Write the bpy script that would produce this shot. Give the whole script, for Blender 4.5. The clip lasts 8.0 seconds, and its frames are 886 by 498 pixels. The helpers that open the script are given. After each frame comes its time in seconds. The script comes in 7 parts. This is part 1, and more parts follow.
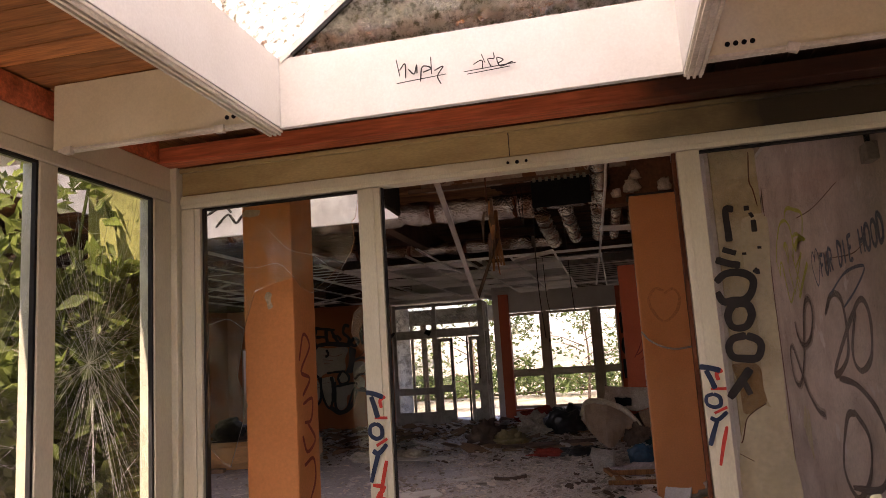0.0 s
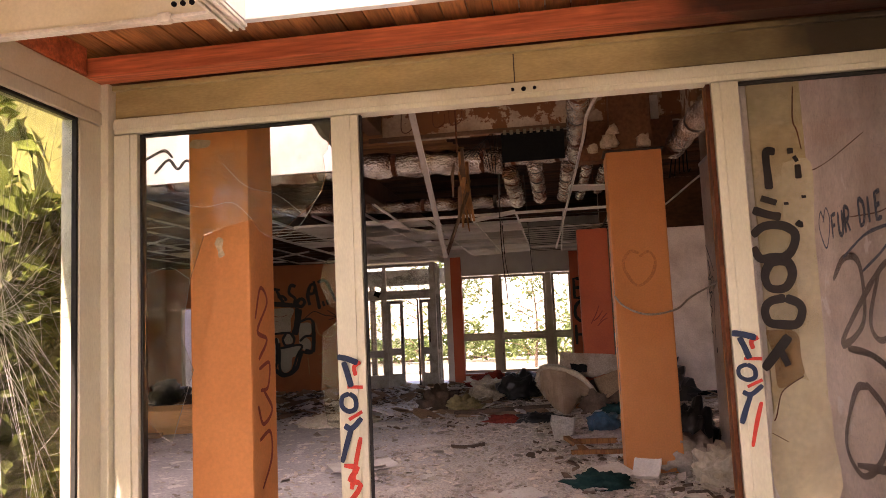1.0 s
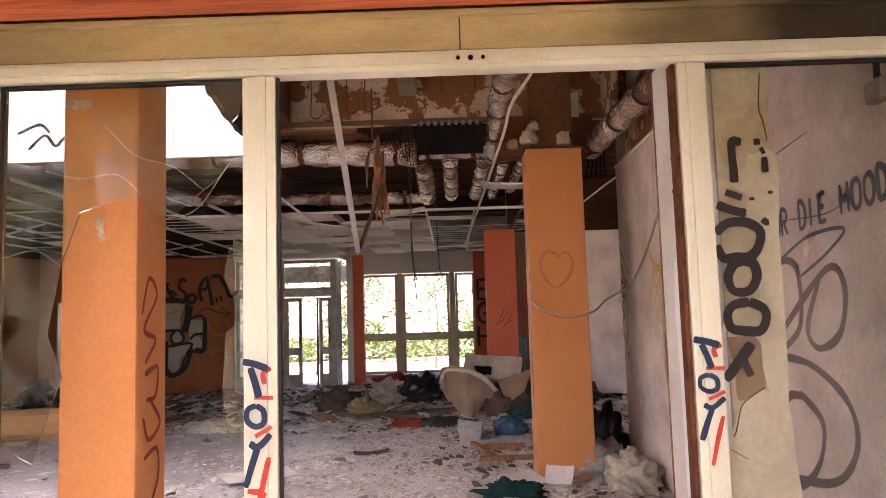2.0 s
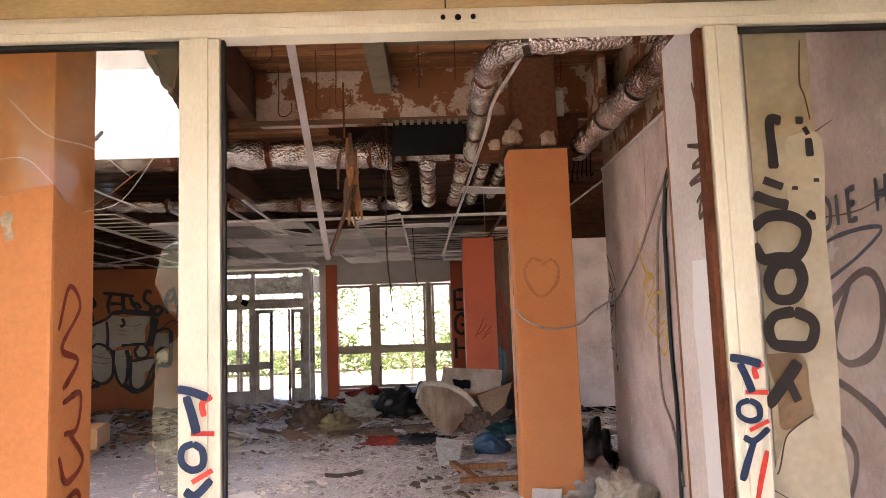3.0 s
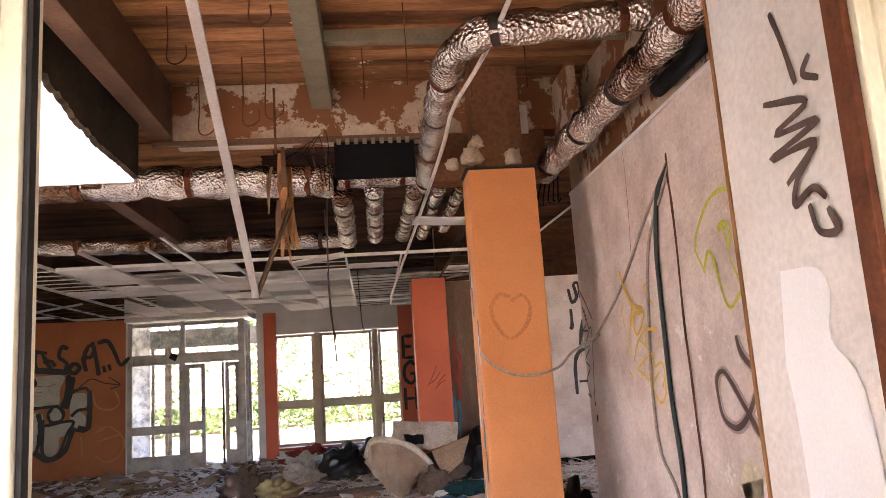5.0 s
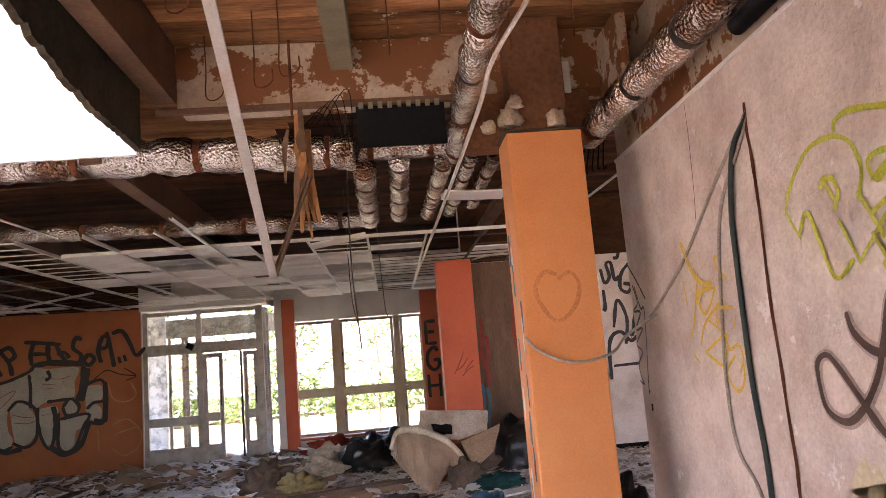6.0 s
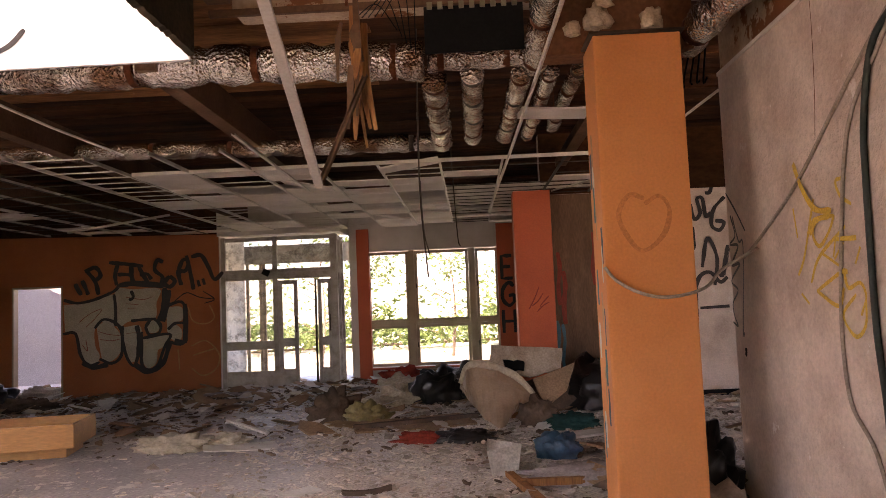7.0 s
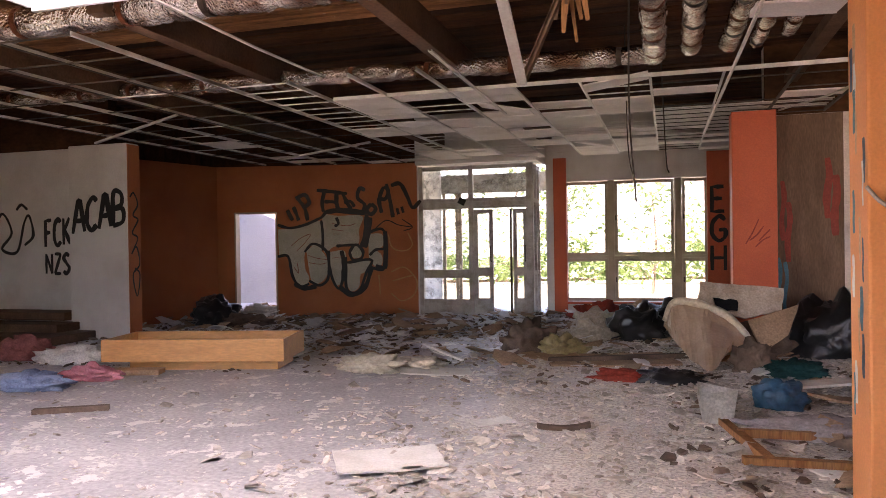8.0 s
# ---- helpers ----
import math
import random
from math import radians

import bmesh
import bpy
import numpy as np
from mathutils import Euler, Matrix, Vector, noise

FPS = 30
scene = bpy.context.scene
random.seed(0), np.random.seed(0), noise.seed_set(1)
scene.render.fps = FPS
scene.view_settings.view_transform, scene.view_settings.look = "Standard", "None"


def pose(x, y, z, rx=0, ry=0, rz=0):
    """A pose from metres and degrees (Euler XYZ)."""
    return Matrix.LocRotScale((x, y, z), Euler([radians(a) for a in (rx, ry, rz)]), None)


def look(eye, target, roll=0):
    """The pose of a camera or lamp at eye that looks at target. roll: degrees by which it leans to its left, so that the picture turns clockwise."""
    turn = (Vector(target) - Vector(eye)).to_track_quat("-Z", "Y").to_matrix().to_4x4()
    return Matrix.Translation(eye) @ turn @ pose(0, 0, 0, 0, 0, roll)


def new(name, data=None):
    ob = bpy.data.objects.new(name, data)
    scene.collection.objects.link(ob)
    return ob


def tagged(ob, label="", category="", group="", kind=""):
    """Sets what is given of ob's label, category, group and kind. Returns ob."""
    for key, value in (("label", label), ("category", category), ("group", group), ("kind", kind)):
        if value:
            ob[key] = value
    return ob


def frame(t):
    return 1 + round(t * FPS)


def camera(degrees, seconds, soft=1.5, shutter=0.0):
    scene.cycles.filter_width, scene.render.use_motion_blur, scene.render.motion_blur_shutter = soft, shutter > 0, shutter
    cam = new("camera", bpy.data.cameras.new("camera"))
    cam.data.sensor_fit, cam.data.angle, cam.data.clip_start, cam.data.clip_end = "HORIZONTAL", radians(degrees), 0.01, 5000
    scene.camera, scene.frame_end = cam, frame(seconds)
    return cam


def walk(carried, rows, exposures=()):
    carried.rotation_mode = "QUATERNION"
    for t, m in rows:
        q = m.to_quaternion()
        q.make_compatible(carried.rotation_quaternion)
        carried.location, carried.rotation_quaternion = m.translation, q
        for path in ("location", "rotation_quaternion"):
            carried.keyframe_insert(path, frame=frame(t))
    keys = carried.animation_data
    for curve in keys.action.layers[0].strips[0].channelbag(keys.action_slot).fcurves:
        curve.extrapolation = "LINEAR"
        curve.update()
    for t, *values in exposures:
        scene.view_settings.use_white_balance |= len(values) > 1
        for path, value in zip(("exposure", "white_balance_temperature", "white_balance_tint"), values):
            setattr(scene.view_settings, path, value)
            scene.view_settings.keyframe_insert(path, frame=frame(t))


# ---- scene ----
cam = camera(61.6, 8.0, 0.85)
PATH = [
    (0, (0.125, 0.045, 1.339), (-0.31, 1.974, 1.64), -3.6),
    (0.5, (-0.042, 0.27, 1.322), (-0.453, 2.214, 1.548), -4.0),
    (1, (-0.153, 0.505, 1.337), (-0.448, 2.473, 1.535), -2.6),
    (1.5, (-0.277, 0.677, 1.343), (-0.397, 2.665, 1.53), -1.7),
    (3, (-0.331, 1.282, 1.355), (-0.287, 3.27, 1.57), -2.0),
    (3.5, (-0.368, 1.487, 1.373), (-0.245, 3.463, 1.658), -1.8),
    (4, (-0.373, 1.647, 1.372), (-0.145, 3.61, 1.682), -1.9),
    (5.5, (-0.389, 2.412, 1.374), (-0.213, 4.375, 1.712), -4.7),
    (6, (-0.463, 2.671, 1.4), (-0.304, 4.642, 1.697), -4.7),
    (6.5, (-0.455, 2.847, 1.39), (-0.348, 4.827, 1.651), -3.7),
    (7, (-0.382, 3.105, 1.349), (-0.449, 5.099, 1.493), -2.4),
    (7.5, (-0.38, 3.25, 1.327), (-0.695, 5.224, 1.38), -1.1),
    (8, (-0.482, 3.467, 1.284), (-1.064, 5.381, 1.268), -0.9),
]
EXPOSURES = [(0.0, 1.47, 7600, 39), (0.7, 2.18, 8400, 44), (1.5, 3.0, 7500, 38), (3.0, 3.38, 6950, 33), (4.0, 3.6, 6850, 32), (5.5, 4.02, 6850, 32), (6.0, 3.88, 6850, 33), (6.5, 3.54, 7050, 34), (7.0, 3.08, 8050, 38), (7.5, 3.18, 7700, 37), (8.0, 3.63, 7050, 34)]
walk(cam, [(t, look(eye, target, roll)) for t, eye, target, roll in PATH], EXPOSURES)

# ---- light ----
world = bpy.data.worlds.new("sky")
scene.world = world
world.use_nodes = True
wn = world.node_tree
sky = wn.nodes.new("ShaderNodeTexSky")
sky.sky_type, sky.sun_disc = "NISHITA", False
SUN_EL, SUN_AZ = 63.0, 197.0          # height, and compass direction the light comes from (from +y towards +x)
sky.sun_elevation, sky.sun_rotation = radians(SUN_EL), radians(SUN_AZ)
wn.links.new(sky.outputs[0], wn.nodes["Background"].inputs[0])
wn.nodes["Background"].inputs[1].default_value = 0.15
sun = new("sun", bpy.data.lights.new("sun", "SUN"))
sun.data.energy, sun.data.angle, sun.data.color = 5.0, radians(0.6), (1.0, 0.95, 0.87)
to_sun = Vector((math.sin(radians(SUN_AZ)) * math.cos(radians(SUN_EL)), math.cos(radians(SUN_AZ)) * math.cos(radians(SUN_EL)), math.sin(radians(SUN_EL))))
sun.matrix_world = look(to_sun * 30, (0, 0, 0))


# ---- materials ----
def material(name, color, rough=0.7, metal=0.0, dark=None, scale=3.0, amount=0.5, fine=60.0, bump=0.15, fine_amount=0.25, stretch=(1, 1, 1), spots=None, spot_scale=8.0, spot_cut=0.62, random_by=""):
    """A surface: base colour broken by large stains and fine grain, with relief. spots: colour of sharp-edged flakes."""
    m = bpy.data.materials.new(name)
    m.use_nodes = True
    n, l = m.node_tree.nodes, m.node_tree.links
    b = n["Principled BSDF"]
    b.inputs["Roughness"].default_value, b.inputs["Metallic"].default_value = rough, metal
    b.inputs["Specular IOR Level"].default_value = 0.5 if rough < 0.5 else (0.3 if rough < 0.7 else 0.12)
    geo = n.new("ShaderNodeNewGeometry")
    mp = n.new("ShaderNodeMapping")
    mp.inputs["Scale"].default_value = stretch
    l.new(geo.outputs["Position"], mp.inputs["Vector"])
    big = n.new("ShaderNodeTexNoise")
    big.inputs["Scale"].default_value, big.inputs["Detail"].default_value, big.inputs["Roughness"].default_value = scale, 8, 0.62
    l.new(mp.outputs[0], big.inputs["Vector"])
    ramp = n.new("ShaderNodeMapRange")
    ramp.inputs["From Min"].default_value, ramp.inputs["From Max"].default_value = 0.42, 0.7
    ramp.inputs["To Max"].default_value = amount
    l.new(big.outputs["Fac"], ramp.inputs["Value"])
    mix = n.new("ShaderNodeMix")
    mix.data_type = "RGBA"
    mix.inputs["A"].default_value = (*color, 1)
    mix.inputs["B"].default_value = (*(dark or [c * 0.55 for c in color]), 1)
    l.new(ramp.outputs[0], mix.inputs["Factor"])
    small = n.new("ShaderNodeTexNoise")
    small.inputs["Scale"].default_value, small.inputs["Detail"].default_value = fine, 5
    l.new(mp.outputs[0], small.inputs["Vector"])
    out = mix.outputs["Result"]
    val = n.new("ShaderNodeMapRange")
    val.inputs["From Min"].default_value, val.inputs["From Max"].default_value = 0.3, 0.7
    val.inputs["To Min"].default_value, val.inputs["To Max"].default_value = 1 - fine_amount, 1 + fine_amount * 0.6
    l.new(small.outputs["Fac"], val.inputs["Value"])
    mul = n.new("ShaderNodeMix")
    mul.data_type, mul.blend_type = "RGBA", "MULTIPLY"
    mul.inputs["Factor"].default_value = 1.0
    l.new(out, mul.inputs["A"])
    l.new(val.outputs[0], mul.inputs["B"])
    out = mul.outputs["Result"]
    if random_by:
        if random_by == "island":
            src = geo.outputs["Random Per Island"]
        else:
            src = n.new("ShaderNodeObjectInfo").outputs["Random"]
        rv = n.new("ShaderNodeMapRange")
        rv.inputs["To Min"].default_value, rv.inputs["To Max"].default_value = 0.6, 1.3
        l.new(src, rv.inputs["Value"])
        m2 = n.new("ShaderNodeMix")
        m2.data_type, m2.blend_type = "RGBA", "MULTIPLY"
        m2.inputs["Factor"].default_value = 1.0
        l.new(out, m2.inputs["A"])
        l.new(rv.outputs[0], m2.inputs["B"])
        out = m2.outputs["Result"]
    if spots:
        sp = n.new("ShaderNodeTexNoise")
        sp.inputs["Scale"].default_value, sp.inputs["Detail"].default_value, sp.inputs["Roughness"].default_value = spot_scale, 6, 0.7
        l.new(geo.outputs["Position"], sp.inputs["Vector"])
        cut = n.new("ShaderNodeMapRange")
        cut.inputs["From Min"].default_value, cut.inputs["From Max"].default_value = spot_cut, spot_cut + 0.02
        l.new(sp.outputs["Fac"], cut.inputs["Value"])
        m3 = n.new("ShaderNodeMix")
        m3.data_type = "RGBA"
        m3.inputs["B"].default_value = (*spots, 1)
        l.new(cut.outputs[0], m3.inputs["Factor"])
        l.new(out, m3.inputs["A"])
        out = m3.outputs["Result"]
    l.new(out, b.inputs["Base Color"])
    if bump:
        bp = n.new("ShaderNodeBump")
        bp.inputs["Strength"].default_value, bp.inputs["Distance"].default_value = bump, 0.01
        l.new(small.outputs["Fac"], bp.inputs["Height"])
        l.new(bp.outputs[0], b.inputs["Normal"])
    return m


def glass_material(name, tint=(0.93, 0.96, 0.94), rough=0.02, ior=1.45, dirt=0.12, dirt_color=(0.5, 0.5, 0.45), dirt_scale=5.0, cut=0.5):
    m = bpy.data.materials.new(name)
    m.use_nodes = True
    n, l = m.node_tree.nodes, m.node_tree.links
    b = n["Principled BSDF"]
    b.inputs["Base Color"].default_value = (*tint, 1)
    b.inputs["Roughness"].default_value, b.inputs["Transmission Weight"].default_value, b.inputs["IOR"].default_value = rough, 1.0, ior
    d = n.new("ShaderNodeBsdfPrincipled")
    d.inputs["Base Color"].default_value, d.inputs["Roughness"].default_value = (*dirt_color, 1), 0.8
    geo = n.new("ShaderNodeNewGeometry")
    t = n.new("ShaderNodeTexNoise")
    t.inputs["Scale"].default_value, t.inputs["Detail"].default_value, t.inputs["Roughness"].default_value = dirt_scale, 9, 0.7
    l.new(geo.outputs["Position"], t.inputs["Vector"])
    r = n.new("ShaderNodeMapRange")
    r.inputs["From Min"].default_value, r.inputs["From Max"].default_value, r.inputs["To Max"].default_value = cut, cut + 0.2, dirt
    l.new(t.outputs["Fac"], r.inputs["Value"])
    mx = n.new("ShaderNodeMixShader")
    l.new(r.outputs[0], mx.inputs[0])
    l.new(b.outputs[0], mx.inputs[1])
    l.new(d.outputs[0], mx.inputs[2])
    l.new(mx.outputs[0], n["Material Output"].inputs[0])
    return m


M_CREAM = material("cream_aluminium", (0.70, 0.68, 0.53), 0.4, 0.0, dark=(0.44, 0.38, 0.23), scale=2.2, amount=0.5, fine=140, bump=0.05, fine_amount=0.08, stretch=(1, 1, 0.4))
M_FASCIA = material("weathered_fascia", (0.50, 0.40, 0.19), 0.55, dark=(0.2, 0.13, 0.05), scale=1.6, amount=0.7, fine=90, bump=0.08, fine_amount=0.12, stretch=(0.6, 1, 2))
M_WHITE = material("white_panel", (0.8, 0.8, 0.78), 0.4, dark=(0.66, 0.64, 0.58), scale=3, amount=0.4, fine=120, bump=0.03, fine_amount=0.05)
M_WHITE_OLD = material("old_white_paint", (0.72, 0.68, 0.6), 0.5, dark=(0.45, 0.38, 0.28), scale=4, amount=0.7, fine=90, bump=0.1, fine_amount=0.15)
M_BOXCREAM = material("cream_board", (0.74, 0.68, 0.5), 0.5, dark=(0.58, 0.5, 0.33), scale=2, amount=0.6, fine=120, bump=0.03, fine_amount=0.06)
M_PLANK = material("stained_pine", (0.50, 0.21, 0.075), 0.55, dark=(0.24, 0.085, 0.03), scale=5, amount=0.75, fine=28, bump=0.12, fine_amount=0.35, stretch=(0.35, 4, 4), random_by="island")
M_PLANK_Y = material("stained_pine_short", (0.50, 0.21, 0.075), 0.55, dark=(0.26, 0.09, 0.03), scale=5, amount=0.7, fine=28, bump=0.12, fine_amount=0.35, stretch=(4, 0.35, 4), random_by="island")
M_REDBEAM = material("red_stained_beam", (0.62, 0.16, 0.07), 0.5, dark=(0.24, 0.05, 0.02), scale=4, amount=0.7, fine=22, bump=0.12, fine_amount=0.35, stretch=(0.3, 4, 4), spots=(0.09, 0.025, 0.015), spot_scale=4.5, spot_cut=0.69)
M_PLASTER = material("rough_pink_plaster", (0.71, 0.60, 0.52), 0.85, dark=(0.44, 0.33, 0.27), scale=2.6, amount=0.75, fine=48, bump=0.7, fine_amount=0.12, spots=(0.74, 0.67, 0.62), spot_scale=3.5, spot_cut=0.64)
M_PLASTER_W = material("white_plaster", (0.70, 0.66, 0.61), 0.85, dark=(0.5, 0.44, 0.38), scale=1.5, amount=0.6, fine=60, bump=0.25, fine_amount=0.1)
M_STUB = material("stained_plaster", (0.66, 0.57, 0.38), 0.8, dark=(0.40, 0.29, 0.13), scale=2.4, amount=0.8, fine=40, bump=0.25, fine_amount=0.14, spots=(0.66, 0.62, 0.5), spot_scale=3.0, spot_cut=0.6)
M_ORANGE = material("orange_wall_paint", (0.70, 0.28, 0.10), 0.6, dark=(0.58, 0.19, 0.05), scale=1.4, amount=0.6, fine=70, bump=0.1, fine_amount=0.08, spots=(0.62, 0.5, 0.34), spot_scale=6.0, spot_cut=0.755)
M_REDPAINT = material("red_orange_paint", (0.52, 0.11, 0.045), 0.6, dark=(0.4, 0.07, 0.03), scale=1.6, amount=0.5, fine=70, bump=0.1, fine_amount=0.1)
M_TERRA = material("terracotta_wall_paint", (0.46, 0.165, 0.072), 0.75, dark=(0.32, 0.105, 0.045), scale=0.9, amount=0.7, fine=60, bump=0.12, fine_amount=0.12)
M_STAINWALL = material("stained_grey_wall", (0.2, 0.125, 0.08), 0.85, dark=(0.07, 0.04, 0.025), scale=1.1, amount=0.95, fine=30, bump=0.2, fine_amount=0.2, stretch=(2.2, 2.2, 0.5))
M_FLOOR = material("dusty_concrete_floor", (0.47, 0.44, 0.43), 0.5, dark=(0.27, 0.25, 0.25), scale=0.8, amount=0.8, fine=30, bump=0.35, fine_amount=0.3, spots=(0.66, 0.62, 0.57), spot_scale=3.4, spot_cut=0.57)
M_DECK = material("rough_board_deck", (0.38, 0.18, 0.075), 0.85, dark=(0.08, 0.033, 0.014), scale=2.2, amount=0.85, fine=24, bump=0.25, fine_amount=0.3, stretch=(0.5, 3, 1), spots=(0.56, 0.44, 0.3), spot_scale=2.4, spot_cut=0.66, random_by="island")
# dark copy of the deck: soot plus painted shade of the ceiling void
M_DECKREAR = material("soot_and_shade_deck", (0.10, 0.042, 0.018), 0.9, dark=(0.018, 0.009, 0.005), scale=1.6, amount=0.9, fine=24, bump=0.25, fine_amount=0.3, stretch=(0.5, 3, 1), random_by="island")
M_BAND = material("peeling_plaster_band", (0.47, 0.37, 0.27), 0.85, dark=(0.24, 0.12, 0.06), scale=3.0, amount=0.75, fine=40, bump=0.3, fine_amount=0.15, spots=(0.20, 0.085, 0.036), spot_scale=2.6, spot_cut=0.49)
M_RUSTWALL = material("brown_stripped_wall", (0.19, 0.09, 0.045), 0.9, dark=(0.17, 0.07, 0.035), scale=2.4, amount=0.8, fine=30, bump=0.3, fine_amount=0.3)
M_BEAMGREEN = material("olive_steel_beam", (0.20, 0.18, 0.11), 0.6, dark=(0.11, 0.08, 0.045), scale=3, amount=0.7, fine=60, bump=0.1, fine_amount=0.15)
M_BEAM = material("grey_brown_beam", (0.15, 0.085, 0.05), 0.75, dark=(0.07, 0.04, 0.024), scale=2.6, amount=0.8, fine=40, bump=0.2, fine_amount=0.2)
M_DARKBOARD = material("dark_curb_board", (0.085, 0.07, 0.045), 0.8, dark=(0.03, 0.025, 0.016), scale=3, amount=0.8, fine=30, bump=0.2, fine_amount=0.3)
M_BLACK = material("black_matt", (0.008, 0.008, 0.008), 0.75, scale=4, amount=0.4, fine=60, bump=0.05)
M_RUBBER = material("black_rubber_seal", (0.02, 0.02, 0.018), 0.6, scale=4, amount=0.4, fine=60, bump=0.05)
M_RUST = material("rusty_steel", (0.16, 0.055, 0.025), 0.8, 0.2, dark=(0.06, 0.02, 0.012), scale=9, amount=0.8, fine=80, bump=0.25)
M_GALV = material("galvanised_rail", (0.44, 0.41, 0.37), 0.5, 0.35, dark=(0.35, 0.29, 0.22), scale=5, amount=0.6, fine=90, bump=0.06, fine_amount=0.1)
M_TILE = material("mineral_ceiling_tile", (0.84, 0.78, 0.71), 0.85, dark=(0.5, 0.4, 0.3), scale=1.8, amount=0.4, fine=70, bump=0.15, fine_amount=0.1)
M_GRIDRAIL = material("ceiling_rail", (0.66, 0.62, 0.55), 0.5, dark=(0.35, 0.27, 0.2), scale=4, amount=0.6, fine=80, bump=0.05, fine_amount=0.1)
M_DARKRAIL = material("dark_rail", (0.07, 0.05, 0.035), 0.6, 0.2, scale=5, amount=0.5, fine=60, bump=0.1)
M_WINFRAME = material("window_frame_paint", (0.48, 0.37, 0.26), 0.55, dark=(0.30, 0.23, 0.15), scale=3, amount=0.6, fine=80, bump=0.06, fine_amount=0.1)
M_ENTFRAME = material("worn_white_door_frame", (0.50, 0.48, 0.43), 0.5, dark=(0.24, 0.2, 0.15), scale=5, amount=0.8, fine=70, bump=0.1, fine_amount=0.15, spots=(0.65, 0.62, 0.5), spot_scale=14, spot_cut=0.66)
M_BOXWOOD = material("yellow_veneer_wood", (0.62, 0.30, 0.09), 0.45, dark=(0.46, 0.19, 0.05), scale=3, amount=0.6, fine=20, bump=0.05, fine_amount=0.15, stretch=(0.3, 3, 3))
M_SPLINTER = material("splintered_wood", (0.33, 0.155, 0.06), 0.7, dark=(0.17, 0.065, 0.028), scale=8, amount=0.8, fine=30, bump=0.2, stretch=(4, 4, 0.5))
M_DEBRIS = material("rubble_flakes", (0.64, 0.57, 0.49), 0.9, dark=(0.22, 0.17, 0.13), scale=1.6, amount=0.75, fine=40, bump=0.2, fine_amount=0.2, random_by="island")
M_DEBRIS_D = material("dark_rubble", (0.20, 0.14, 0.10), 0.9, dark=(0.07, 0.05, 0.04), scale=2.5, amount=0.8, fine=40, bump=0.2, random_by="island")
M_PAPER = material("pale_board", (0.66, 0.63, 0.58), 0.8, dark=(0.45, 0.4, 0.34), scale=4, amount=0.6, fine=60, bump=0.1, fine_amount=0.12)
M_BOARD = material("stained_board", (0.47, 0.39, 0.31), 0.75, dark=(0.25, 0.16, 0.1), scale=3.5, amount=0.8, fine=50, bump=0.15, spots=(0.16, 0.08, 0.05), spot_scale=5, spot_cut=0.66)
M_WEED = material("pale_weed_leaf", (0.62, 0.6, 0.4), 0.5, dark=(0.4, 0.42, 0.2), scale=20, amount=0.6, fine=60, bump=0.1)
M_CARD = material("brown_cardboard", (0.36, 0.24, 0.15), 0.8, dark=(0.2, 0.12, 0.07), scale=3, amount=0.7, fine=50, bump=0.1)
M_SHEET = material("pale_curled_sheet", (0.46, 0.34, 0.24), 0.3, dark=(0.24, 0.15, 0.09), scale=2.4, amount=0.7, fine=40, bump=0.1, fine_amount=0.12)
M_BAGBLACK = material("black_plastic_bag", (0.015, 0.014, 0.014), 0.3, scale=5, amount=0.4, fine=25, bump=0.5)
M_BAGBLUE = material("blue_plastic_bag", (0.02, 0.09, 0.16), 0.4, dark=(0.01, 0.04, 0.08), scale=6, amount=0.7, fine=30, bump=0.4)
M_TEAL = material("teal_cloth", (0.012, 0.05, 0.045), 0.85, scale=6, amount=0.7, fine=40, bump=0.4)
M_YELLOWBAG = material("yellowish_plastic", (0.30, 0.24, 0.10), 0.45, dark=(0.3, 0.24, 0.12), scale=7, amount=0.7, fine=30, bump=0.4)
M_PALEBAG = material("pale_plastic_sheet", (0.54, 0.48, 0.36), 0.4, dark=(0.36, 0.3, 0.22), scale=7, amount=0.7, fine=30, bump=0.4)
M_REDCLOTH = material("red_cloth", (0.32, 0.05, 0.03), 0.8, dark=(0.1, 0.02, 0.015), scale=6, amount=0.7, fine=50, bump=0.3)
M_DULLRED = material("dull_red_cloth", (0.33, 0.12, 0.10), 0.85, dark=(0.16, 0.06, 0.05), scale=6, amount=0.7, fine=50, bump=0.3)
M_PINK = material("pink_cloth", (0.60, 0.24, 0.26), 0.8, dark=(0.4, 0.1, 0.12), scale=6, amount=0.7, fine=50, bump=0.3)
M_BLUECLOTH = material("faded_blue_cloth", (0.25, 0.31, 0.43), 0.85, dark=(0.09, 0.12, 0.2), scale=6, amount=0.7, fine=50, bump=0.3)
M_GREYCLOTH = material("grey_cloth", (0.36, 0.31, 0.30), 0.85, dark=(0.2, 0.17, 0.16), scale=6, amount=0.7, fine=50, bump=0.3)
M_WHITECLOTH = material("white_cloth", (0.66, 0.62, 0.56), 0.85, dark=(0.45, 0.4, 0.35), scale=6, amount=0.7, fine=50, bump=0.3)
M_BUCKET = material("white_carton", (0.78, 0.75, 0.70), 0.7, dark=(0.45, 0.38, 0.3), scale=7, amount=0.6, fine=60, bump=0.1)
M_SPRAYBLACK = material("black_spray_paint", (0.018, 0.015, 0.014), 0.5, dark=(0.03, 0.02, 0.018), scale=9, amount=0.5, fine=80, bump=0.0)
M_SPRAYBROWN = material("brown_spray_paint", (0.09, 0.055, 0.042), 0.6, dark=(0.16, 0.1, 0.08), scale=9, amount=0.6, fine=80, bump=0.0)
M_ALGAE = material("algae_stained_render", (0.27, 0.27, 0.09), 0.85, dark=(0.09, 0.10, 0.035), scale=3.5, amount=0.9, fine=40, bump=0.3, stretch=(1, 1, 0.4))
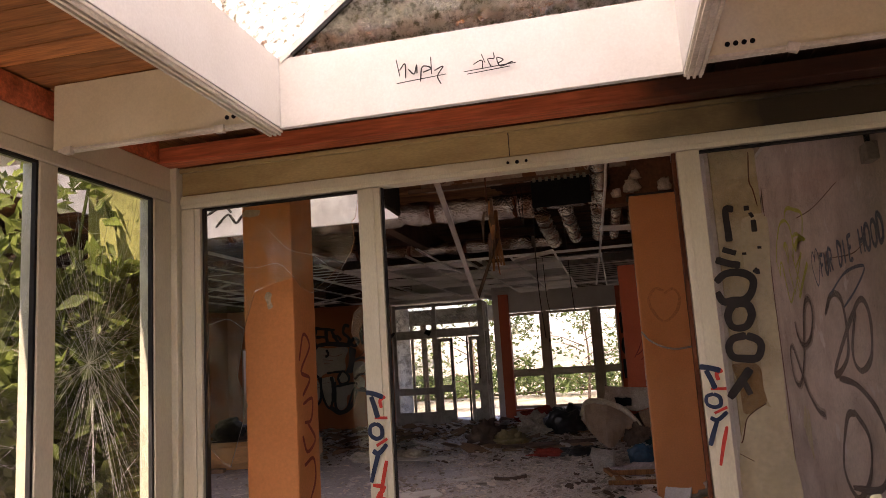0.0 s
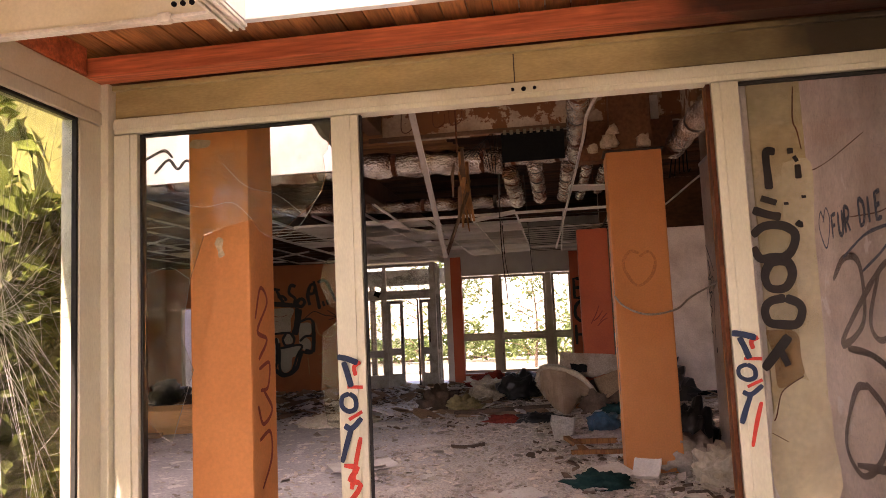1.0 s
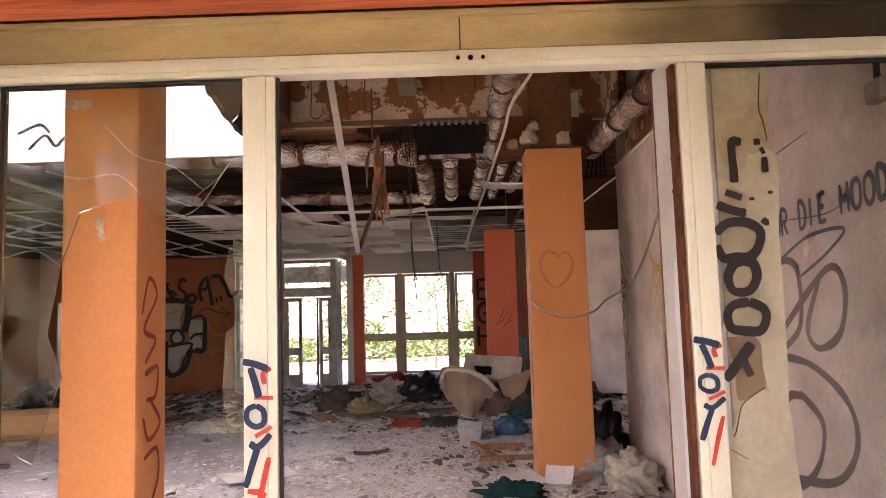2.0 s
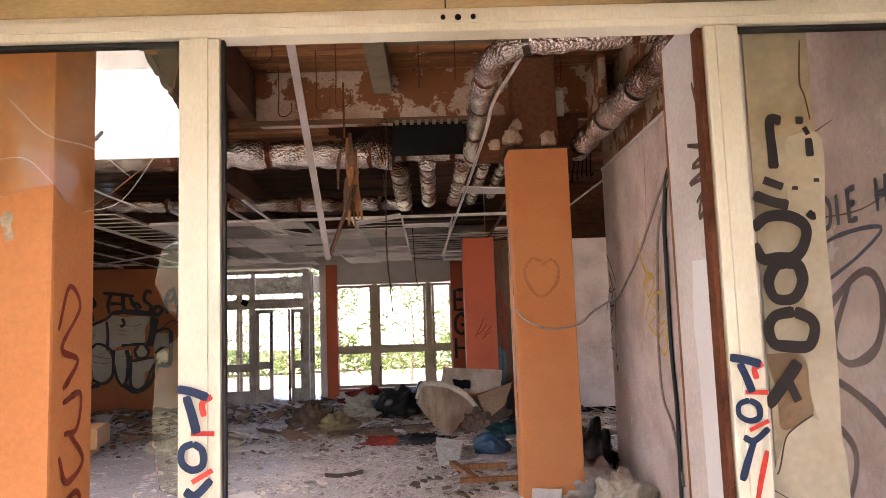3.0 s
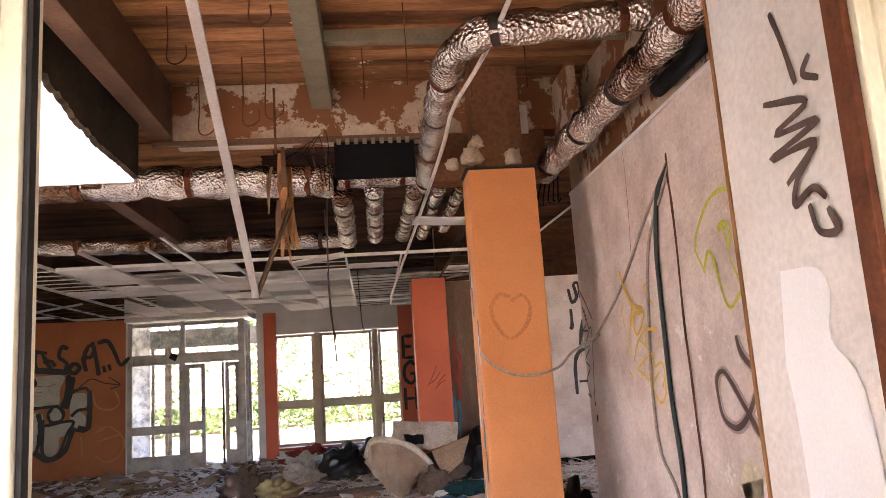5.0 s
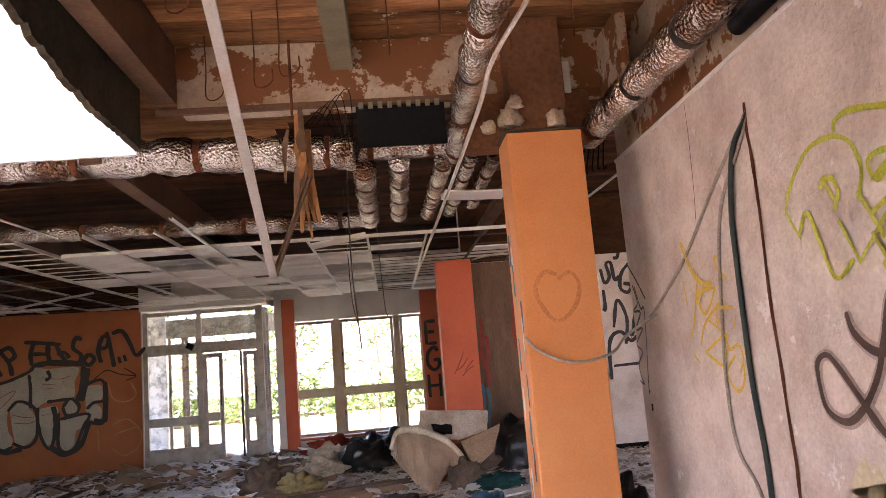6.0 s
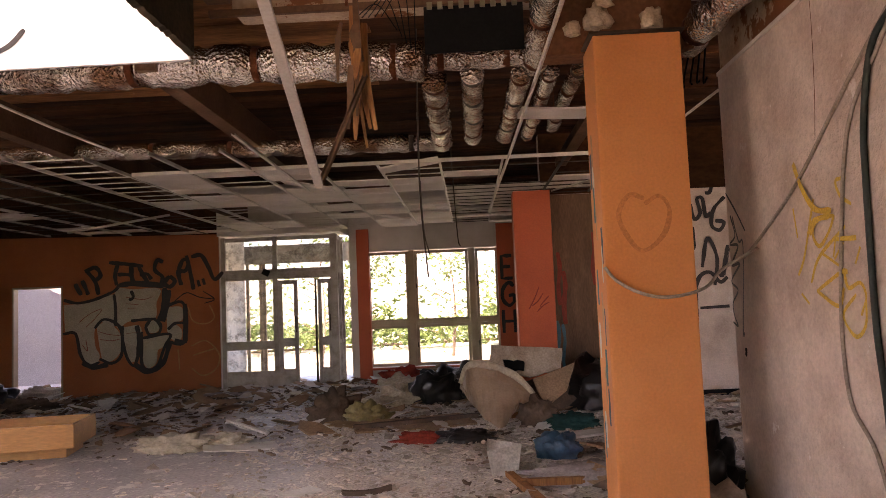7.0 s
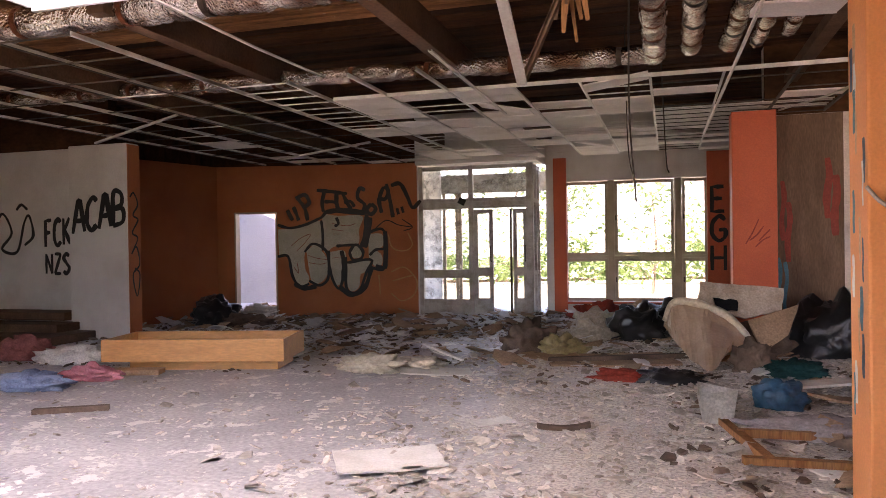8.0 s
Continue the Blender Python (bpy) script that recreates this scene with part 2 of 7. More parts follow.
M_BARECHIP = material("bare_chipped_plaster", (0.55, 0.36, 0.22), 0.85, dark=(0.35, 0.2, 0.11), scale=10, amount=0.7, fine=60, bump=0.3)
M_SPRAYHAZE = material("thin_brown_overspray", (0.40, 0.31, 0.26), 0.7, dark=(0.50, 0.40, 0.34), scale=12, amount=0.8, fine=80, bump=0.0)
M_FILLER = material("cream_filler", (0.68, 0.60, 0.42), 0.8, dark=(0.55, 0.45, 0.27), scale=6, amount=0.7, fine=50, bump=0.2, fine_amount=0.1)
M_BAREBROWN = material("bare_brown_plaster", (0.36, 0.22, 0.10), 0.9, dark=(0.24, 0.14, 0.06), scale=8, amount=0.7, fine=50, bump=0.3)
M_SPRAYNAVY = material("navy_spray_paint", (0.012, 0.03, 0.075), 0.5, scale=9, amount=0.4, fine=80, bump=0.0)
M_SPRAYRED = material("red_spray_paint", (0.62, 0.05, 0.03), 0.5, scale=9, amount=0.4, fine=80, bump=0.0)
M_SPRAYDKRED = material("dark_red_spray_paint", (0.28, 0.045, 0.025), 0.6, scale=9, amount=0.4, fine=80, bump=0.0)
M_SPRAYYELLOW = material("yellow_spray_paint", (0.70, 0.45, 0.06), 0.6, scale=9, amount=0.4, fine=80, bump=0.0)
M_SPRAYGREEN = material("lime_spray_paint", (0.50, 0.50, 0.06), 0.6, scale=9, amount=0.4, fine=80, bump=0.0)
M_SPRAYTEAL = material("teal_spray_paint", (0.06, 0.16, 0.2), 0.6, scale=9, amount=0.5, fine=80, bump=0.0)
M_SILVER = material("silver_spray_paint", (0.52, 0.47, 0.37), 0.5, 0.0, dark=(0.38, 0.33, 0.24), scale=3, amount=0.7, fine=60, bump=0.05)
M_INK = material("black_marker", (0.02, 0.02, 0.025), 0.5, scale=9, amount=0.3, fine=80, bump=0.0)
M_CABLEG = material("grey_cable_sheath", (0.40, 0.34, 0.28), 0.6, dark=(0.25, 0.19, 0.14), scale=9, amount=0.6, fine=80, bump=0.05)
M_CABLEW = material("white_cable_sheath", (0.66, 0.60, 0.52), 0.5, dark=(0.45, 0.36, 0.27), scale=9, amount=0.6, fine=80, bump=0.05)
M_PIPEDK = material("dark_green_hose", (0.03, 0.045, 0.04), 0.5, scale=9, amount=0.5, fine=80, bump=0.05)
M_FOAM = material("expanding_foam", (0.62, 0.5, 0.36), 0.9, dark=(0.4, 0.28, 0.17), scale=14, amount=0.6, fine=60, bump=0.4)
M_BARK = material("bark", (0.14, 0.10, 0.07), 0.9, scale=6, amount=0.6, fine=30, bump=0.4, stretch=(3, 3, 0.5))
M_LEAF = material("tree_leaves", (0.12, 0.17, 0.05), 0.55, dark=(0.05, 0.09, 0.02), scale=1.2, amount=0.8, fine=20, bump=0.0, random_by="island")
M_VINE = material("vine_leaves", (0.20, 0.25, 0.06), 0.5, dark=(0.035, 0.06, 0.015), scale=2.0, amount=0.8, fine=20, bump=0.0, random_by="island")
M_GRASS = material("gravel_and_dry_grass", (0.40, 0.36, 0.27), 0.9, dark=(0.15, 0.17, 0.07), scale=0.6, amount=0.8, fine=14, bump=0.3)
M_EXTWALL = material("outer_render", (0.5, 0.46, 0.4), 0.85, scale=1, amount=0.5, fine=40, bump=0.2)
M_BLUEWHITE = material("white_painted_back_room", (0.76, 0.77, 0.77), 0.7, dark=(0.55, 0.56, 0.6), scale=1.2, amount=0.5, fine=60, bump=0.1)
M_GLASS = glass_material("window_glass", (0.99, 1.0, 0.99), dirt=0.05)
M_GLASSD = glass_material("dusty_glass", dirt=0.35, dirt_scale=7.0, cut=0.45)
M_GLASSC = glass_material("cracked_glass", (0.9, 0.93, 0.86), ior=1.2, dirt=0.14, dirt_color=(0.45, 0.42, 0.3), dirt_scale=6, cut=0.42)
M_ROOFGLASS = glass_material("mossy_roof_glass", (0.9, 0.92, 0.88), 0.15, dirt=0.95, dirt_color=(0.30, 0.29, 0.24), dirt_scale=16, cut=0.36)
for link in list(M_ROOFGLASS.node_tree.links):
    if link.from_node.type == "BSDF_PRINCIPLED" and link.to_node.type == "MIX_SHADER" and link.to_socket == link.to_node.inputs[2]:
        glow = M_ROOFGLASS.node_tree.nodes.new("ShaderNodeBsdfTranslucent")
        speck = M_ROOFGLASS.node_tree.nodes.new("ShaderNodeTexNoise")
        speck.inputs["Scale"].default_value, speck.inputs["Detail"].default_value, speck.inputs["Roughness"].default_value = 38.0, 8, 0.75
        where = M_ROOFGLASS.node_tree.nodes.new("ShaderNodeNewGeometry")
        M_ROOFGLASS.node_tree.links.new(where.outputs["Position"], speck.inputs["Vector"])
        tone = M_ROOFGLASS.node_tree.nodes.new("ShaderNodeValToRGB")
        tone.color_ramp.elements[0].position, tone.color_ramp.elements[0].color = 0.40, (0.2, 0.2, 0.13, 1)
        tone.color_ramp.elements[1].position, tone.color_ramp.elements[1].color = 0.52, (0.9, 0.9, 0.86, 1)
        M_ROOFGLASS.node_tree.links.new(speck.outputs["Fac"], tone.inputs[0])
        M_ROOFGLASS.node_tree.links.new(tone.outputs[0], glow.inputs["Color"])
        M_ROOFGLASS.node_tree.links.new(glow.outputs[0], link.to_socket)
        break
# translucent colour for the added sheet that spreads sunlight into the hall
M_OPAL = bpy.data.materials.new("translucent_diffuser")
M_OPAL.use_nodes = True
opal = M_OPAL.node_tree
tr = opal.nodes.new("ShaderNodeBsdfTranslucent")
tr.inputs["Color"].default_value = (0.70, 0.70, 0.685, 1)
opal.links.new(tr.outputs[0], opal.nodes["Material Output"].inputs[0])
M_CRACK = material("shattered_glass_edges", (0.75, 0.78, 0.66), 0.3, scale=8, amount=0.3, fine=80, bump=0.0)


def leaf_through(m, amount):
    n, l = m.node_tree.nodes, m.node_tree.links
    b = n["Principled BSDF"]
    t = n.new("ShaderNodeBsdfTranslucent")
    src = b.inputs["Base Color"].links[0].from_socket
    l.new(src, t.inputs["Color"])
    mx = n.new("ShaderNodeMixShader")
    mx.inputs[0].default_value = amount
    l.new(b.outputs[0], mx.inputs[1])
    l.new(t.outputs[0], mx.inputs[2])
    l.new(mx.outputs[0], n["Material Output"].inputs[0])


leaf_through(M_LEAF, 0.4)
leaf_through(M_VINE, 0.6)


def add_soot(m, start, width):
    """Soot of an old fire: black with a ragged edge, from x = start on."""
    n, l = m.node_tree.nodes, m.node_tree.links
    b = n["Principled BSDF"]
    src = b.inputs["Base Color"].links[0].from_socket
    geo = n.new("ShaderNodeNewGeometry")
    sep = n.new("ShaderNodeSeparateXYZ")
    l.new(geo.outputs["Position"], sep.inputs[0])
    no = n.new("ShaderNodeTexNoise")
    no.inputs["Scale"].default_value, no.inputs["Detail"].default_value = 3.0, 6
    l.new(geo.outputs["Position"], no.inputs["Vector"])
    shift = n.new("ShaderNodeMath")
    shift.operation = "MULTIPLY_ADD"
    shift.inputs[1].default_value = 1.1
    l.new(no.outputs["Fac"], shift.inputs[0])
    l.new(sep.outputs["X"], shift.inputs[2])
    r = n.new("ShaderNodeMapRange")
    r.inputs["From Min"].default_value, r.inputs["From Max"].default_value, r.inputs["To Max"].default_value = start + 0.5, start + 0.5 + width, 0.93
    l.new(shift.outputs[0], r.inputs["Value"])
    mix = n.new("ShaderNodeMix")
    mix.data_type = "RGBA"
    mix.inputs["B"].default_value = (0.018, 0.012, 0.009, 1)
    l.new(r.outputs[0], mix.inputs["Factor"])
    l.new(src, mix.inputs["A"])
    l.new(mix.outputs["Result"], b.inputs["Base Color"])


def add_dust(m, color):
    """A bed of crushed plaster on the floor with a ragged edge."""
    n, l = m.node_tree.nodes, m.node_tree.links
    b = n["Principled BSDF"]
    src = b.inputs["Base Color"].links[0].from_socket
    geo = n.new("ShaderNodeNewGeometry")
    sep = n.new("ShaderNodeSeparateXYZ")
    l.new(geo.outputs["Position"], sep.inputs[0])
    big, small = n.new("ShaderNodeTexNoise"), n.new("ShaderNodeTexNoise")
    big.inputs["Scale"].default_value, big.inputs["Detail"].default_value, big.inputs["Roughness"].default_value = 0.9, 9, 0.7
    small.inputs["Scale"].default_value, small.inputs["Detail"].default_value = 45.0, 6
    for x in (big, small):
        l.new(geo.outputs["Position"], x.inputs["Vector"])
    edge = n.new("ShaderNodeMath")
    edge.operation = "MULTIPLY_ADD"
    edge.inputs[1].default_value = 5.0
    l.new(big.outputs["Fac"], edge.inputs[0])
    l.new(sep.outputs["X"], edge.inputs[2])
    r = n.new("ShaderNodeMapRange")
    r.inputs["From Min"].default_value, r.inputs["From Max"].default_value, r.inputs["To Max"].default_value = 0.4, 1.3, 0.85
    l.new(edge.outputs[0], r.inputs["Value"])
    tone = n.new("ShaderNodeMix")
    tone.data_type = "RGBA"
    tone.inputs["A"].default_value, tone.inputs["B"].default_value = (*[c * 0.5 for c in color], 1), (*color, 1)
    cut = n.new("ShaderNodeMapRange")
    cut.inputs["From Min"].default_value, cut.inputs["From Max"].default_value = 0.38, 0.58
    l.new(small.outputs["Fac"], cut.inputs["Value"])
    l.new(cut.outputs[0], tone.inputs["Factor"])
    mix = n.new("ShaderNodeMix")
    mix.data_type = "RGBA"
    l.new(r.outputs[0], mix.inputs["Factor"])
    l.new(src, mix.inputs["A"])
    l.new(tone.outputs["Result"], mix.inputs["B"])
    l.new(mix.outputs["Result"], b.inputs["Base Color"])


add_dust(M_FLOOR, (0.66, 0.58, 0.50))
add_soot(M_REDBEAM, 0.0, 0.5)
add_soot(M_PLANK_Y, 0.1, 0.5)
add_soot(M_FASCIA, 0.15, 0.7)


def foil_material():
    m = bpy.data.materials.new("crinkled_aluminium_foil")
    m.use_nodes = True
    n, l = m.node_tree.nodes, m.node_tree.links
    b = n["Principled BSDF"]
    b.inputs["Metallic"].default_value, b.inputs["Roughness"].default_value = 0.95, 0.24
    geo = n.new("ShaderNodeNewGeometry")
    v = n.new("ShaderNodeTexVoronoi")
    v.inputs["Scale"].default_value = 48
    no = n.new("ShaderNodeTexNoise")
    no.inputs["Scale"].default_value, no.inputs["Detail"].default_value = 34, 6
    st = n.new("ShaderNodeTexNoise")
    st.inputs["Scale"].default_value, st.inputs["Detail"].default_value = 3.5, 6
    for x in (v, no, st):
        l.new(geo.outputs["Position"], x.inputs["Vector"])
    add = n.new("ShaderNodeMath")
    l.new(v.outputs["Distance"], add.inputs[0])
    l.new(no.outputs["Fac"], add.inputs[1])
    bp = n.new("ShaderNodeBump")
    bp.inputs["Strength"].default_value, bp.inputs["Distance"].default_value = 0.85, 0.016
    l.new(add.outputs[0], bp.inputs["Height"])
    l.new(bp.outputs[0], b.inputs["Normal"])
    r = n.new("ShaderNodeMapRange")
    r.inputs["From Min"].default_value, r.inputs["From Max"].default_value = 0.42, 0.62
    l.new(st.outputs["Fac"], r.inputs["Value"])
    mix = n.new("ShaderNodeMix")
    mix.data_type = "RGBA"
    mix.inputs["A"].default_value, mix.inputs["B"].default_value = (0.68, 0.63, 0.56, 1), (0.19, 0.10, 0.055, 1)
    l.new(r.outputs[0], mix.inputs["Factor"])
    l.new(mix.outputs["Result"], b.inputs["Base Color"])
    return m


M_FOIL = foil_material()


# ---- building helpers ----
WORLD_AT = {}


def put(name, bm, mat, parent=None, smooth=False):
    """Links a bmesh given in world places as one object, with its origin at its middle."""
    vs = [v.co for v in bm.verts]
    lo = Vector([min(v[i] for v in vs) for i in range(3)])
    hi = Vector([max(v[i] for v in vs) for i in range(3)])
    mid = (lo + hi) / 2
    for v in bm.verts:
        v.co -= mid
    if smooth:
        for f in bm.faces:
            f.smooth = True
    me = bpy.data.meshes.new(name)
    bm.to_mesh(me)
    bm.free()
    me.materials.append(mat)
    ob = new(name, me)
    ob.location = mid
    if parent is not None:
        ob.parent = parent
        ob.location = mid - WORLD_AT[parent.name]
    WORLD_AT[ob.name] = mid
    return ob


def part(name, bm, mat, parent, label="", smooth=False):
    ob = put(name, bm, mat, parent, smooth)
    return tagged(ob, label=label) if label else ob


def thing(name, at, label, category, group="", kind=""):
    e = new(name)
    e.empty_display_size = 0.1
    e.location = at
    WORLD_AT[e.name] = Vector(at)
    return tagged(e, label, category, group, kind)


def structure(name, bm, mat, label, category, smooth=False):
    return tagged(put(name, bm, mat, None, smooth), label, category, "", "structure")


def add_box(bm, lo, hi, turn=None):
    """Adds a box; turn: a matrix about its middle."""
    lo, hi = Vector(lo), Vector(hi)
    mid, half = (lo + hi) / 2, (hi - lo) / 2
    vs = []
    for z in (-1, 1):
        for x, y in ((-1, -1), (1, -1), (1, 1), (-1, 1)):
            p = Vector((x * half.x, y * half.y, z * half.z))
            vs.append(bm.verts.new(mid + (turn @ p if turn else p)))
    for a in ((3, 2, 1, 0), (4, 5, 6, 7), (0, 1, 5, 4), (1, 2, 6, 5), (2, 3, 7, 6), (3, 0, 4, 7)):
        bm.faces.new([vs[i] for i in a])
    return bm


def box(lo, hi, bevel=0.0, turn=None):
    bm = add_box(bmesh.new(), lo, hi, turn)
    if bevel:
        bmesh.ops.bevel(bm, geom=bm.edges[:], offset=bevel, segments=2, affect="EDGES", profile=0.6)
    return bm


def smooth_path(pts, steps=6):
    """Catmull-Rom through the points."""
    pts = [Vector(p) for p in pts]
    if len(pts) < 3:
        return pts
    q = [pts[0] * 2 - pts[1]] + pts + [pts[-1] * 2 - pts[-2]]
    out = []
    for i in range(1, len(q) - 2):
        a, b, c, d = q[i - 1:i + 3]
        for k in range(steps):
            t = k / steps
            out.append(0.5 * (2 * b + (c - a) * t + (2 * a - 5 * b + 4 * c - d) * t * t + (3 * b - a - 3 * c + d) * t ** 3))
    out.append(pts[-1])
    return out


def add_tube(bm, pts, radius, sides=8, wobble=0.0, cap=True):
    """Sweeps a ring along the points; radius: a number or a function of the run from 0 to 1."""
    pts = [Vector(p) for p in pts]
    rings, up = [], None
    n = len(pts)
    for i, p in enumerate(pts):
        d = (pts[min(i + 1, n - 1)] - pts[max(i - 1, 0)]).normalized()
        if up is None:
            up = d.orthogonal().normalized()
        up = (up - d * up.dot(d)).normalized()
        side = d.cross(up)
        r = radius(i / max(n - 1, 1)) if callable(radius) else radius
        ring = []
        for k in range(sides):
            a = 2 * math.pi * k / sides
            w = 1 + (wobble * noise.noise((p.x * 7 + math.cos(a) * 2.2, p.y * 7 + math.sin(a) * 2.2, p.z * 7 + k * 0.37)) if wobble else 0)
            ring.append(bm.verts.new(p + (up * math.cos(a) + side * math.sin(a)) * r * w))
        rings.append(ring)
    for a, b in zip(rings, rings[1:]):
        for k in range(sides):
            bm.faces.new((a[k], a[(k + 1) % sides], b[(k + 1) % sides], b[k]))
    if cap:
        bm.faces.new(rings[0][::-1])
        bm.faces.new(rings[-1])
    return bm


def tube(pts, radius, sides=8, steps=6, wobble=0.0):
    return add_tube(bmesh.new(), smooth_path(pts, steps), radius, sides, wobble)


def add_ribbon(bm, pts, width, normal, lift=0.0, climb=0.0008):
    """A flat stroke of paint along the points, on a plane with that normal; it climbs a hair so that it may cross itself."""
    normal = Vector(normal)
    left, right = [], []
    n = len(pts)
    for i, p in enumerate(pts):
        d = pts[min(i + 1, n - 1)] - pts[max(i - 1, 0)]
        s = normal.cross(d).normalized()
        w = width * (0.85 + 0.3 * noise.noise(p * 9.0)) * (0.72 if i in (0, n - 1) else 1.0)
        q = p + normal * (lift + climb * i / n)
        left.append(bm.verts.new(q + s * w / 2))
        right.append(bm.verts.new(q - s * w / 2))
    for i in range(n - 1):
        bm.faces.new((left[i], right[i], right[i + 1], left[i + 1]))


def paths(text):
    return [[tuple(float(c) for c in q.split(",")) for q in p.split()] for p in text.split("|")]


def strokes(text, width, at, u, v, normal, lift=0.003, steps=6, scale=1.0):
    """Paint strokes from 'a,b a,b|a,b ...' on the plane at + u*a + v*b."""
    bm = bmesh.new()
    at, u, v = Vector(at), Vector(u), Vector(v)
    for i, p in enumerate(paths(text)):
        add_ribbon(bm, smooth_path([at + (u * a + v * b) * scale for a, b in p], steps), width, normal, lift + 0.001 * i)
    return bm


LETTERS = {
    "A": "0,0 1.6,6 2.2,6 3.8,0|0.7,2.2 3.1,2.2", "B": "0.3,0 0.3,6 2.6,5.7 2.8,3.7 0.5,3.2|0.5,3.2 3.2,2.8 3.3,0.5 0.3,0", "C": "3.4,5.2 2.2,6 0.6,4.6 0.4,1.6 1.8,0 3.5,0.8",
    "D": "0.4,0 0.4,6 2.6,5.4 3.4,3 2.6,0.6 0.4,0", "E": "3.2,6 0.5,5.9 0.5,0 3.3,0|0.5,3.1 2.8,3.1", "F": "3.3,6 0.5,5.9 0.5,0|0.5,3.2 2.8,3.2", "G": "3.4,5 2.2,6 0.6,4.4 0.5,1.6 2,0 3.4,1 3.4,2.6 2,2.6",
    "H": "0.4,0 0.4,6|3.4,0 3.4,6|0.4,3 3.4,3", "I": "1.2,0 1.2,6", "K": "0.5,0 0.5,6|3.3,6 0.6,2.8|1.2,3.4 3.5,0", "N": "0.4,0 0.4,6|0.4,6 3.3,0|3.3,0 3.3,6", "O": "1.9,6 0.4,4.6 0.4,1.4 1.9,0 3.4,1.4 3.4,4.6 1.9,6",
    "R": "0.4,0 0.4,6 3,5.4 2.8,3.4 0.5,3|1.4,3 3.4,0", "S": "3.2,5.3 1.8,6 0.6,4.7 1.9,3.2 3.3,1.6 1.9,0 0.4,0.8", "T": "0,5.8 3.8,6|1.9,6 1.9,0", "U": "0.5,6 0.5,1.4 1.9,0 3.3,1.4 3.3,6|1.2,7 1.3,7.1|2.6,7 2.7,7.1",
    "Y": "0.2,6 1.9,3|3.6,6 1.9,3 1.4,0", "Z": "0.4,6 3.4,6|3.4,6 0.4,0|0.4,0 3.5,0",
}


def lettering(words, height, width, at, u, v, normal, lift=0.003, pitch=4.6, slope=0.0):
    """Hand-sprayed capitals along u; each is drawn stroke by stroke."""
    bm = bmesh.new()
    at, u, v = Vector(at), Vector(u), Vector(v)
    s = height / 6
    k = 0
    for i, ch in enumerate(words):
        if ch == " ":
            continue
        for p in paths(LETTERS[ch]):
            k += 1
            pts = [at + u * s * (i * pitch + a) + v * s * (b + slope * i) for a, b in p]
            add_ribbon(bm, smooth_path(pts, 5) if ch in "BCDGORSU" else [q for j in range(len(pts) - 1) for q in (pts[j], (pts[j] + pts[j + 1]) / 2)] + [pts[-1]], width, normal, lift + 0.0006 * k)
    return bm


def polygon(text, at, u, v, normal, lift, scale=1.0):
    """Flat patches of paint."""
    bm = bmesh.new()
    at, u, v, normal = Vector(at), Vector(u), Vector(v), Vector(normal)
    for i, p in enumerate(paths(text)):
        pts = smooth_path([at + (u * a + v * b) * scale for a, b in p], 4)
        bm.faces.new([bm.verts.new(q + normal * (lift + 0.0007 * i)) for q in pts])
    bmesh.ops.recalc_face_normals(bm, faces=bm.faces[:])
    return bm


def pane(corners, normal, thick=0.005):
    """A sheet of that outline with thickness."""
    bm = bmesh.new()
    n = Vector(normal) * thick / 2
    a = [bm.verts.new(Vector(c) - n) for c in corners]
    b = [bm.verts.new(Vector(c) + n) for c in corners]
    bm.faces.new(a[::-1])
    bm.faces.new(b)
    for i in range(len(a)):
        j = (i + 1) % len(a)
        bm.faces.new((a[i], a[j], b[j], b[i]))
    bmesh.ops.recalc_face_normals(bm, faces=bm.faces[:])
    return bm


def glass(name, bm, mat, parent, label=""):
    ob = part(name, bm, mat, parent, label)
    ob.visible_shadow = False
    return ob


def wall(name, boxes, mat, label, category="wall"):
    """A wall from boxes that stand end to end."""
    bm = bmesh.new()
    for lo, hi in boxes:
        add_box(bm, lo, hi)
    return structure(name, bm, mat, label, category)


def heap(name, at, size, mat, label, category, seed, rough=0.35, bumps=3.0, sides=4):
    """A crumpled lump that lies on the floor: bag, cloth or rubbish."""
    bm = bmesh.new()
    bmesh.ops.create_icosphere(bm, subdivisions=sides, radius=1.0)
    for v in bm.verts:
        p = v.co * bumps + Vector((seed * 3.7, seed * 1.3, 0))
        ridge = abs(noise.noise(p)) * 1.6 + 0.5 * abs(noise.noise(p * 2.3)) + 0.25 * noise.noise(p * 5.1)
        v.co *= 1 + rough * (ridge - 0.45)
        v.co = Vector((v.co.x * size[0] / 2, v.co.y * size[1] / 2, max(v.co.z, -0.25) * size[2] * 0.8 + size[2] * 0.2))
    z0 = min(v.co.z for v in bm.verts)
    for v in bm.verts:
        v.co += Vector(at) - Vector((0, 0, z0))
    return tagged(put(name, bm, mat, None, True), label, category)


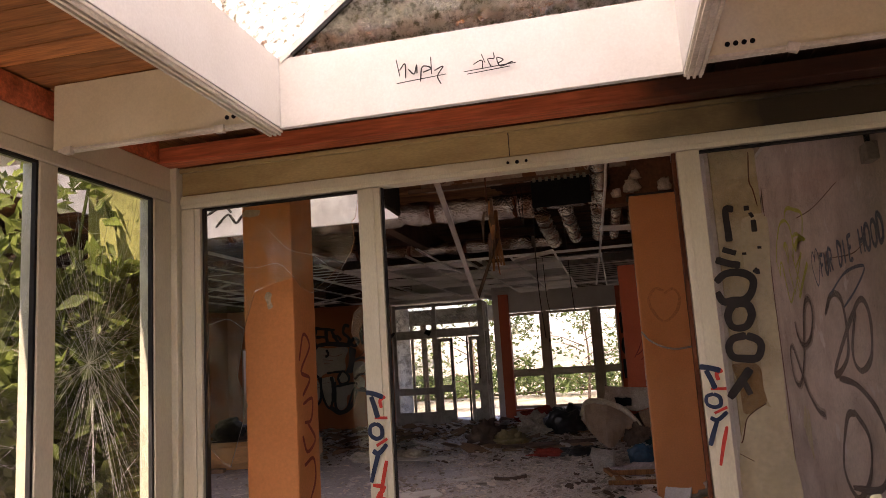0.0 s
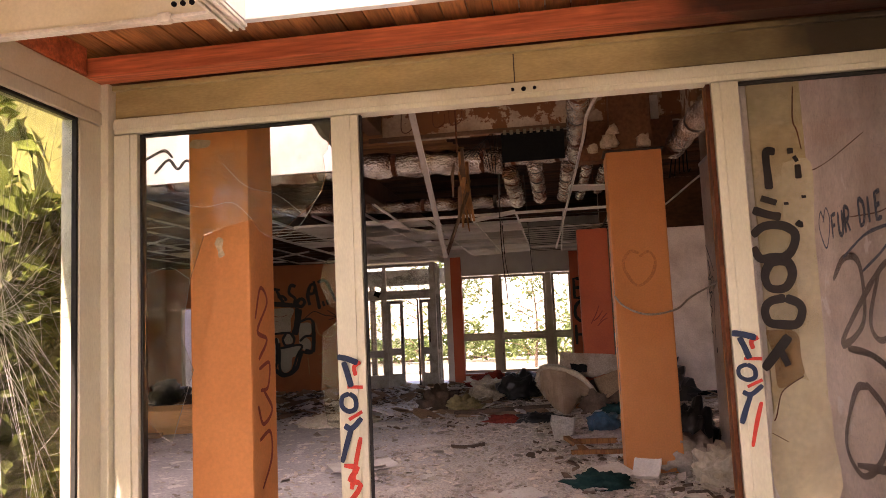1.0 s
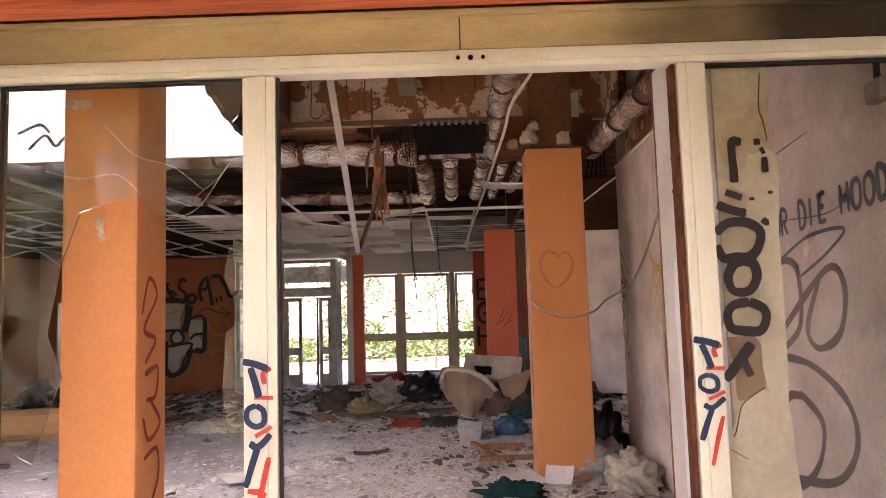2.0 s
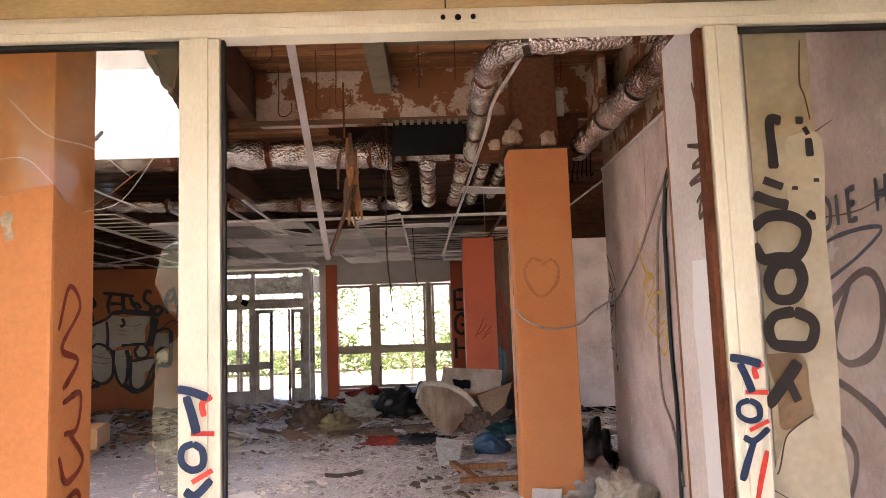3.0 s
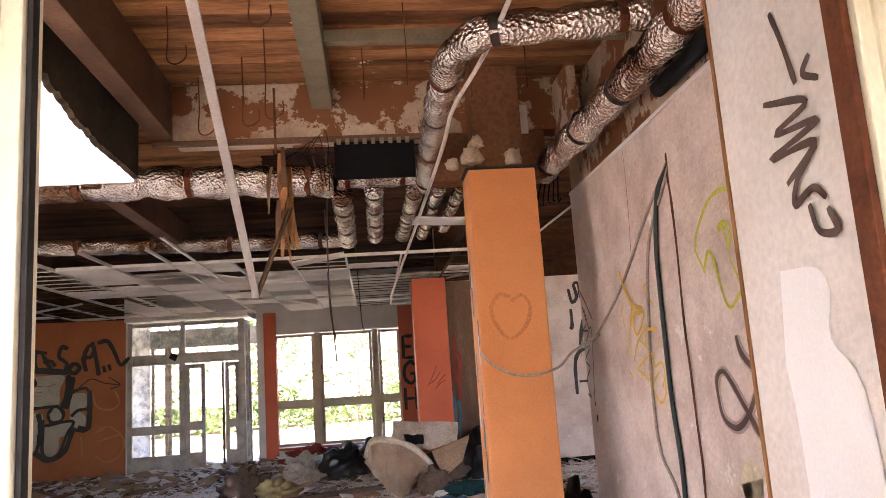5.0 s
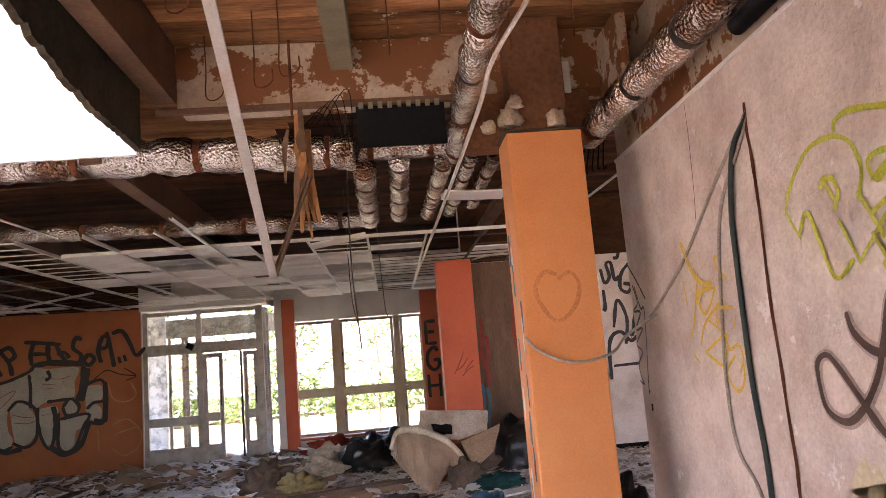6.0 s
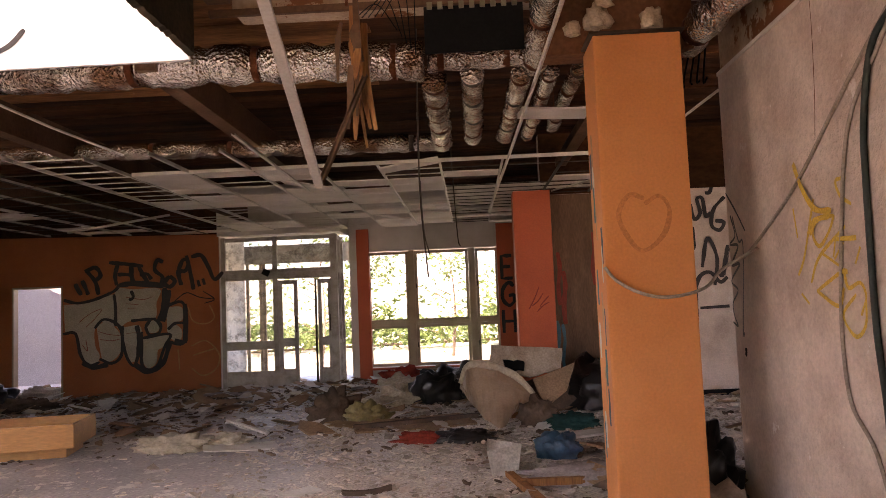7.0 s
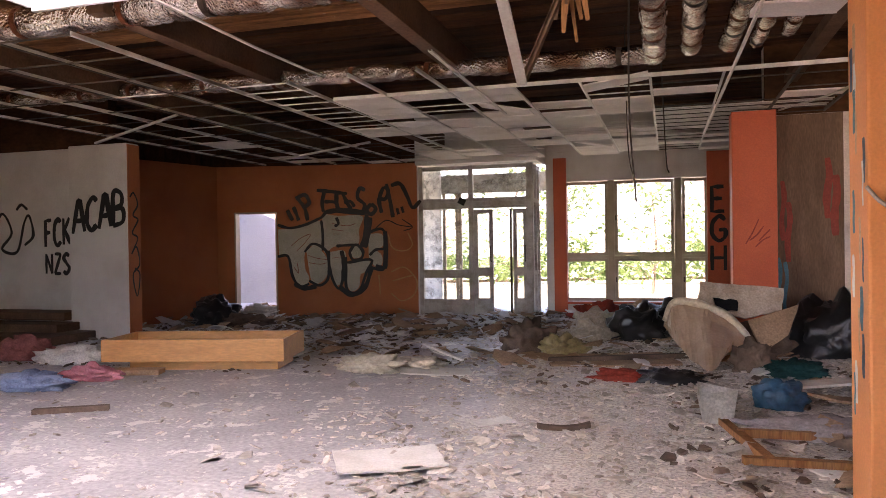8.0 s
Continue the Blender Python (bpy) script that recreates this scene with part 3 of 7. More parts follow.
def slab(name, at, size, turn, mat, label, category, curl=0.0, group=""):
    """A loose board or sheet on the floor, bent by curl, with uneven edges."""
    bm = bmesh.new()
    nx, ny = 8, 6
    sx, sy, sz = size
    m = Matrix.Translation(at) @ Euler([radians(a) for a in turn]).to_matrix().to_4x4()
    grid = []
    for side in (0, 1):
        rows = []
        for i in range(nx + 1):
            row = []
            for j in range(ny + 1):
                x, y = (i / nx - 0.5) * sx, (j / ny - 0.5) * sy
                e = 0.05 * noise.noise((i * 1.7 + at[0], j * 1.3 + at[1], 0.3))
                x *= 1 + e
                y *= 1 - e
                z = curl * ((2 * x / sx) ** 2) + curl * 0.4 * noise.noise((x * 3, y * 3, at[0])) + sz * side
                row.append(bm.verts.new(m @ Vector((x, y, z))))
            rows.append(row)
        grid.append(rows)
    for side, rows in enumerate(grid):
        for i in range(nx):
            for j in range(ny):
                q = (rows[i][j], rows[i + 1][j], rows[i + 1][j + 1], rows[i][j + 1])
                bm.faces.new(q if side else q[::-1])
    edge = [(i, 0) for i in range(nx)] + [(nx, j) for j in range(ny)] + [(i, ny) for i in range(nx, 0, -1)] + [(0, j) for j in range(ny, 0, -1)]
    for a, b in zip(edge, edge[1:] + edge[:1]):
        bm.faces.new((grid[0][a[0]][a[1]], grid[0][b[0]][b[1]], grid[1][b[0]][b[1]], grid[1][a[0]][a[1]]))
    z0 = min(v.co.z for v in bm.verts)
    for v in bm.verts:
        v.co.z += at[2] - z0
    return tagged(put(name, bm, mat), label, category, group)


# ---- ground and outer shell ----
structure("ground", box((-150, -150, -0.4), (150, 180, -0.12)), M_GRASS, "pale gravel and dry grass ground around the building", "ground")
structure("floor", box((-13, -1.2, -0.12), (5.2, 17.4, 0.0)), M_FLOOR, "grey concrete floor covered with dust and plaster flakes", "floor")

Y1 = 3.18           # front of the glazed partition
RW = 1.28           # face of the long wall on the side of the ducts
DECK = 3.55         # underside of the roof boards

wall_front = wall("wall_front", [((-13, 3.2, 0), (-2.0, 3.45, 0.25)), ((-13, 3.2, 2.75), (-2.0, 3.45, 3.9)), ((-2.35, 3.2, 0.25), (-2.0, 3.45, 2.75)), ((-13, 3.2, 0.25), (-7.0, 3.45, 2.75)), ((-2.0, 3.26, 2.345), (RW + 0.25, 3.5, 3.9))], M_RUSTWALL, "stripped brown wall and lintel over the glazed partition")
wall_ducts = wall("wall_ducts", [((RW, 3.2, 0), (RW + 0.22, 7.88, 2.74))], M_PLASTER, "rough pinkish plaster wall with graffiti and a long crack")
part("upper_strip", box((RW + 0.012, 3.5, 2.744), (RW + 0.2, 7.86, DECK)), M_BAND, wall_ducts, "stripped brick strip above the plaster")
part("edge_trim", box((RW - 0.012, 3.52, 2.728), (RW - 0.001, 7.87, 2.752), 0.003), M_PLASTER_W, wall_ducts, "pale plaster stop bead")
wall_pier = wall("wall_pier", [((0.565, 3.26, 0), (0.745, 3.88, 2.34))], M_STUB, "short plaster pier with stained cracked face")
part("side_plaster", box((0.545, 3.262, 0.02), (0.563, 3.878, 2.335), 0.004), M_PLASTER_W, wall_pier, "white plaster skin with grey tags")
part("corner_edge", box((0.543, 3.882, 0.0), (0.565, 3.896, 2.335), 0.004), M_SPLINTER, wall_pier, "orange painted edge")
wall_back = wall("wall_back", [((0.62, 13.0, 0), (4.6, 13.25, DECK))], M_PLASTER, "pale back wall with black tags")
part("upper_strip", box((0.615, 12.98, 2.724), (4.55, 12.996, DECK - 0.004)), M_DECKREAR, wall_back, "brown strip above the ceiling line, darkened as void shade")
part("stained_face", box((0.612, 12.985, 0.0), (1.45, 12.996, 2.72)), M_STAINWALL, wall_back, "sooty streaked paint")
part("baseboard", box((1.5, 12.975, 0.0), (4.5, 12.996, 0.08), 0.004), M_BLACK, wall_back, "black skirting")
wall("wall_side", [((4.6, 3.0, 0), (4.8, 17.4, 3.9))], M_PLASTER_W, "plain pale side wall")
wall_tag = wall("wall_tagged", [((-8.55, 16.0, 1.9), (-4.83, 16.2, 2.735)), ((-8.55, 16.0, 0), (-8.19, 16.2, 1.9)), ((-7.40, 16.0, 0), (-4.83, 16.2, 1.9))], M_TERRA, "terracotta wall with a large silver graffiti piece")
# upper strips carry the shade above the ceiling line in their colour
part("upper_strip", box((-8.55, 16.003, 2.737), (-4.83, 16.2, DECK)), M_DECKREAR, wall_tag, "bare masonry above the ceiling line, darkened as void shade")
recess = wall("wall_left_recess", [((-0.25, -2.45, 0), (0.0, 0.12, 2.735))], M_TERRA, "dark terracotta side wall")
part("upper_strip", box((-0.25, -2.45, 2.737), (-0.003, 0.12, DECK)), M_DECKREAR, recess, "bare masonry above the ceiling line, darkened as void shade")
recess.matrix_basis = pose(-8.40, 15.28, 0, 0, 0, -14) @ recess.matrix_basis
wall("wall_left_far", [((-13, 3.4, 0), (-12.8, 16.2, 3.9)), ((-12.8, 15.9, 0), (-9.56, 16.1, 3.9))], M_PLASTER_W, "plain pale outer wall")
wall_end = wall("wall_window", [((-2.62, 17.0, 2.36), (4.6, 17.25, DECK)), ((-2.62, 17.0, 0), (-2.30, 17.25, 2.36)), ((-2.30, 17.0, 0), (0.17, 17.25, 0.19)), ((0.17, 17.0, 0), (4.6, 17.25, 2.36))], M_PLASTER_W, "pale end wall round the window")
part("red_pilaster", box((-2.47, 16.9, 0), (-2.24, 16.996, 2.78), 0.006), M_REDPAINT, wall_end, "red painted pilaster")
tag_pil = part("tagged_pilaster", box((0.15, 16.88, 0), (0.75, 16.996, 2.78), 0.006), M_REDPAINT, wall_end, "dark red pilaster with a black tag")
part("sill", box((-2.28, 16.93, 0.15), (0.15, 16.998, 0.19), 0.006), M_REDPAINT, wall_end, "dark red sill board")

wall("wall_garden", [((-13, 3.15, -0.12), (-2.05, 3.198, 0.25)), ((-13, 3.15, 0.25), (-7.0, 3.198, 2.75)), ((-13, 3.15, 2.75), (-2.05, 3.198, 3.9)), ((-2.05, 3.2, 2.61), (1.9, 3.258, 3.9))], M_EXTWALL, "pale rendered outer face of the hall")
wall("wall_garden_pier", [((-2.35, 3.15, 0.252), (-2.05, 3.198, 2.748))], M_ALGAE, "narrow outer pier green with algae")
# out-of-view opening in the front wall, added to let more daylight in
front_fill_opening = thing("added_opening", (-4.7, 3.3, 0.25), "unseen long front opening added to light the hall", "window", "", "structure")
for i in range(5):
    x = -7.0 + i * 1.145
    part("mullion", box((x, 3.28, 0.252), (x + 0.06, 3.36, 2.748), 0.005), M_WINFRAME, front_fill_opening)

# roof: rough boards on beams, with the roof light left open
SKX0, SKX1, SKY0, SKY1 = -4.5, -2.0, 4.3, 7.4
bm = bmesh.new()
yy = 3.3
rear = bmesh.new()
rng = random.Random(4)
while yy < 17.3:
    w = 0.14 + rng.random() * 0.05
    dz = rng.random() * 0.018
    if yy + w > SKY0 and yy < SKY1:
        add_box(bm, (-13, yy, DECK + dz), (SKX0, yy + w - 0.006, DECK + 0.06))
        add_box(bm, (SKX1, yy, DECK + dz), (5, yy + w - 0.006, DECK + 0.06))
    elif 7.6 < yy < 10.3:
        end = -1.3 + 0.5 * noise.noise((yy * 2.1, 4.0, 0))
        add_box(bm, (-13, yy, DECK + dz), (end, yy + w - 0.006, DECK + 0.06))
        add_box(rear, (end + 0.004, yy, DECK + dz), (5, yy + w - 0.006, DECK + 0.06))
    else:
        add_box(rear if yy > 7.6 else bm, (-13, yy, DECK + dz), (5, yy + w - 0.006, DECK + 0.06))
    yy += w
# rear boards are coloured dark for soot and the shade of the void
structure("ceiling_rear", rear, M_DECKREAR, "brown roof boards of the rear hall, darkened for soot and void shade", "ceiling")
structure("ceiling", bm, M_DECK, "rough brown roof boards with peeling plaster remains", "ceiling")
wall("roof", [((-13.2, 3.2, DECK + 0.07), (SKX0, 17.4, DECK + 0.3)), ((SKX1, 3.2, DECK + 0.07), (5.2, 17.4, DECK + 0.3)), ((SKX0, 3.2, DECK + 0.07), (SKX1, SKY0, DECK + 0.3)), ((SKX0, SKY1, DECK + 0.07), (SKX1, 17.4, DECK + 0.3))], M_EXTWALL, "flat roof slab with an open roof light", "roof")

# roof light of the hall: white curb panels, dark boards outside
roof_light = thing("roof_light", ((SKX0 + SKX1) / 2, (SKY0 + SKY1) / 2, 2.88), "open roof light with white curb panels and torn dark boards", "roof light", "", "structure")
far_panel = part("far_panel", box((SKX0, SKY1, 2.86), (SKX1, SKY1 + 0.03, 3.95), 0.004), M_WHITE, roof_light, "bright white curb panel")
part("left_panel", box((SKX0 - 0.03, SKY0, 2.885), (SKX0, SKY1, 3.95), 0.004), M_WHITE, roof_light)
part("near_panel", box((SKX0, SKY0 - 0.03, 2.885), (SKX1, SKY0, 3.95), 0.004), M_WHITE, roof_light)
bm = bmesh.new()
edge_z = [2.88 + 0.62 * max(0.0, i / 60 - 0.35) ** 1.6 + abs(noise.noise((i * 0.45, 0, 0))) * 0.07 * min(1, i / 18) for i in range(61)]
cols = []
for i, z in enumerate(edge_z):
    y = SKY1 - i * (SKY1 - 5.2) / 60
    cols.append([bm.verts.new((x, y, h)) for x, h in ((SKX1, z), (SKX1, 3.95), (SKX1 + 0.035, 3.95), (SKX1 + 0.035, z + 0.012))])
for a, b in zip(cols, cols[1:]):
    for k in range(4):
        bm.faces.new((a[k], b[k], b[(k + 1) % 4], a[(k + 1) % 4]))
bm.faces.new(cols[0])
bm.faces.new(cols[-1][::-1])
bmesh.ops.recalc_face_normals(bm, faces=bm.faces[:])
part("torn_board", bm, M_DARKBOARD, roof_light, "torn dark curb board")
# unseen cover, added so the sun enters as soft light without floor patches
glass("diffuser_sheet", box((SKX0 - 0.1, SKY0 - 0.1, 3.96), (SKX1 + 0.1, SKY1 + 0.1, 3.97)), M_OPAL, roof_light, "unseen milky sheet added to spread sunlight").visible_shadow = True
part("batten", box((SKX1 + 0.04, 5.55, 3.05), (SKX1 + 0.10, 5.62, 3.5), 0.004), M_SPLINTER, roof_light, "raw wooden batten")
part("panel_tag", strokes("-4.1,2.97 -3.95,3.1 -3.85,3.0 -3.75,3.08 -3.6,2.98 -3.5,3.06|-3.45,2.95 -3.3,3.05 -3.25,2.95 -3.1,3.0 -3.0,3.1|-4.2,3.12 -4.0,3.2 -3.9,3.12", 0.035, (0, SKY1, 0), (1, 0, 0), (0, 0, 1), (0, -1, 0)), M_SPRAYBLACK, far_panel, "black scribble")

# beams under the boards
def beam(name, lo, hi, mat, label, bevel=0.006):
    return structure(name, box(lo, hi, bevel), mat, label, "beam")


band = beam("beam_plastered", (-1.72, 7.36, 3.13), (RW, 7.60, DECK - 0.002), M_BAND, "downstand beam with peeling white plaster")
part("rail", box((-1.85, 7.325, 3.085), (0.1, 7.358, 3.125), 0.003), M_BEAM, band, "brown steel rail")
beam("beam_olive", (-0.73, 3.5, 3.34), (-0.58, 7.358, DECK - 0.002), M_BEAMGREEN, "olive painted steel beam")
beam("beam_side", (-1.86, 3.5, 3.16), (-1.72, 7.34, DECK - 0.002), M_BEAM, "grey brown timber beam beside the roof light")
for y in (5.15, 6.3):
    beam("beam_cross", (-0.575, y, 3.36), (RW, y + 0.06, 3.44), M_BEAMGREEN, "thin olive cross rail")
for x in (-2.42, -4.3, -6.3, 0.9):
    beam("beam_rear", (x - 0.07, 7.75, 2.93 if x < 0 else 3.1), (x + 0.07, 16.0, 3.2), M_BEAM, "brown roof beam behind the duct")
beam("beam_wall", (1.06, 6.9, 2.98), (1.12, 7.36, 3.46), M_BAND, "brick edge of the downstand beam")

# hanging wires under the boards
wires = thing("hanger_wires", (-0.6, 6.3, DECK), "thin rusty ceiling hanger wires with hooked ends", "wire")
for x, y, l in ((-1.45, 6.2, 0.32), (-1.15, 6.9, 0.45), (-0.95, 6.5, 0.55), (-0.9, 5.6, 0.4), (-0.35, 6.8, 0.35), (-0.1, 6.2, 0.5), (0.35, 6.7, 0.4), (0.7, 6.6, 0.38), (-1.5, 7.2, 0.4), (-1.25, 5.5, 0.3)):
    k = 0.05 if x < -0.5 else 0.0
    part("wire", tube([(x, y, DECK), (x + 0.005, y, DECK - l * 0.6), (x, y, DECK - l), (x + k, y, DECK - l - k * 0.6), (x + 2 * k + 0.004, y, DECK - l + 0.01), (x + 2 * k + 0.005, y, DECK - l + 0.08)], 0.0045, 5, 4), M_RUST, wires)

# ---- glazed partition of the porch ----
partition = thing("window_1", (-0.3, Y1, 0), "cream aluminium glazed partition with broken panes", "window", "", "structure")


def profile(name, lo, hi, parent, label=""):
    """Aluminium section: a box with a slim raised nose along its middle."""
    bm = box(lo, hi, 0.004)
    lo, hi = Vector(lo), Vector(hi)
    s = hi - lo
    if s.z > s.x:
        c = (lo.x + hi.x) / 2
        add_box(bm, (c - s.x * 0.2, lo.y - 0.008, lo.z + 0.002), (c + s.x * 0.22, lo.y + 0.001, hi.z - 0.002))
    else:
        c = (lo.z + hi.z) / 2
        add_box(bm, (lo.x + 0.002, lo.y - 0.008, c - s.z * 0.2), (hi.x - 0.002, lo.y + 0.001, c + s.z * 0.25))
    return part(name, bm, M_CREAM, parent, label)


post_a = profile("post", (-0.965, Y1, 0), (-0.859, Y1 + 0.07, 2.138), partition)
post_b = profile("post", (0.43, Y1, 0), (0.52, Y1 + 0.07, 2.138), partition)
profile("post", (-1.86, Y1, 0), (-1.76, Y1 + 0.07, 2.138), partition)
part("side_post", box((-1.99, Y1 - 0.03, 0), (-1.865, Y1 + 0.07, 2.345), 0.006), M_CREAM, partition)
profile("header", (-1.86, Y1, 2.142), (RW - 0.005, Y1 + 0.07, 2.205), partition)
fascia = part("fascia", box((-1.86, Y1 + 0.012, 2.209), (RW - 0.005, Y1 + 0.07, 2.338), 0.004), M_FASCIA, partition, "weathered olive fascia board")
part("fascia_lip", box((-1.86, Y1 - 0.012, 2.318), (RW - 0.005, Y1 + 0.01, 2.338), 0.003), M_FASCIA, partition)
part("joint", box((-0.262, Y1 + 0.007, 2.21), (-0.258, Y1 + 0.0115, 2.316)), M_DARKRAIL, partition)
for x in (-0.268, -0.228, -0.188):
    bm = bmesh.new()
    bmesh.ops.create_cone(bm, segments=12, radius1=0.007 if x != -0.228 else 0.01, radius2=0.006, depth=0.008, cap_ends=True, matrix=Matrix.Translation((x, Y1 - 0.01, 2.176)) @ pose(0, 0, 0, 90))
    part("screw_hole", bm, M_BLACK, partition)
for lo, hi in (((-0.858, Y1 + 0.012, 0), (-0.849, Y1 + 0.034, 2.138)), ((0.412, Y1 + 0.012, 0), (0.427, Y1 + 0.06, 2.138))):
    part("door_seal", box(lo, hi, 0.002), M_RUST if lo[0] > 0 else M_RUBBER, partition, "rusty steel edge" if lo[0] > 0 else "black rubber seal")
for lo, hi in (((-1.757, Y1 + 0.015, 0), (-1.748, Y1 + 0.05, 2.138)), ((-1.745, Y1 + 0.015, 2.13), (-0.968, Y1 + 0.05, 2.139)), ((0.523, Y1 + 0.015, 2.13), (RW - 0.01, Y1 + 0.05, 2.139))):
    part("seal", box(lo, hi, 0.002), M_RUBBER, partition, "black rubber seal")
# what is left of the first pane, with jagged edges, and the whole third pane
yg = Y1 + 0.035
glass("broken_pane", pane([(x, yg, z) for x, z in ((-1.748, 2.13), (-0.97, 2.13), (-0.99, 2.02), (-1.01, 2.0), (-1.0, 1.92), (-1.02, 1.86), (-1.05, 1.82), (-1.10, 1.78), (-1.15, 1.74), (-1.22, 1.69), (-1.27, 1.72), (-1.3, 1.77), (-1.4, 1.75), (-1.5, 1.72), (-1.56, 1.55), (-1.6, 1.33), (-1.55, 1.2), (-1.6, 1.05), (-1.64, 0.93), (-1.68, 0.95), (-1.748, 1.02))], (0, 1, 0)), M_GLASSC, partition, "jagged remains of a broken pane")
glass("shard", pane([(x, yg, z) for x, z in ((-0.97, 1.62), (-1.02, 1.58), (-1.035, 1.5), (-1.0, 1.42), (-0.97, 1.4))], (0, 1, 0)), M_GLASSC, partition, "pointed glass shard")
glass("shard", pane([(x, yg, z) for x, z in ((-0.97, 1.36), (-1.03, 1.32), (-1.04, 1.12), (-1.02, 0.98), (-0.97, 0.96))], (0, 1, 0)), M_GLASSC, partition, "pointed glass shard")
side_pane = glass("pane", pane([(0.523, yg, 0), (RW - 0.008, yg, 0), (RW - 0.008, yg, 2.13), (0.523, yg, 2.13)], (0, 1, 0)), M_GLASS, partition)
crack = bmesh.new()
for p in ("-1.3,1.77 -1.38,1.84 -1.5,1.83 -1.62,1.86", "-1.1,1.78 -1.2,1.86 -1.32,1.9 -1.42,2.0", "-1.56,1.55 -1.64,1.6 -1.74,1.58", "-1.22,1.69 -1.12,1.72 -1.02,1.86"):
    add_tube(crack, smooth_path([(a, yg - 0.004, b) for a, b in paths(p)[0]], 4), 0.0007, 4)
part("crack", crack, M_CRACK, partition, "bright glass crack lines")

TAG_PANE = "0.63,1.88 0.60,1.88 0.60,1.79 0.60,1.75|0.57,1.72 0.62,1.70|0.54,1.68 0.59,1.66 0.63,1.65|0.53,1.59 0.57,1.62 0.63,1.62 0.67,1.59 0.66,1.54 0.63,1.51 0.59,1.51 0.55,1.51 0.53,1.55|0.61,1.50 0.64,1.49 0.65,1.45 0.63,1.41 0.60,1.40 0.57,1.41 0.56,1.45 0.58,1.49 0.61,1.50|0.62,1.37 0.66,1.35 0.67,1.32 0.65,1.28 0.60,1.28 0.56,1.29 0.55,1.33 0.57,1.36 0.62,1.37|0.62,1.24 0.58,1.19 0.53,1.13|0.59,1.19 0.61,1.14"
part("pane_tag", strokes(TAG_PANE, 0.034, (0, yg, 0), (1, 0, 0), (0, 0, 1), (0, -1, 0), 0.004), M_SPRAYBLACK, side_pane, "thick black sprayed tag")
part("pane_tag", strokes("0.67,1.88 0.68,1.88 0.69,1.88|0.70,1.83 0.70,1.81 0.70,1.78|0.69,1.86 0.70,1.84|0.68,1.63 0.69,1.62 0.70,1.62|0.71,1.72 0.71,1.71|0.67,1.69 0.67,1.69|0.65,1.70 0.65,1.69", 0.026, (0, yg, 0), (1, 0, 0), (0, 0, 1), (0, -1, 0), 0.004), M_SPRAYBLACK, side_pane, "black paint blots")
# navy letters with red shadows, one over the other down each post
LETTER_T = "-0.042,0.139 -0.007,0.133 0.035,0.120|-0.019,0.124 -0.005,0.090 0.008,0.051"
LETTER_O = "-0.001,0.032 0.021,0.017 0.021,-0.011 -0.005,-0.019 -0.029,-0.004 -0.027,0.022 -0.001,0.032"
LETTER_Y = "-0.022,-0.059 0.004,-0.068 0.043,-0.039|0.004,-0.066 -0.016,-0.115 -0.034,-0.164"
RED_BARS = "0.043,0.122 0.020,0.109 0.024,0.083|-0.008,0.051 0.050,0.049|0.045,-0.021 -0.005,-0.043"
RED_SLASH = "0.036,-0.094 0.015,-0.165 -0.004,-0.241"
for post, x0, z0, tall in ((post_a, -0.920, 1.057, 1.25), (post_b, 0.468, 1.120, 1.0)):
    for text, w, mat, lift, lab in ((RED_BARS, 0.018, M_SPRAYRED, 0.002, "red sprayed shadow bars"), (RED_SLASH, 0.018, M_SPRAYRED, 0.002, "red sprayed slash"), (LETTER_T, 0.026, M_SPRAYNAVY, 0.006, "navy sprayed letter T"), (LETTER_O, 0.018, M_SPRAYNAVY, 0.006, "navy sprayed letter O"), (LETTER_Y, 0.022, M_SPRAYNAVY, 0.006, "navy sprayed letter Y")):
        part("sprayed_letter", strokes(text, w, (x0, Y1 - 0.009, z0), (1, 0, 0), (0, 0, tall), (0, -1, 0), lift), mat, post, lab)
part("sprayed_letter", strokes("-0.95,0.84 -0.90,0.83 -0.93,0.79 -0.89,0.77 -0.94,0.70", 0.02, (0, Y1 - 0.009, 0), (1, 0, 0), (0, 0, 1), (0, -1, 0), 0.002, 3), M_SPRAYRED, post_a, "red sprayed zigzag")

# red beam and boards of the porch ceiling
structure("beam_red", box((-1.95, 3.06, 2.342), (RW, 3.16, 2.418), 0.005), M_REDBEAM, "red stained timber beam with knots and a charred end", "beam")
bm = bmesh.new()
x = -1.99
rng = random.Random(9)
while x < 1.8:
    w = 0.093
    add_box(bm, (x, 2.36, 2.46 + rng.random() * 0.004), (x + w - 0.006, 3.25, 2.48))
    x += w
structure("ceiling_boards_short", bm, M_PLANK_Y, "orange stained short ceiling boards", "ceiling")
bm = bmesh.new()
y = -1.0
while y < 2.3:
    add_box(bm, (-1.99, y, 2.46 + rng.random() * 0.004), (-0.97, y + 0.106, 2.48))
    add_box(bm, (0.43, y, 2.46 + rng.random() * 0.004), (1.8, y + 0.106, 2.48))
    y += 0.112
structure("ceiling_boards_long", bm, M_PLANK, "orange stained pine ceiling boards", "ceiling")
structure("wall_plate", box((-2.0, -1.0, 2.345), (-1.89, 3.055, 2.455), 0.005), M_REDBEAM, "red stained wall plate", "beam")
wall("roof_porch", [((-2.1, -1.1, 2.49), (-0.97, 3.19, 2.6)), ((0.43, -1.1, 2.49), (1.9, 3.19, 2.6)), ((-0.97, 2.36, 2.49), (0.43, 3.19, 2.6)), ((-0.97, -1.1, 2.49), (0.43, 0.35, 2.6))], M_EXTWALL, "flat porch roof round its roof light", "roof")
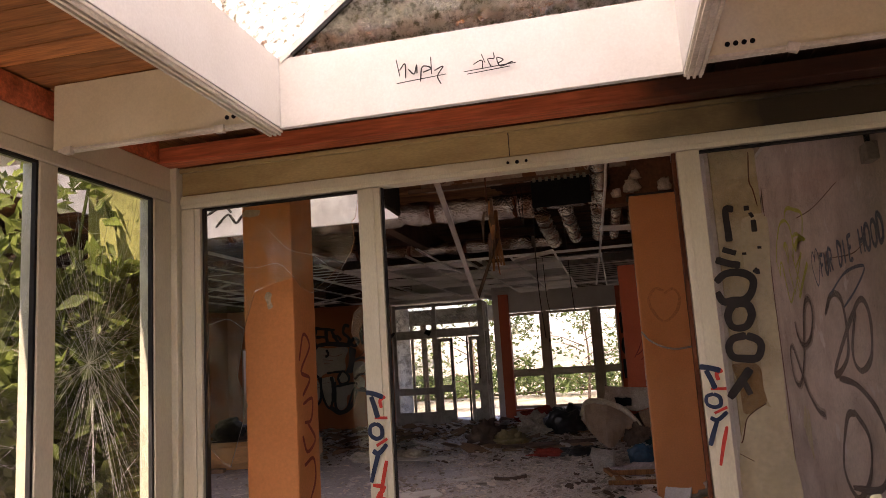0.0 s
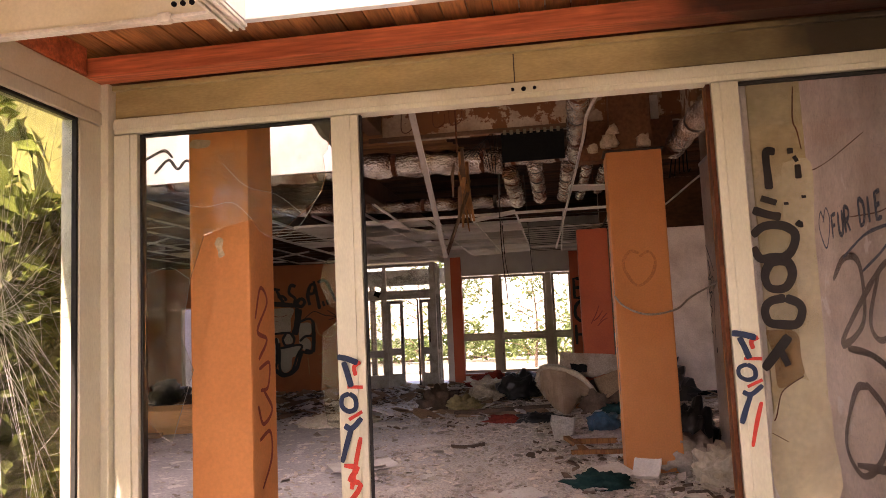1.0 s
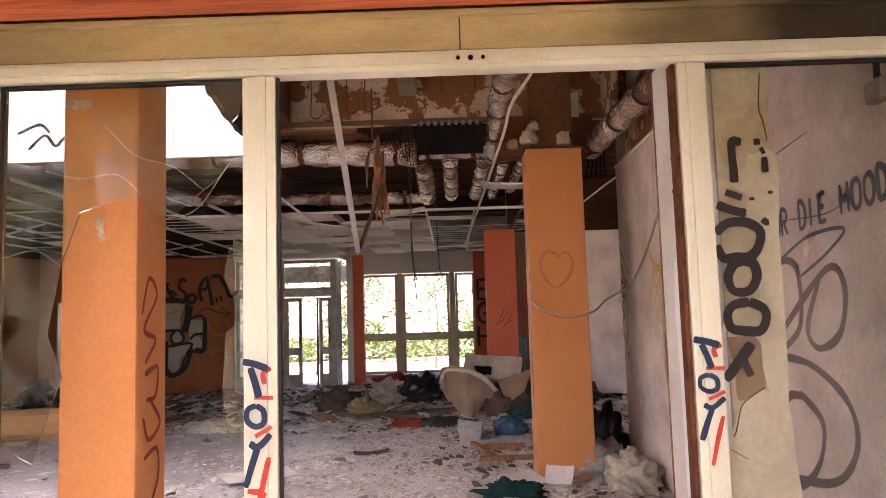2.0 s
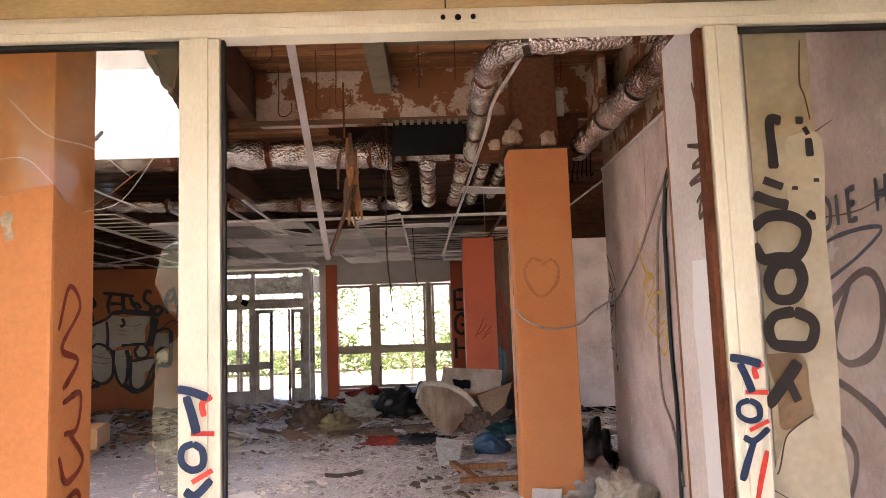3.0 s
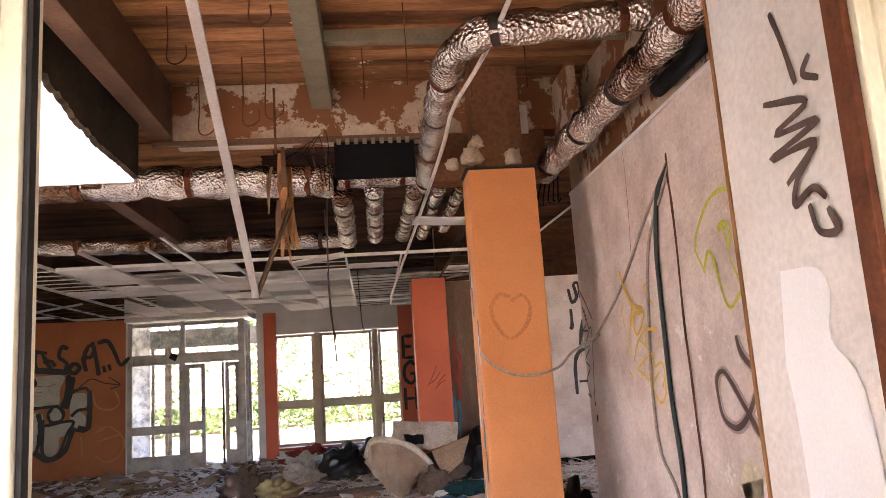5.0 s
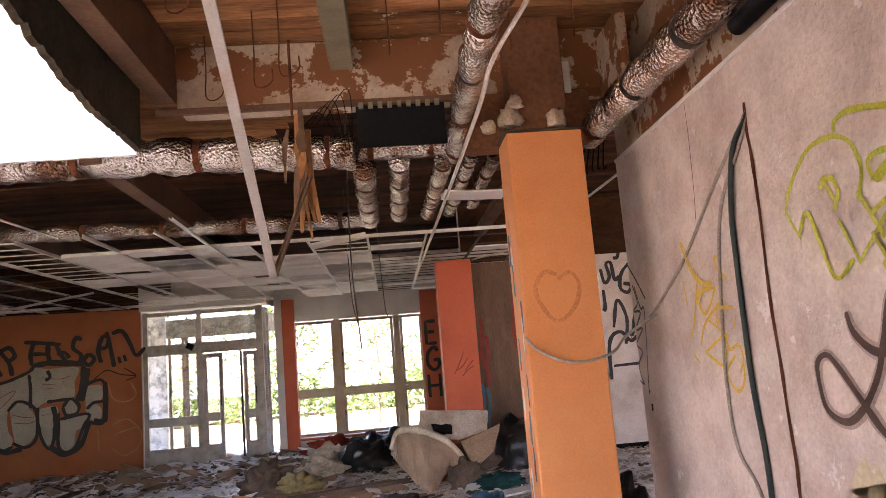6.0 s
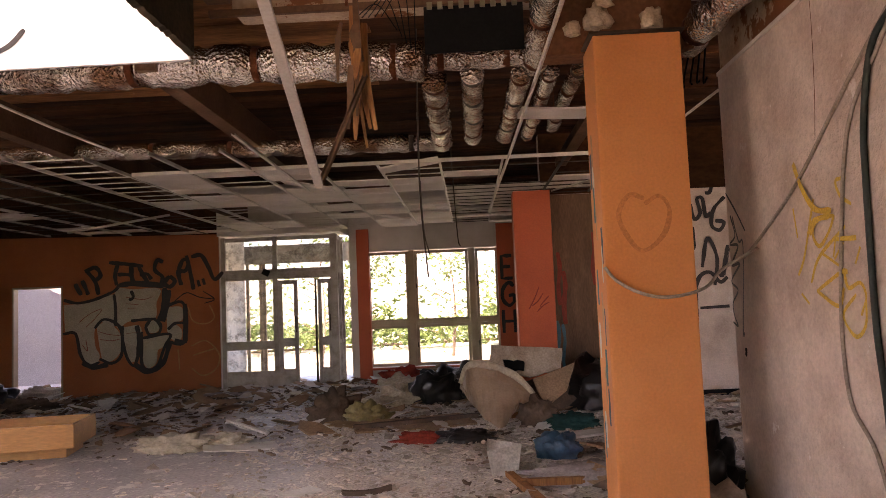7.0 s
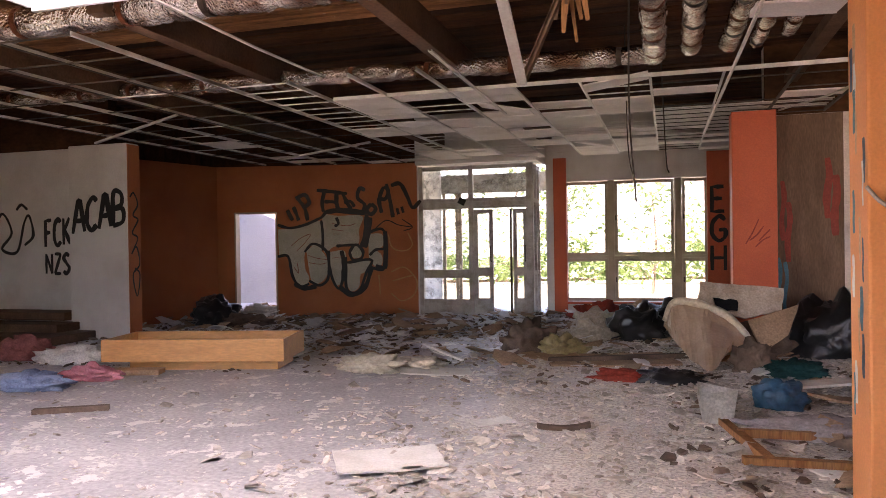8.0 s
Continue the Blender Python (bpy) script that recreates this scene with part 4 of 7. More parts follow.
wall("wall_porch", [((1.8, -1.0, 0), (1.95, 3.2, 2.49)), ((RW + 0.2, 3.0, 0), (1.8, 3.2, 2.49))], M_PLASTER_W, "plain pale porch wall")
# added behind the camera to keep bright daylight out of the pane's reflection
wall("wall_reflection_block", [((0.45, -1.0, 0), (1.8, -0.85, 2.49))], M_PLASTER_W, "unseen plain wall added to darken the pane reflection")


def boxed_beam(x0, x1, flip):
    b = thing("boxed_beam", ((x0 + x1) / 2, 2.345, 2.19), "cream boxed beam with three round vent holes", "beam", "", "structure")
    part("board", box((x0, 2.33, 2.205), (x1, 2.358, 2.458), 0.003), M_BOXCREAM, b)
    part("lower_strip", box((x0 + 0.03, 2.318, 2.192), (x1, 2.352, 2.203), 0.002), M_WHITE_OLD, b)
    for i in range(4 if flip else 3):
        xx = (x0 + 0.09 + i * 0.024) if flip else (x1 - 0.11 - i * 0.026)
        bm = bmesh.new()
        bmesh.ops.create_cone(bm, segments=14, radius1=0.0075, radius2=0.0075, depth=0.006, cap_ends=True, matrix=Matrix.Translation((xx, 2.328, 2.235)) @ pose(0, 0, 0, 90))
        part("vent_hole", bm, M_BLACK, b)
    for xx in ((x0 + 0.25,) if flip else (x1 - 0.2, x0 + 0.06)):
        part("clip", box((xx, 2.305, 2.178), (xx + 0.035, 2.328, 2.206), 0.004, Euler((0, radians(20 if flip else 0), 0)).to_matrix()), M_WHITE_OLD, b)


boxed_beam(-1.85, -0.975, False)
boxed_beam(0.44, 1.8, True)

# porch roof light: white curb, sloping bars, mossy glass
LX0, LX1, LY0, LY1 = -0.935, 0.395, 0.35, 2.33
lantern = thing("porch_roof_light", ((LX0 + LX1) / 2, (LY0 + LY1) / 2, 2.17), "white roof light curb with mossy pitched glass", "roof light", "", "structure")
front_panel = part("front_panel", box((LX0, LY1, 2.17), (LX1, LY1 + 0.025, 2.42), 0.002), M_WHITE, lantern, "white curb panel with handwriting")
part("side_panel", box((LX0 - 0.03, LY0, 2.17), (LX0, LY1 + 0.025, 2.42), 0.002), M_WHITE, lantern)
part("side_panel", box((LX1, LY0, 2.17), (LX1 + 0.03, LY1 + 0.025, 2.42), 0.002), M_WHITE, lantern)
part("back_panel", box((LX0, LY0 - 0.025, 2.17), (LX1, LY0, 2.42), 0.002), M_WHITE, lantern)
for x0, x1 in ((LX0 - 0.06, LX0 - 0.002), (LX1 + 0.002, LX1 + 0.06)):
    bm = box((x0, LY0, 2.158), (x1, LY1 + 0.02, 2.168), 0.002)
    for k in range(3):
        xx = x0 + 0.008 + k * 0.018
        add_box(bm, (xx, LY0, 2.150), (xx + 0.008, LY1 + 0.02, 2.159))
    part("grooved_trim", bm, M_WHITE_OLD, lantern, "grooved cover strip")
HAUPT = "-0.51,2.35 -0.50,2.29|-0.50,2.31 -0.48,2.33 -0.48,2.28|-0.47,2.31 -0.45,2.29 -0.44,2.32 -0.44,2.29|-0.43,2.26 -0.42,2.31 -0.39,2.30 -0.42,2.29|-0.39,2.34 -0.39,2.28|-0.38,2.29 -0.35,2.30 -0.37,2.27 -0.36,2.24|-0.25,2.29 -0.22,2.30 -0.22,2.27|-0.21,2.29 -0.22,2.32|-0.19,2.27 -0.20,2.30 -0.18,2.30 -0.18,2.32|-0.17,2.28 -0.15,2.29 -0.17,2.30 -0.16,2.27 -0.12,2.28|-0.51,2.262 -0.34,2.27|-0.28,2.268 -0.11,2.274|-0.27,2.258 -0.13,2.264"
part("handwriting", strokes(HAUPT, 0.005, (0, LY1, 0), (1, 0, 0), (0, 0, 1), (0, -1, 0), 0.002), M_INK, front_panel, "black marker handwriting")
RX, RZ = (LX0 + LX1) / 2, 2.93
for y in (LY1 + 0.01, LY0):
    glass("gable_pane", pane([(LX0, y, 2.42), (LX1, y, 2.42), (RX, y, RZ)], (0, 1, 0), 0.006), M_ROOFGLASS, lantern, "mossy gable glass").visible_shadow = True
    for x in (LX0, LX1):
        part("rake_bar", add_tube(bmesh.new(), [(x, y, 2.42), (RX, y, RZ)], 0.026, 4), M_WHITE, lantern, "white sloping bar")
        s = 0.05 if x == LX0 else -0.05
        part("seal", add_tube(bmesh.new(), [(x + s, y - 0.01, 2.425), (RX, y - 0.01, RZ - 0.04)], 0.009, 4), M_RUBBER, lantern, "black rubber seal")
for x in (LX0, LX1):
    glass("roof_pane", pane([(x, LY0, 2.42), (x, LY1, 2.42), (RX, LY1, RZ), (RX, LY0, RZ)], (RZ - 2.42, 0, RX - x) if x < RX else (2.42 - RZ, 0, x - RX), 0.006), M_ROOFGLASS, lantern, "mossy sloping roof glass").visible_shadow = True
    for y in (1.0, 1.66):
        part("glazing_bar", add_tube(bmesh.new(), [(x, y, 2.43), (RX, y, RZ)], 0.018, 4), M_WHITE, lantern)
part("ridge_bar", add_tube(bmesh.new(), [(RX, LY0, RZ), (RX, LY1, RZ)], 0.024, 4), M_WHITE, lantern)

# glazed side of the porch
side = thing("window_2", (-1.93, 2.3, 0), "cream glazed side wall with shattered safety glass", "window", "", "structure")
GX = -1.925
for y0, y1 in ((3.02, 3.15), (2.32, 2.41), (1.55, 1.64), (0.7, 0.79)):
    part("mullion", box((GX - 0.05, y0, 0), (GX + 0.03, y1, 2.17), 0.005), M_CREAM, side)
part("top_rail", box((GX - 0.05, -0.8, 2.173), (GX + 0.035, 3.15, 2.225), 0.005), M_CREAM, side)
part("upper_board", box((GX - 0.05, -0.8, 2.228), (GX + 0.03, 3.15, 2.342), 0.004), M_BOXCREAM, side)
part("bottom_rail", box((GX - 0.05, -0.8, 0.0), (GX + 0.03, 3.15, 0.1), 0.005), M_CREAM, side)


def spider(center, y0, y1, z0, z1, seed, n=58):
    """Radial and ring cracks of shattered glass round one blow, in the plane x = GX."""
    rng = random.Random(seed)
    bm = bmesh.new()
    cy, cz = center
    rays = []
    for k in range(n):
        a = 2 * math.pi * (k + rng.random() * 0.7) / n
        run = 0.1 + rng.random() ** 0.6 * (1.1 if abs(math.sin(a)) > 0.6 else 0.5)
        pts, y, z = [], cy, cz
        for j in range(7):
            pts.append((GX + 0.006, min(max(y, y0), y1), min(max(z, z0), z1)))
            y += math.cos(a) * run / 6 + (rng.random() - 0.5) * 0.03
            z += math.sin(a) * run / 6 + (rng.random() - 0.5) * 0.03
        rays.append(pts)
        add_tube(bm, pts, lambda s, r=0.0003 + rng.random() ** 2 * 0.0007: r * (1.2 - s), 3)
    for j in (1, 2, 3, 4):
        for k in range(n):
            if rng.random() < 0.6:
                add_tube(bm, [rays[k][j], rays[(k + 1) % n][min(j + (rng.random() < 0.3), 6)]], 0.0006, 3)
    return bm


for y0, y1, c, sd in ((2.412, 3.018, (2.62, 1.42), 3), (1.642, 2.318, (1.95, 1.2), 5), (0.792, 1.548, (1.1, 1.4), 7)):
    pn = glass("pane", pane([(GX, y0, 0.1), (GX, y1, 0.1), (GX, y1, 2.172), (GX, y0, 2.172)], (1, 0, 0)), M_GLASSC, side, "shattered safety glass")
    part("crack_web", spider(c, y0, y1, 0.1, 2.17, sd), M_CRACK, pn, "spider web of cracks")
    if sd == 3:
        part("crack_web", spider((2.65, 1.55), y0, y1, 0.1, 2.17, 12, 34), M_CRACK, pn, "spider web of cracks")
    part("seal", box((GX + 0.004, y1 - 0.012, 0.1), (GX + 0.024, y1, 2.172), 0.002), M_RUBBER, side, "black rubber seal")
    part("seal", box((GX + 0.004, y0 + 0.014, 2.160), (GX + 0.024, y1 - 0.014, 2.172), 0.002), M_RUBBER, side, "black rubber seal")

# ---- columns ----
TAG_SQUIG = "3.40,1.39 3.46,1.52 3.53,1.46 3.42,1.34 3.52,1.30 3.43,1.22|3.43,1.18 3.54,1.20 3.52,1.10 3.44,1.09|3.47,1.09 3.56,1.00 3.46,0.95 3.41,1.03|3.42,0.89 3.53,0.91 3.54,0.80 3.44,0.69"


def column(lo, hi, mat, label):
    c = thing("column", ((lo[0] + hi[0]) / 2, (lo[1] + hi[1]) / 2, 0), label, "column", "painted columns")
    return c, part("shaft", box(lo, hi, 0.012), mat, c)


c1, s1 = column((-1.668, 3.42, 0), (-1.403, 3.69, DECK - 0.01), M_ORANGE, "orange painted square column with chipped plaster behind glass")
part("tag", strokes(TAG_SQUIG, 0.02, (-1.403, 0.06, 0), (0, 1, 0), (0, 0, 1), (1, 0, 0)), M_SPRAYDKRED, s1, "dark red squiggle tag")
part("chip", polygon("-1.51,1.71 -1.495,1.735 -1.47,1.725 -1.475,1.69 -1.465,1.66 -1.49,1.65 -1.495,1.68|-1.62,2.13 -1.6,2.16 -1.54,2.155 -1.52,2.15 -1.53,2.125 -1.58,2.12", (-0.045, 3.42, 0), (1, 0, 0), (0, 0, 1), (0, -1, 0), 0.003), M_FOAM, s1, "bare plaster chip")
c2, s2 = column((0.345, 7.085, 0), (0.82, 7.43, 2.765), M_ORANGE, "orange painted square column standing free in rubble")
part("cap_plate", box((0.325, 7.065, 2.768), (0.84, 7.45, 2.780), 0.002), M_DARKRAIL, c2, "dark steel cap plate")
part("core", box((0.40, 7.14, 2.783), (0.76, 7.358, DECK - 0.01), 0.01), M_RUSTWALL, c2, "stripped brick core above the casing")
HEART = "0.51,1.86 0.43,1.88 0.37,1.78 0.41,1.66 0.49,1.58 0.60,1.66 0.64,1.79 0.59,1.87 0.51,1.83"
part("tag", strokes(HEART, 0.03, (0.06, 7.085, 0), (1, 0, 0), (0, 0, 1), (0, -1, 0), 0.002), material("faint_orange_tag", (0.60, 0.22, 0.075), 0.6, scale=6), s2, "faint heart tag")
rng = random.Random(2)
for i in range(16):
    z = 0.4 + i * 0.11 + rng.random() * 0.05
    y = 7.10 + rng.random() * 0.26
    part("smear", strokes(f"{y:.2f},{z:.2f} {y + 0.006:.3f},{z + 0.06:.2f} {y - 0.004:.3f},{z + 0.12:.2f} {y + 0.004:.3f},{z + 0.2:.2f}", 0.03 + rng.random() * 0.04, (0.345, 0, 0), (0, 1, 0), (0, 0, 1), (-1, 0, 0), 0.002), (M_SPRAYTEAL, M_PAPER, M_SPRAYNAVY, M_BARECHIP)[i % 4], s2, "smeared paint and bare chips")
c3, s3 = column((0.22, 12.62, 0), (0.70, 12.98, 2.74), M_REDPAINT, "red orange column at the end of the back wall")
part("tag", strokes("0.36,1.22 0.44,1.36 0.50,1.5|0.40,1.26 0.48,1.32 0.55,1.42|0.50,1.25 0.56,1.32 0.62,1.38|0.46,1.18 0.54,1.26 0.62,1.3", 0.02, (0, 12.62, 0), (1, 0, 0), (0, 0, 1), (0, -1, 0), 0.003, 2), M_SPRAYDKRED, s3, "scratched dark red marks")
c4, s4 = column((-8.74, 12.15, 0.0), (-7.735, 12.40, 2.76), M_PLASTER_W, "white plastered pier with black sprayed letters")
part("orange_side", box((-7.733, 12.154, 0.02), (-7.72, 12.396, 2.74)), M_TERRA, c4, "orange painted side")
part("side_tag", strokes("12.18,2.0 12.26,2.06 12.34,1.9 12.24,1.75 12.34,1.68 12.22,1.5 12.33,1.42 12.2,1.2 12.3,1.3 12.36,1.05 12.22,0.9 12.3,0.6 12.36,0.9 12.26,1.0", 0.03, (-7.72, 0, 0), (0, 1, 0), (0, 0, 1), (1, 0, 0)), M_SPRAYBLACK, c4, "dark squiggle tag")
part("sprayed_letters", lettering("ACAB", 0.46, 0.085, (-8.68, 12.15, 1.50), (0.72, 0, 0.10), (0.03, 0, 1), (0, -1, 0), 0.003, 4.15), M_SPRAYBLACK, s4, "black sprayed capitals")
wall_step = wall("wall_platform", [((-12.8, 12.62, 0.0), (-8.45, 12.82, 2.80))], M_PLASTER_W, "pale plaster wall beside the steps")
part("sprayed_letters", lettering("FCK", 0.40, 0.075, (-9.66, 12.62, 1.32), (0.60, 0, 0.05), (0, 0, 1), (0, -1, 0), 0.003, 4.3), M_SPRAYBLACK, wall_step, "black sprayed capitals")
part("sprayed_letters", lettering("NZS", 0.30, 0.065, (-9.65, 12.62, 0.91), (0.76, 0, 0.0), (0, 0, 1), (0, -1, 0), 0.003, 4.3), M_SPRAYBLACK, wall_step, "black sprayed capitals")
part("tag", strokes("-10.7,1.35 -10.5,1.85 -10.3,1.55 -10.5,1.3 -10.2,1.25 -10.05,1.7 -9.95,1.8 -9.88,1.5 -10.05,1.35|-10.2,1.9 -10.1,1.98 -9.98,1.9", 0.055, (0, 12.62, 0), (1, 0, 0), (0, 0, 1), (0, -1, 0)), M_SPRAYBLACK, wall_step, "black looped tag")
part("upper_strip", box((-12.8, 12.63, 2.802), (-8.45, 12.82, DECK)), M_DECKREAR, wall_step, "bare masonry above the plaster, darkened as void shade")
steps = thing("steps", (-9.3, 11.9, 0), "dark worn steps covered with rubbish", "steps", "", "structure")
for k in range(3):
    part("step", box((-11.5, 11.3 + k * 0.42, 0.0 if k == 0 else k * 0.12 + 0.004), (-8.3 - 0.28 * k, 12.14 if k < 2 else 12.6, 0.12 * (k + 1)), 0.012), M_BEAM, steps)

# ---- graffiti on the long wall ----
def on_long_wall(name, text, width, mat, label, lift=0.003):
    part(name, strokes(text, width, (RW, 0, 0), (0, 1, 0), (0, 0, 1), (-1, 0, 0), lift), mat, wall_ducts, label)


on_long_wall("tag", "5.71,1.91 5.68,1.98 5.58,2.07 5.47,2.13 5.32,2.13 5.22,2.08 5.18,2.00 5.18,1.94 5.22,1.86|5.30,2.14 5.28,2.18 5.19,2.19 5.03,2.15 4.86,2.09 4.91,1.97|5.44,1.95 5.41,1.98 5.35,1.97 5.33,1.91 5.37,1.85|5.40,1.97 5.36,1.89|5.71,1.91 5.62,1.78|5.63,1.80 5.54,1.87 5.43,1.60 5.29,1.65|5.35,1.81 5.26,1.64|5.21,1.89 5.10,1.70|4.96,1.87 5.16,1.79|4.97,1.86 5.26,1.63|5.16,1.73 5.10,1.62|4.81,1.93 4.91,1.95 5.01,1.94 5.08,1.90 5.12,1.95 5.10,1.99 5.00,1.99 4.88,1.95", 0.027, M_SPRAYGREEN, "lime green outlined tag")
on_long_wall("tag", "4.82,1.79 4.95,1.71 5.12,1.60|4.81,1.93 4.91,1.95 5.02,1.94 5.08,1.91", 0.042, M_SPRAYGREEN, "thick lime green strokes", 0.018)
on_long_wall("tag", "6.38,1.82 6.47,1.82 6.44,1.75 6.35,1.70|6.92,1.75 6.89,1.60|6.69,1.77 6.83,1.50 6.91,1.41|6.51,1.67 6.67,1.66 6.72,1.60 6.66,1.54 6.56,1.60 6.50,1.67|6.41,1.61 6.67,1.49 6.77,1.37|6.65,1.51 6.46,1.43|6.53,1.48 6.50,1.56|6.43,1.54 6.52,1.47|6.71,1.33 6.47,1.41 6.41,1.41|6.71,1.33 6.51,1.26 6.45,1.34|6.44,1.42 6.41,1.34 6.31,1.36 6.27,1.30 6.32,1.22|6.35,1.31 6.47,1.22 6.38,1.13 6.29,1.18 6.27,1.30|6.87,1.32 6.79,1.27|6.28,1.51 6.33,1.44", 0.022, M_SPRAYYELLOW, "yellow scribbled tag")
on_long_wall("tag", "6.85,1.97 6.78,1.84 6.66,1.72 6.50,1.69|6.50,1.56 6.30,1.55|6.51,1.67 6.67,1.66 6.72,1.60", 0.036, M_SPRAYYELLOW, "thick yellow strokes", 0.018)
on_long_wall("tag", "5.40,1.46 5.37,1.38 5.27,1.31 5.15,1.31 5.03,1.35 4.93,1.45 4.91,1.53 4.96,1.58 5.05,1.57 5.14,1.49 5.21,1.34 5.27,1.22 5.38,1.10 5.50,1.04 5.62,1.08 5.65,1.19 5.64,1.27 5.57,1.30 5.50,1.25 5.39,1.13 5.26,1.00 5.08,0.91 4.92,0.89", 0.07, M_SPRAYHAZE, "soft overspray along the looped line", 0.002)
on_long_wall("tag", "5.40,1.46 5.37,1.38 5.27,1.31 5.15,1.31 5.03,1.35 4.93,1.45 4.91,1.53 4.96,1.58 5.05,1.57 5.14,1.49 5.21,1.34 5.27,1.22 5.38,1.10 5.50,1.04 5.62,1.08 5.65,1.19 5.64,1.27 5.57,1.30 5.50,1.25 5.39,1.13 5.26,1.00 5.08,0.91 4.92,0.89", 0.036, M_SPRAYBROWN, "dark brown looped line", 0.006)
on_long_wall("tag", "4.65,1.47 4.48,1.57 4.30,1.53 4.29,1.29 4.43,1.18 4.61,1.14 4.41,1.29 4.02,1.51 3.89,1.43 3.95,1.24 4.14,1.17 4.23,1.26 4.08,1.49|4.54,1.12 4.21,1.09 3.93,0.96 3.89,0.78 4.09,0.61 4.56,0.54|4.35,0.96 4.15,0.84 4.24,0.63 4.50,0.50 4.68,0.63 4.49,0.91 4.32,0.95", 0.042, M_SPRAYBROWN, "dark brown looped line")
on_long_wall("tag", "4.48,1.57 4.16,1.66 3.85,1.66 4.01,1.57 4.25,1.49", 0.02, M_SPRAYNAVY, "navy arrow", 0.008)
part("sprayed_letters", lettering("FUR DIE HOOD", 0.12, 0.03, (RW, 4.6, 1.68), (0, -0.98, 0.05), (0, 0, 1), (-1, 0, 0), 0.003, 4.7), M_SPRAYNAVY, wall_ducts, "navy sprayed words")
on_long_wall("tag", "4.72,1.78 4.66,1.85 4.62,1.77 4.70,1.64 4.78,1.76 4.74,1.84 4.70,1.78", 0.014, M_SPRAYNAVY, "small navy heart")
on_long_wall("crack", "5.93,2.49 5.94,2.35 5.93,2.24 5.93,1.96 5.95,1.56 5.94,1.26 5.94,1.07 5.93,0.83 5.94,0.70 5.97,0.1", 0.034, M_RUST, "long open crack with rusty edge")
on_long_wall("crack", "6.58,2.72 6.58,2.54 6.60,2.25 6.63,2.04|4.1,2.12 4.6,2.08 5.0,2.09|4.35,1.76 4.0,1.74 3.8,1.77", 0.007, M_RUST, "hairline crack")
on_long_wall("hole", "7.71,1.00 7.71,0.97 7.72,0.95", 0.035, M_BLACK, "drilled hole")
part("plaster_patch", polygon("5.42,0.92 5.49,0.87 5.55,0.76 5.40,0.79 5.33,0.85 5.40,0.88 5.36,0.55", (RW, 0, 0), (0, 1, 0), (0, 0, 1), (-1, 0, 0), 0.003), M_STUB, wall_ducts, "bare ochre patch")
part("tag", strokes("3.60,2.12 3.57,2.04 3.54,1.93|3.48,1.97 3.51,1.94 3.46,1.91|3.67,1.93 3.51,1.88 3.64,1.85 3.48,1.83 3.67,1.80 3.50,1.79 3.62,1.73|3.52,1.77 3.58,1.73 3.60,1.68 3.53,1.70 3.49,1.67|3.55,1.67 3.53,1.61 3.47,1.60 3.49,1.65", 0.02, (0.545, 0, 0), (0, 1, 0), (0, 0, 1), (-1, 0, 0)), M_SPRAYBROWN, wall_pier, "grey brown tag")
part("plaster_patch", polygon("3.70,1.55 3.57,1.54 3.53,1.49 3.55,1.39 3.47,1.29 3.45,0.98 3.46,0.5 3.48,0.22 3.68,0.2 3.70,0.6 3.71,1.17 3.73,1.34", (0.545, 0, 0), (0, 1, 0), (0, 0, 1), (-1, 0, 0), 0.004), M_WHITE, wall_pier, "fresh white plaster patch")
part("filler", polygon("0.66,1.83 0.68,1.85 0.76,1.84 0.75,1.60 0.75,1.37 0.74,1.05 0.69,1.08 0.67,1.15 0.67,1.25 0.68,1.56 0.65,1.61", (0, 3.26, 0), (1, 0, 0), (0, 0, 1), (0, -1, 0), 0.003), M_FILLER, wall_pier, "cream filler smeared down the pier")
part("filler", polygon("0.62,1.07 0.67,1.09 0.74,1.03 0.75,0.89 0.75,0.69 0.56,0.69 0.55,0.92 0.59,1.04", (0, 3.26, 0), (1, 0, 0), (0, 0, 1), (0, -1, 0), 0.005), M_FILLER, wall_pier, "pale filler patch")
part("bare_patch", polygon("0.58,1.12 0.59,1.06 0.67,1.10 0.67,1.15 0.66,1.25 0.58,1.26 0.56,1.25 0.58,1.17", (0, 3.26, 0), (1, 0, 0), (0, 0, 1), (0, -1, 0), 0.002), M_BAREBROWN, wall_pier, "bare brown patch where plaster fell off")
part("crack", strokes("0.72,2.12 0.71,2.00 0.72,1.96 0.73,1.89|0.67,1.10 0.62,1.07 0.59,1.04 0.57,0.97 0.56,0.95|0.55,0.91 0.60,0.88", 0.005, (0, 3.26, 0), (1, 0, 0), (0, 0, 1), (0, -1, 0), 0.009), M_RUST, wall_pier, "plaster crack")
part("tag", strokes("2.58,2.74 2.63,2.91 2.76,2.97 2.88,2.86 2.85,2.67 2.78,2.65|2.58,2.51 2.62,2.31 2.70,2.39 2.67,2.57 2.74,2.58 2.77,2.35 2.85,2.39|3.03,2.59 2.88,2.43 2.84,2.22 2.94,2.15 3.00,2.25 2.89,2.28|2.59,2.21 2.59,1.97 2.56,1.91|2.68,1.67 2.77,2.05 2.88,1.79 2.83,1.43|3.03,1.95 2.94,1.57 2.90,1.60|2.57,0.96 2.58,1.38 2.65,1.56 2.78,1.60 2.90,1.47 3.00,1.53|2.62,1.14 3.00,1.15", 0.06, (0, 12.985, 0), (1, 0, 0), (0, 0, 1), (0, -1, 0)), M_SPRAYBLACK, wall_back, "black looped tag")
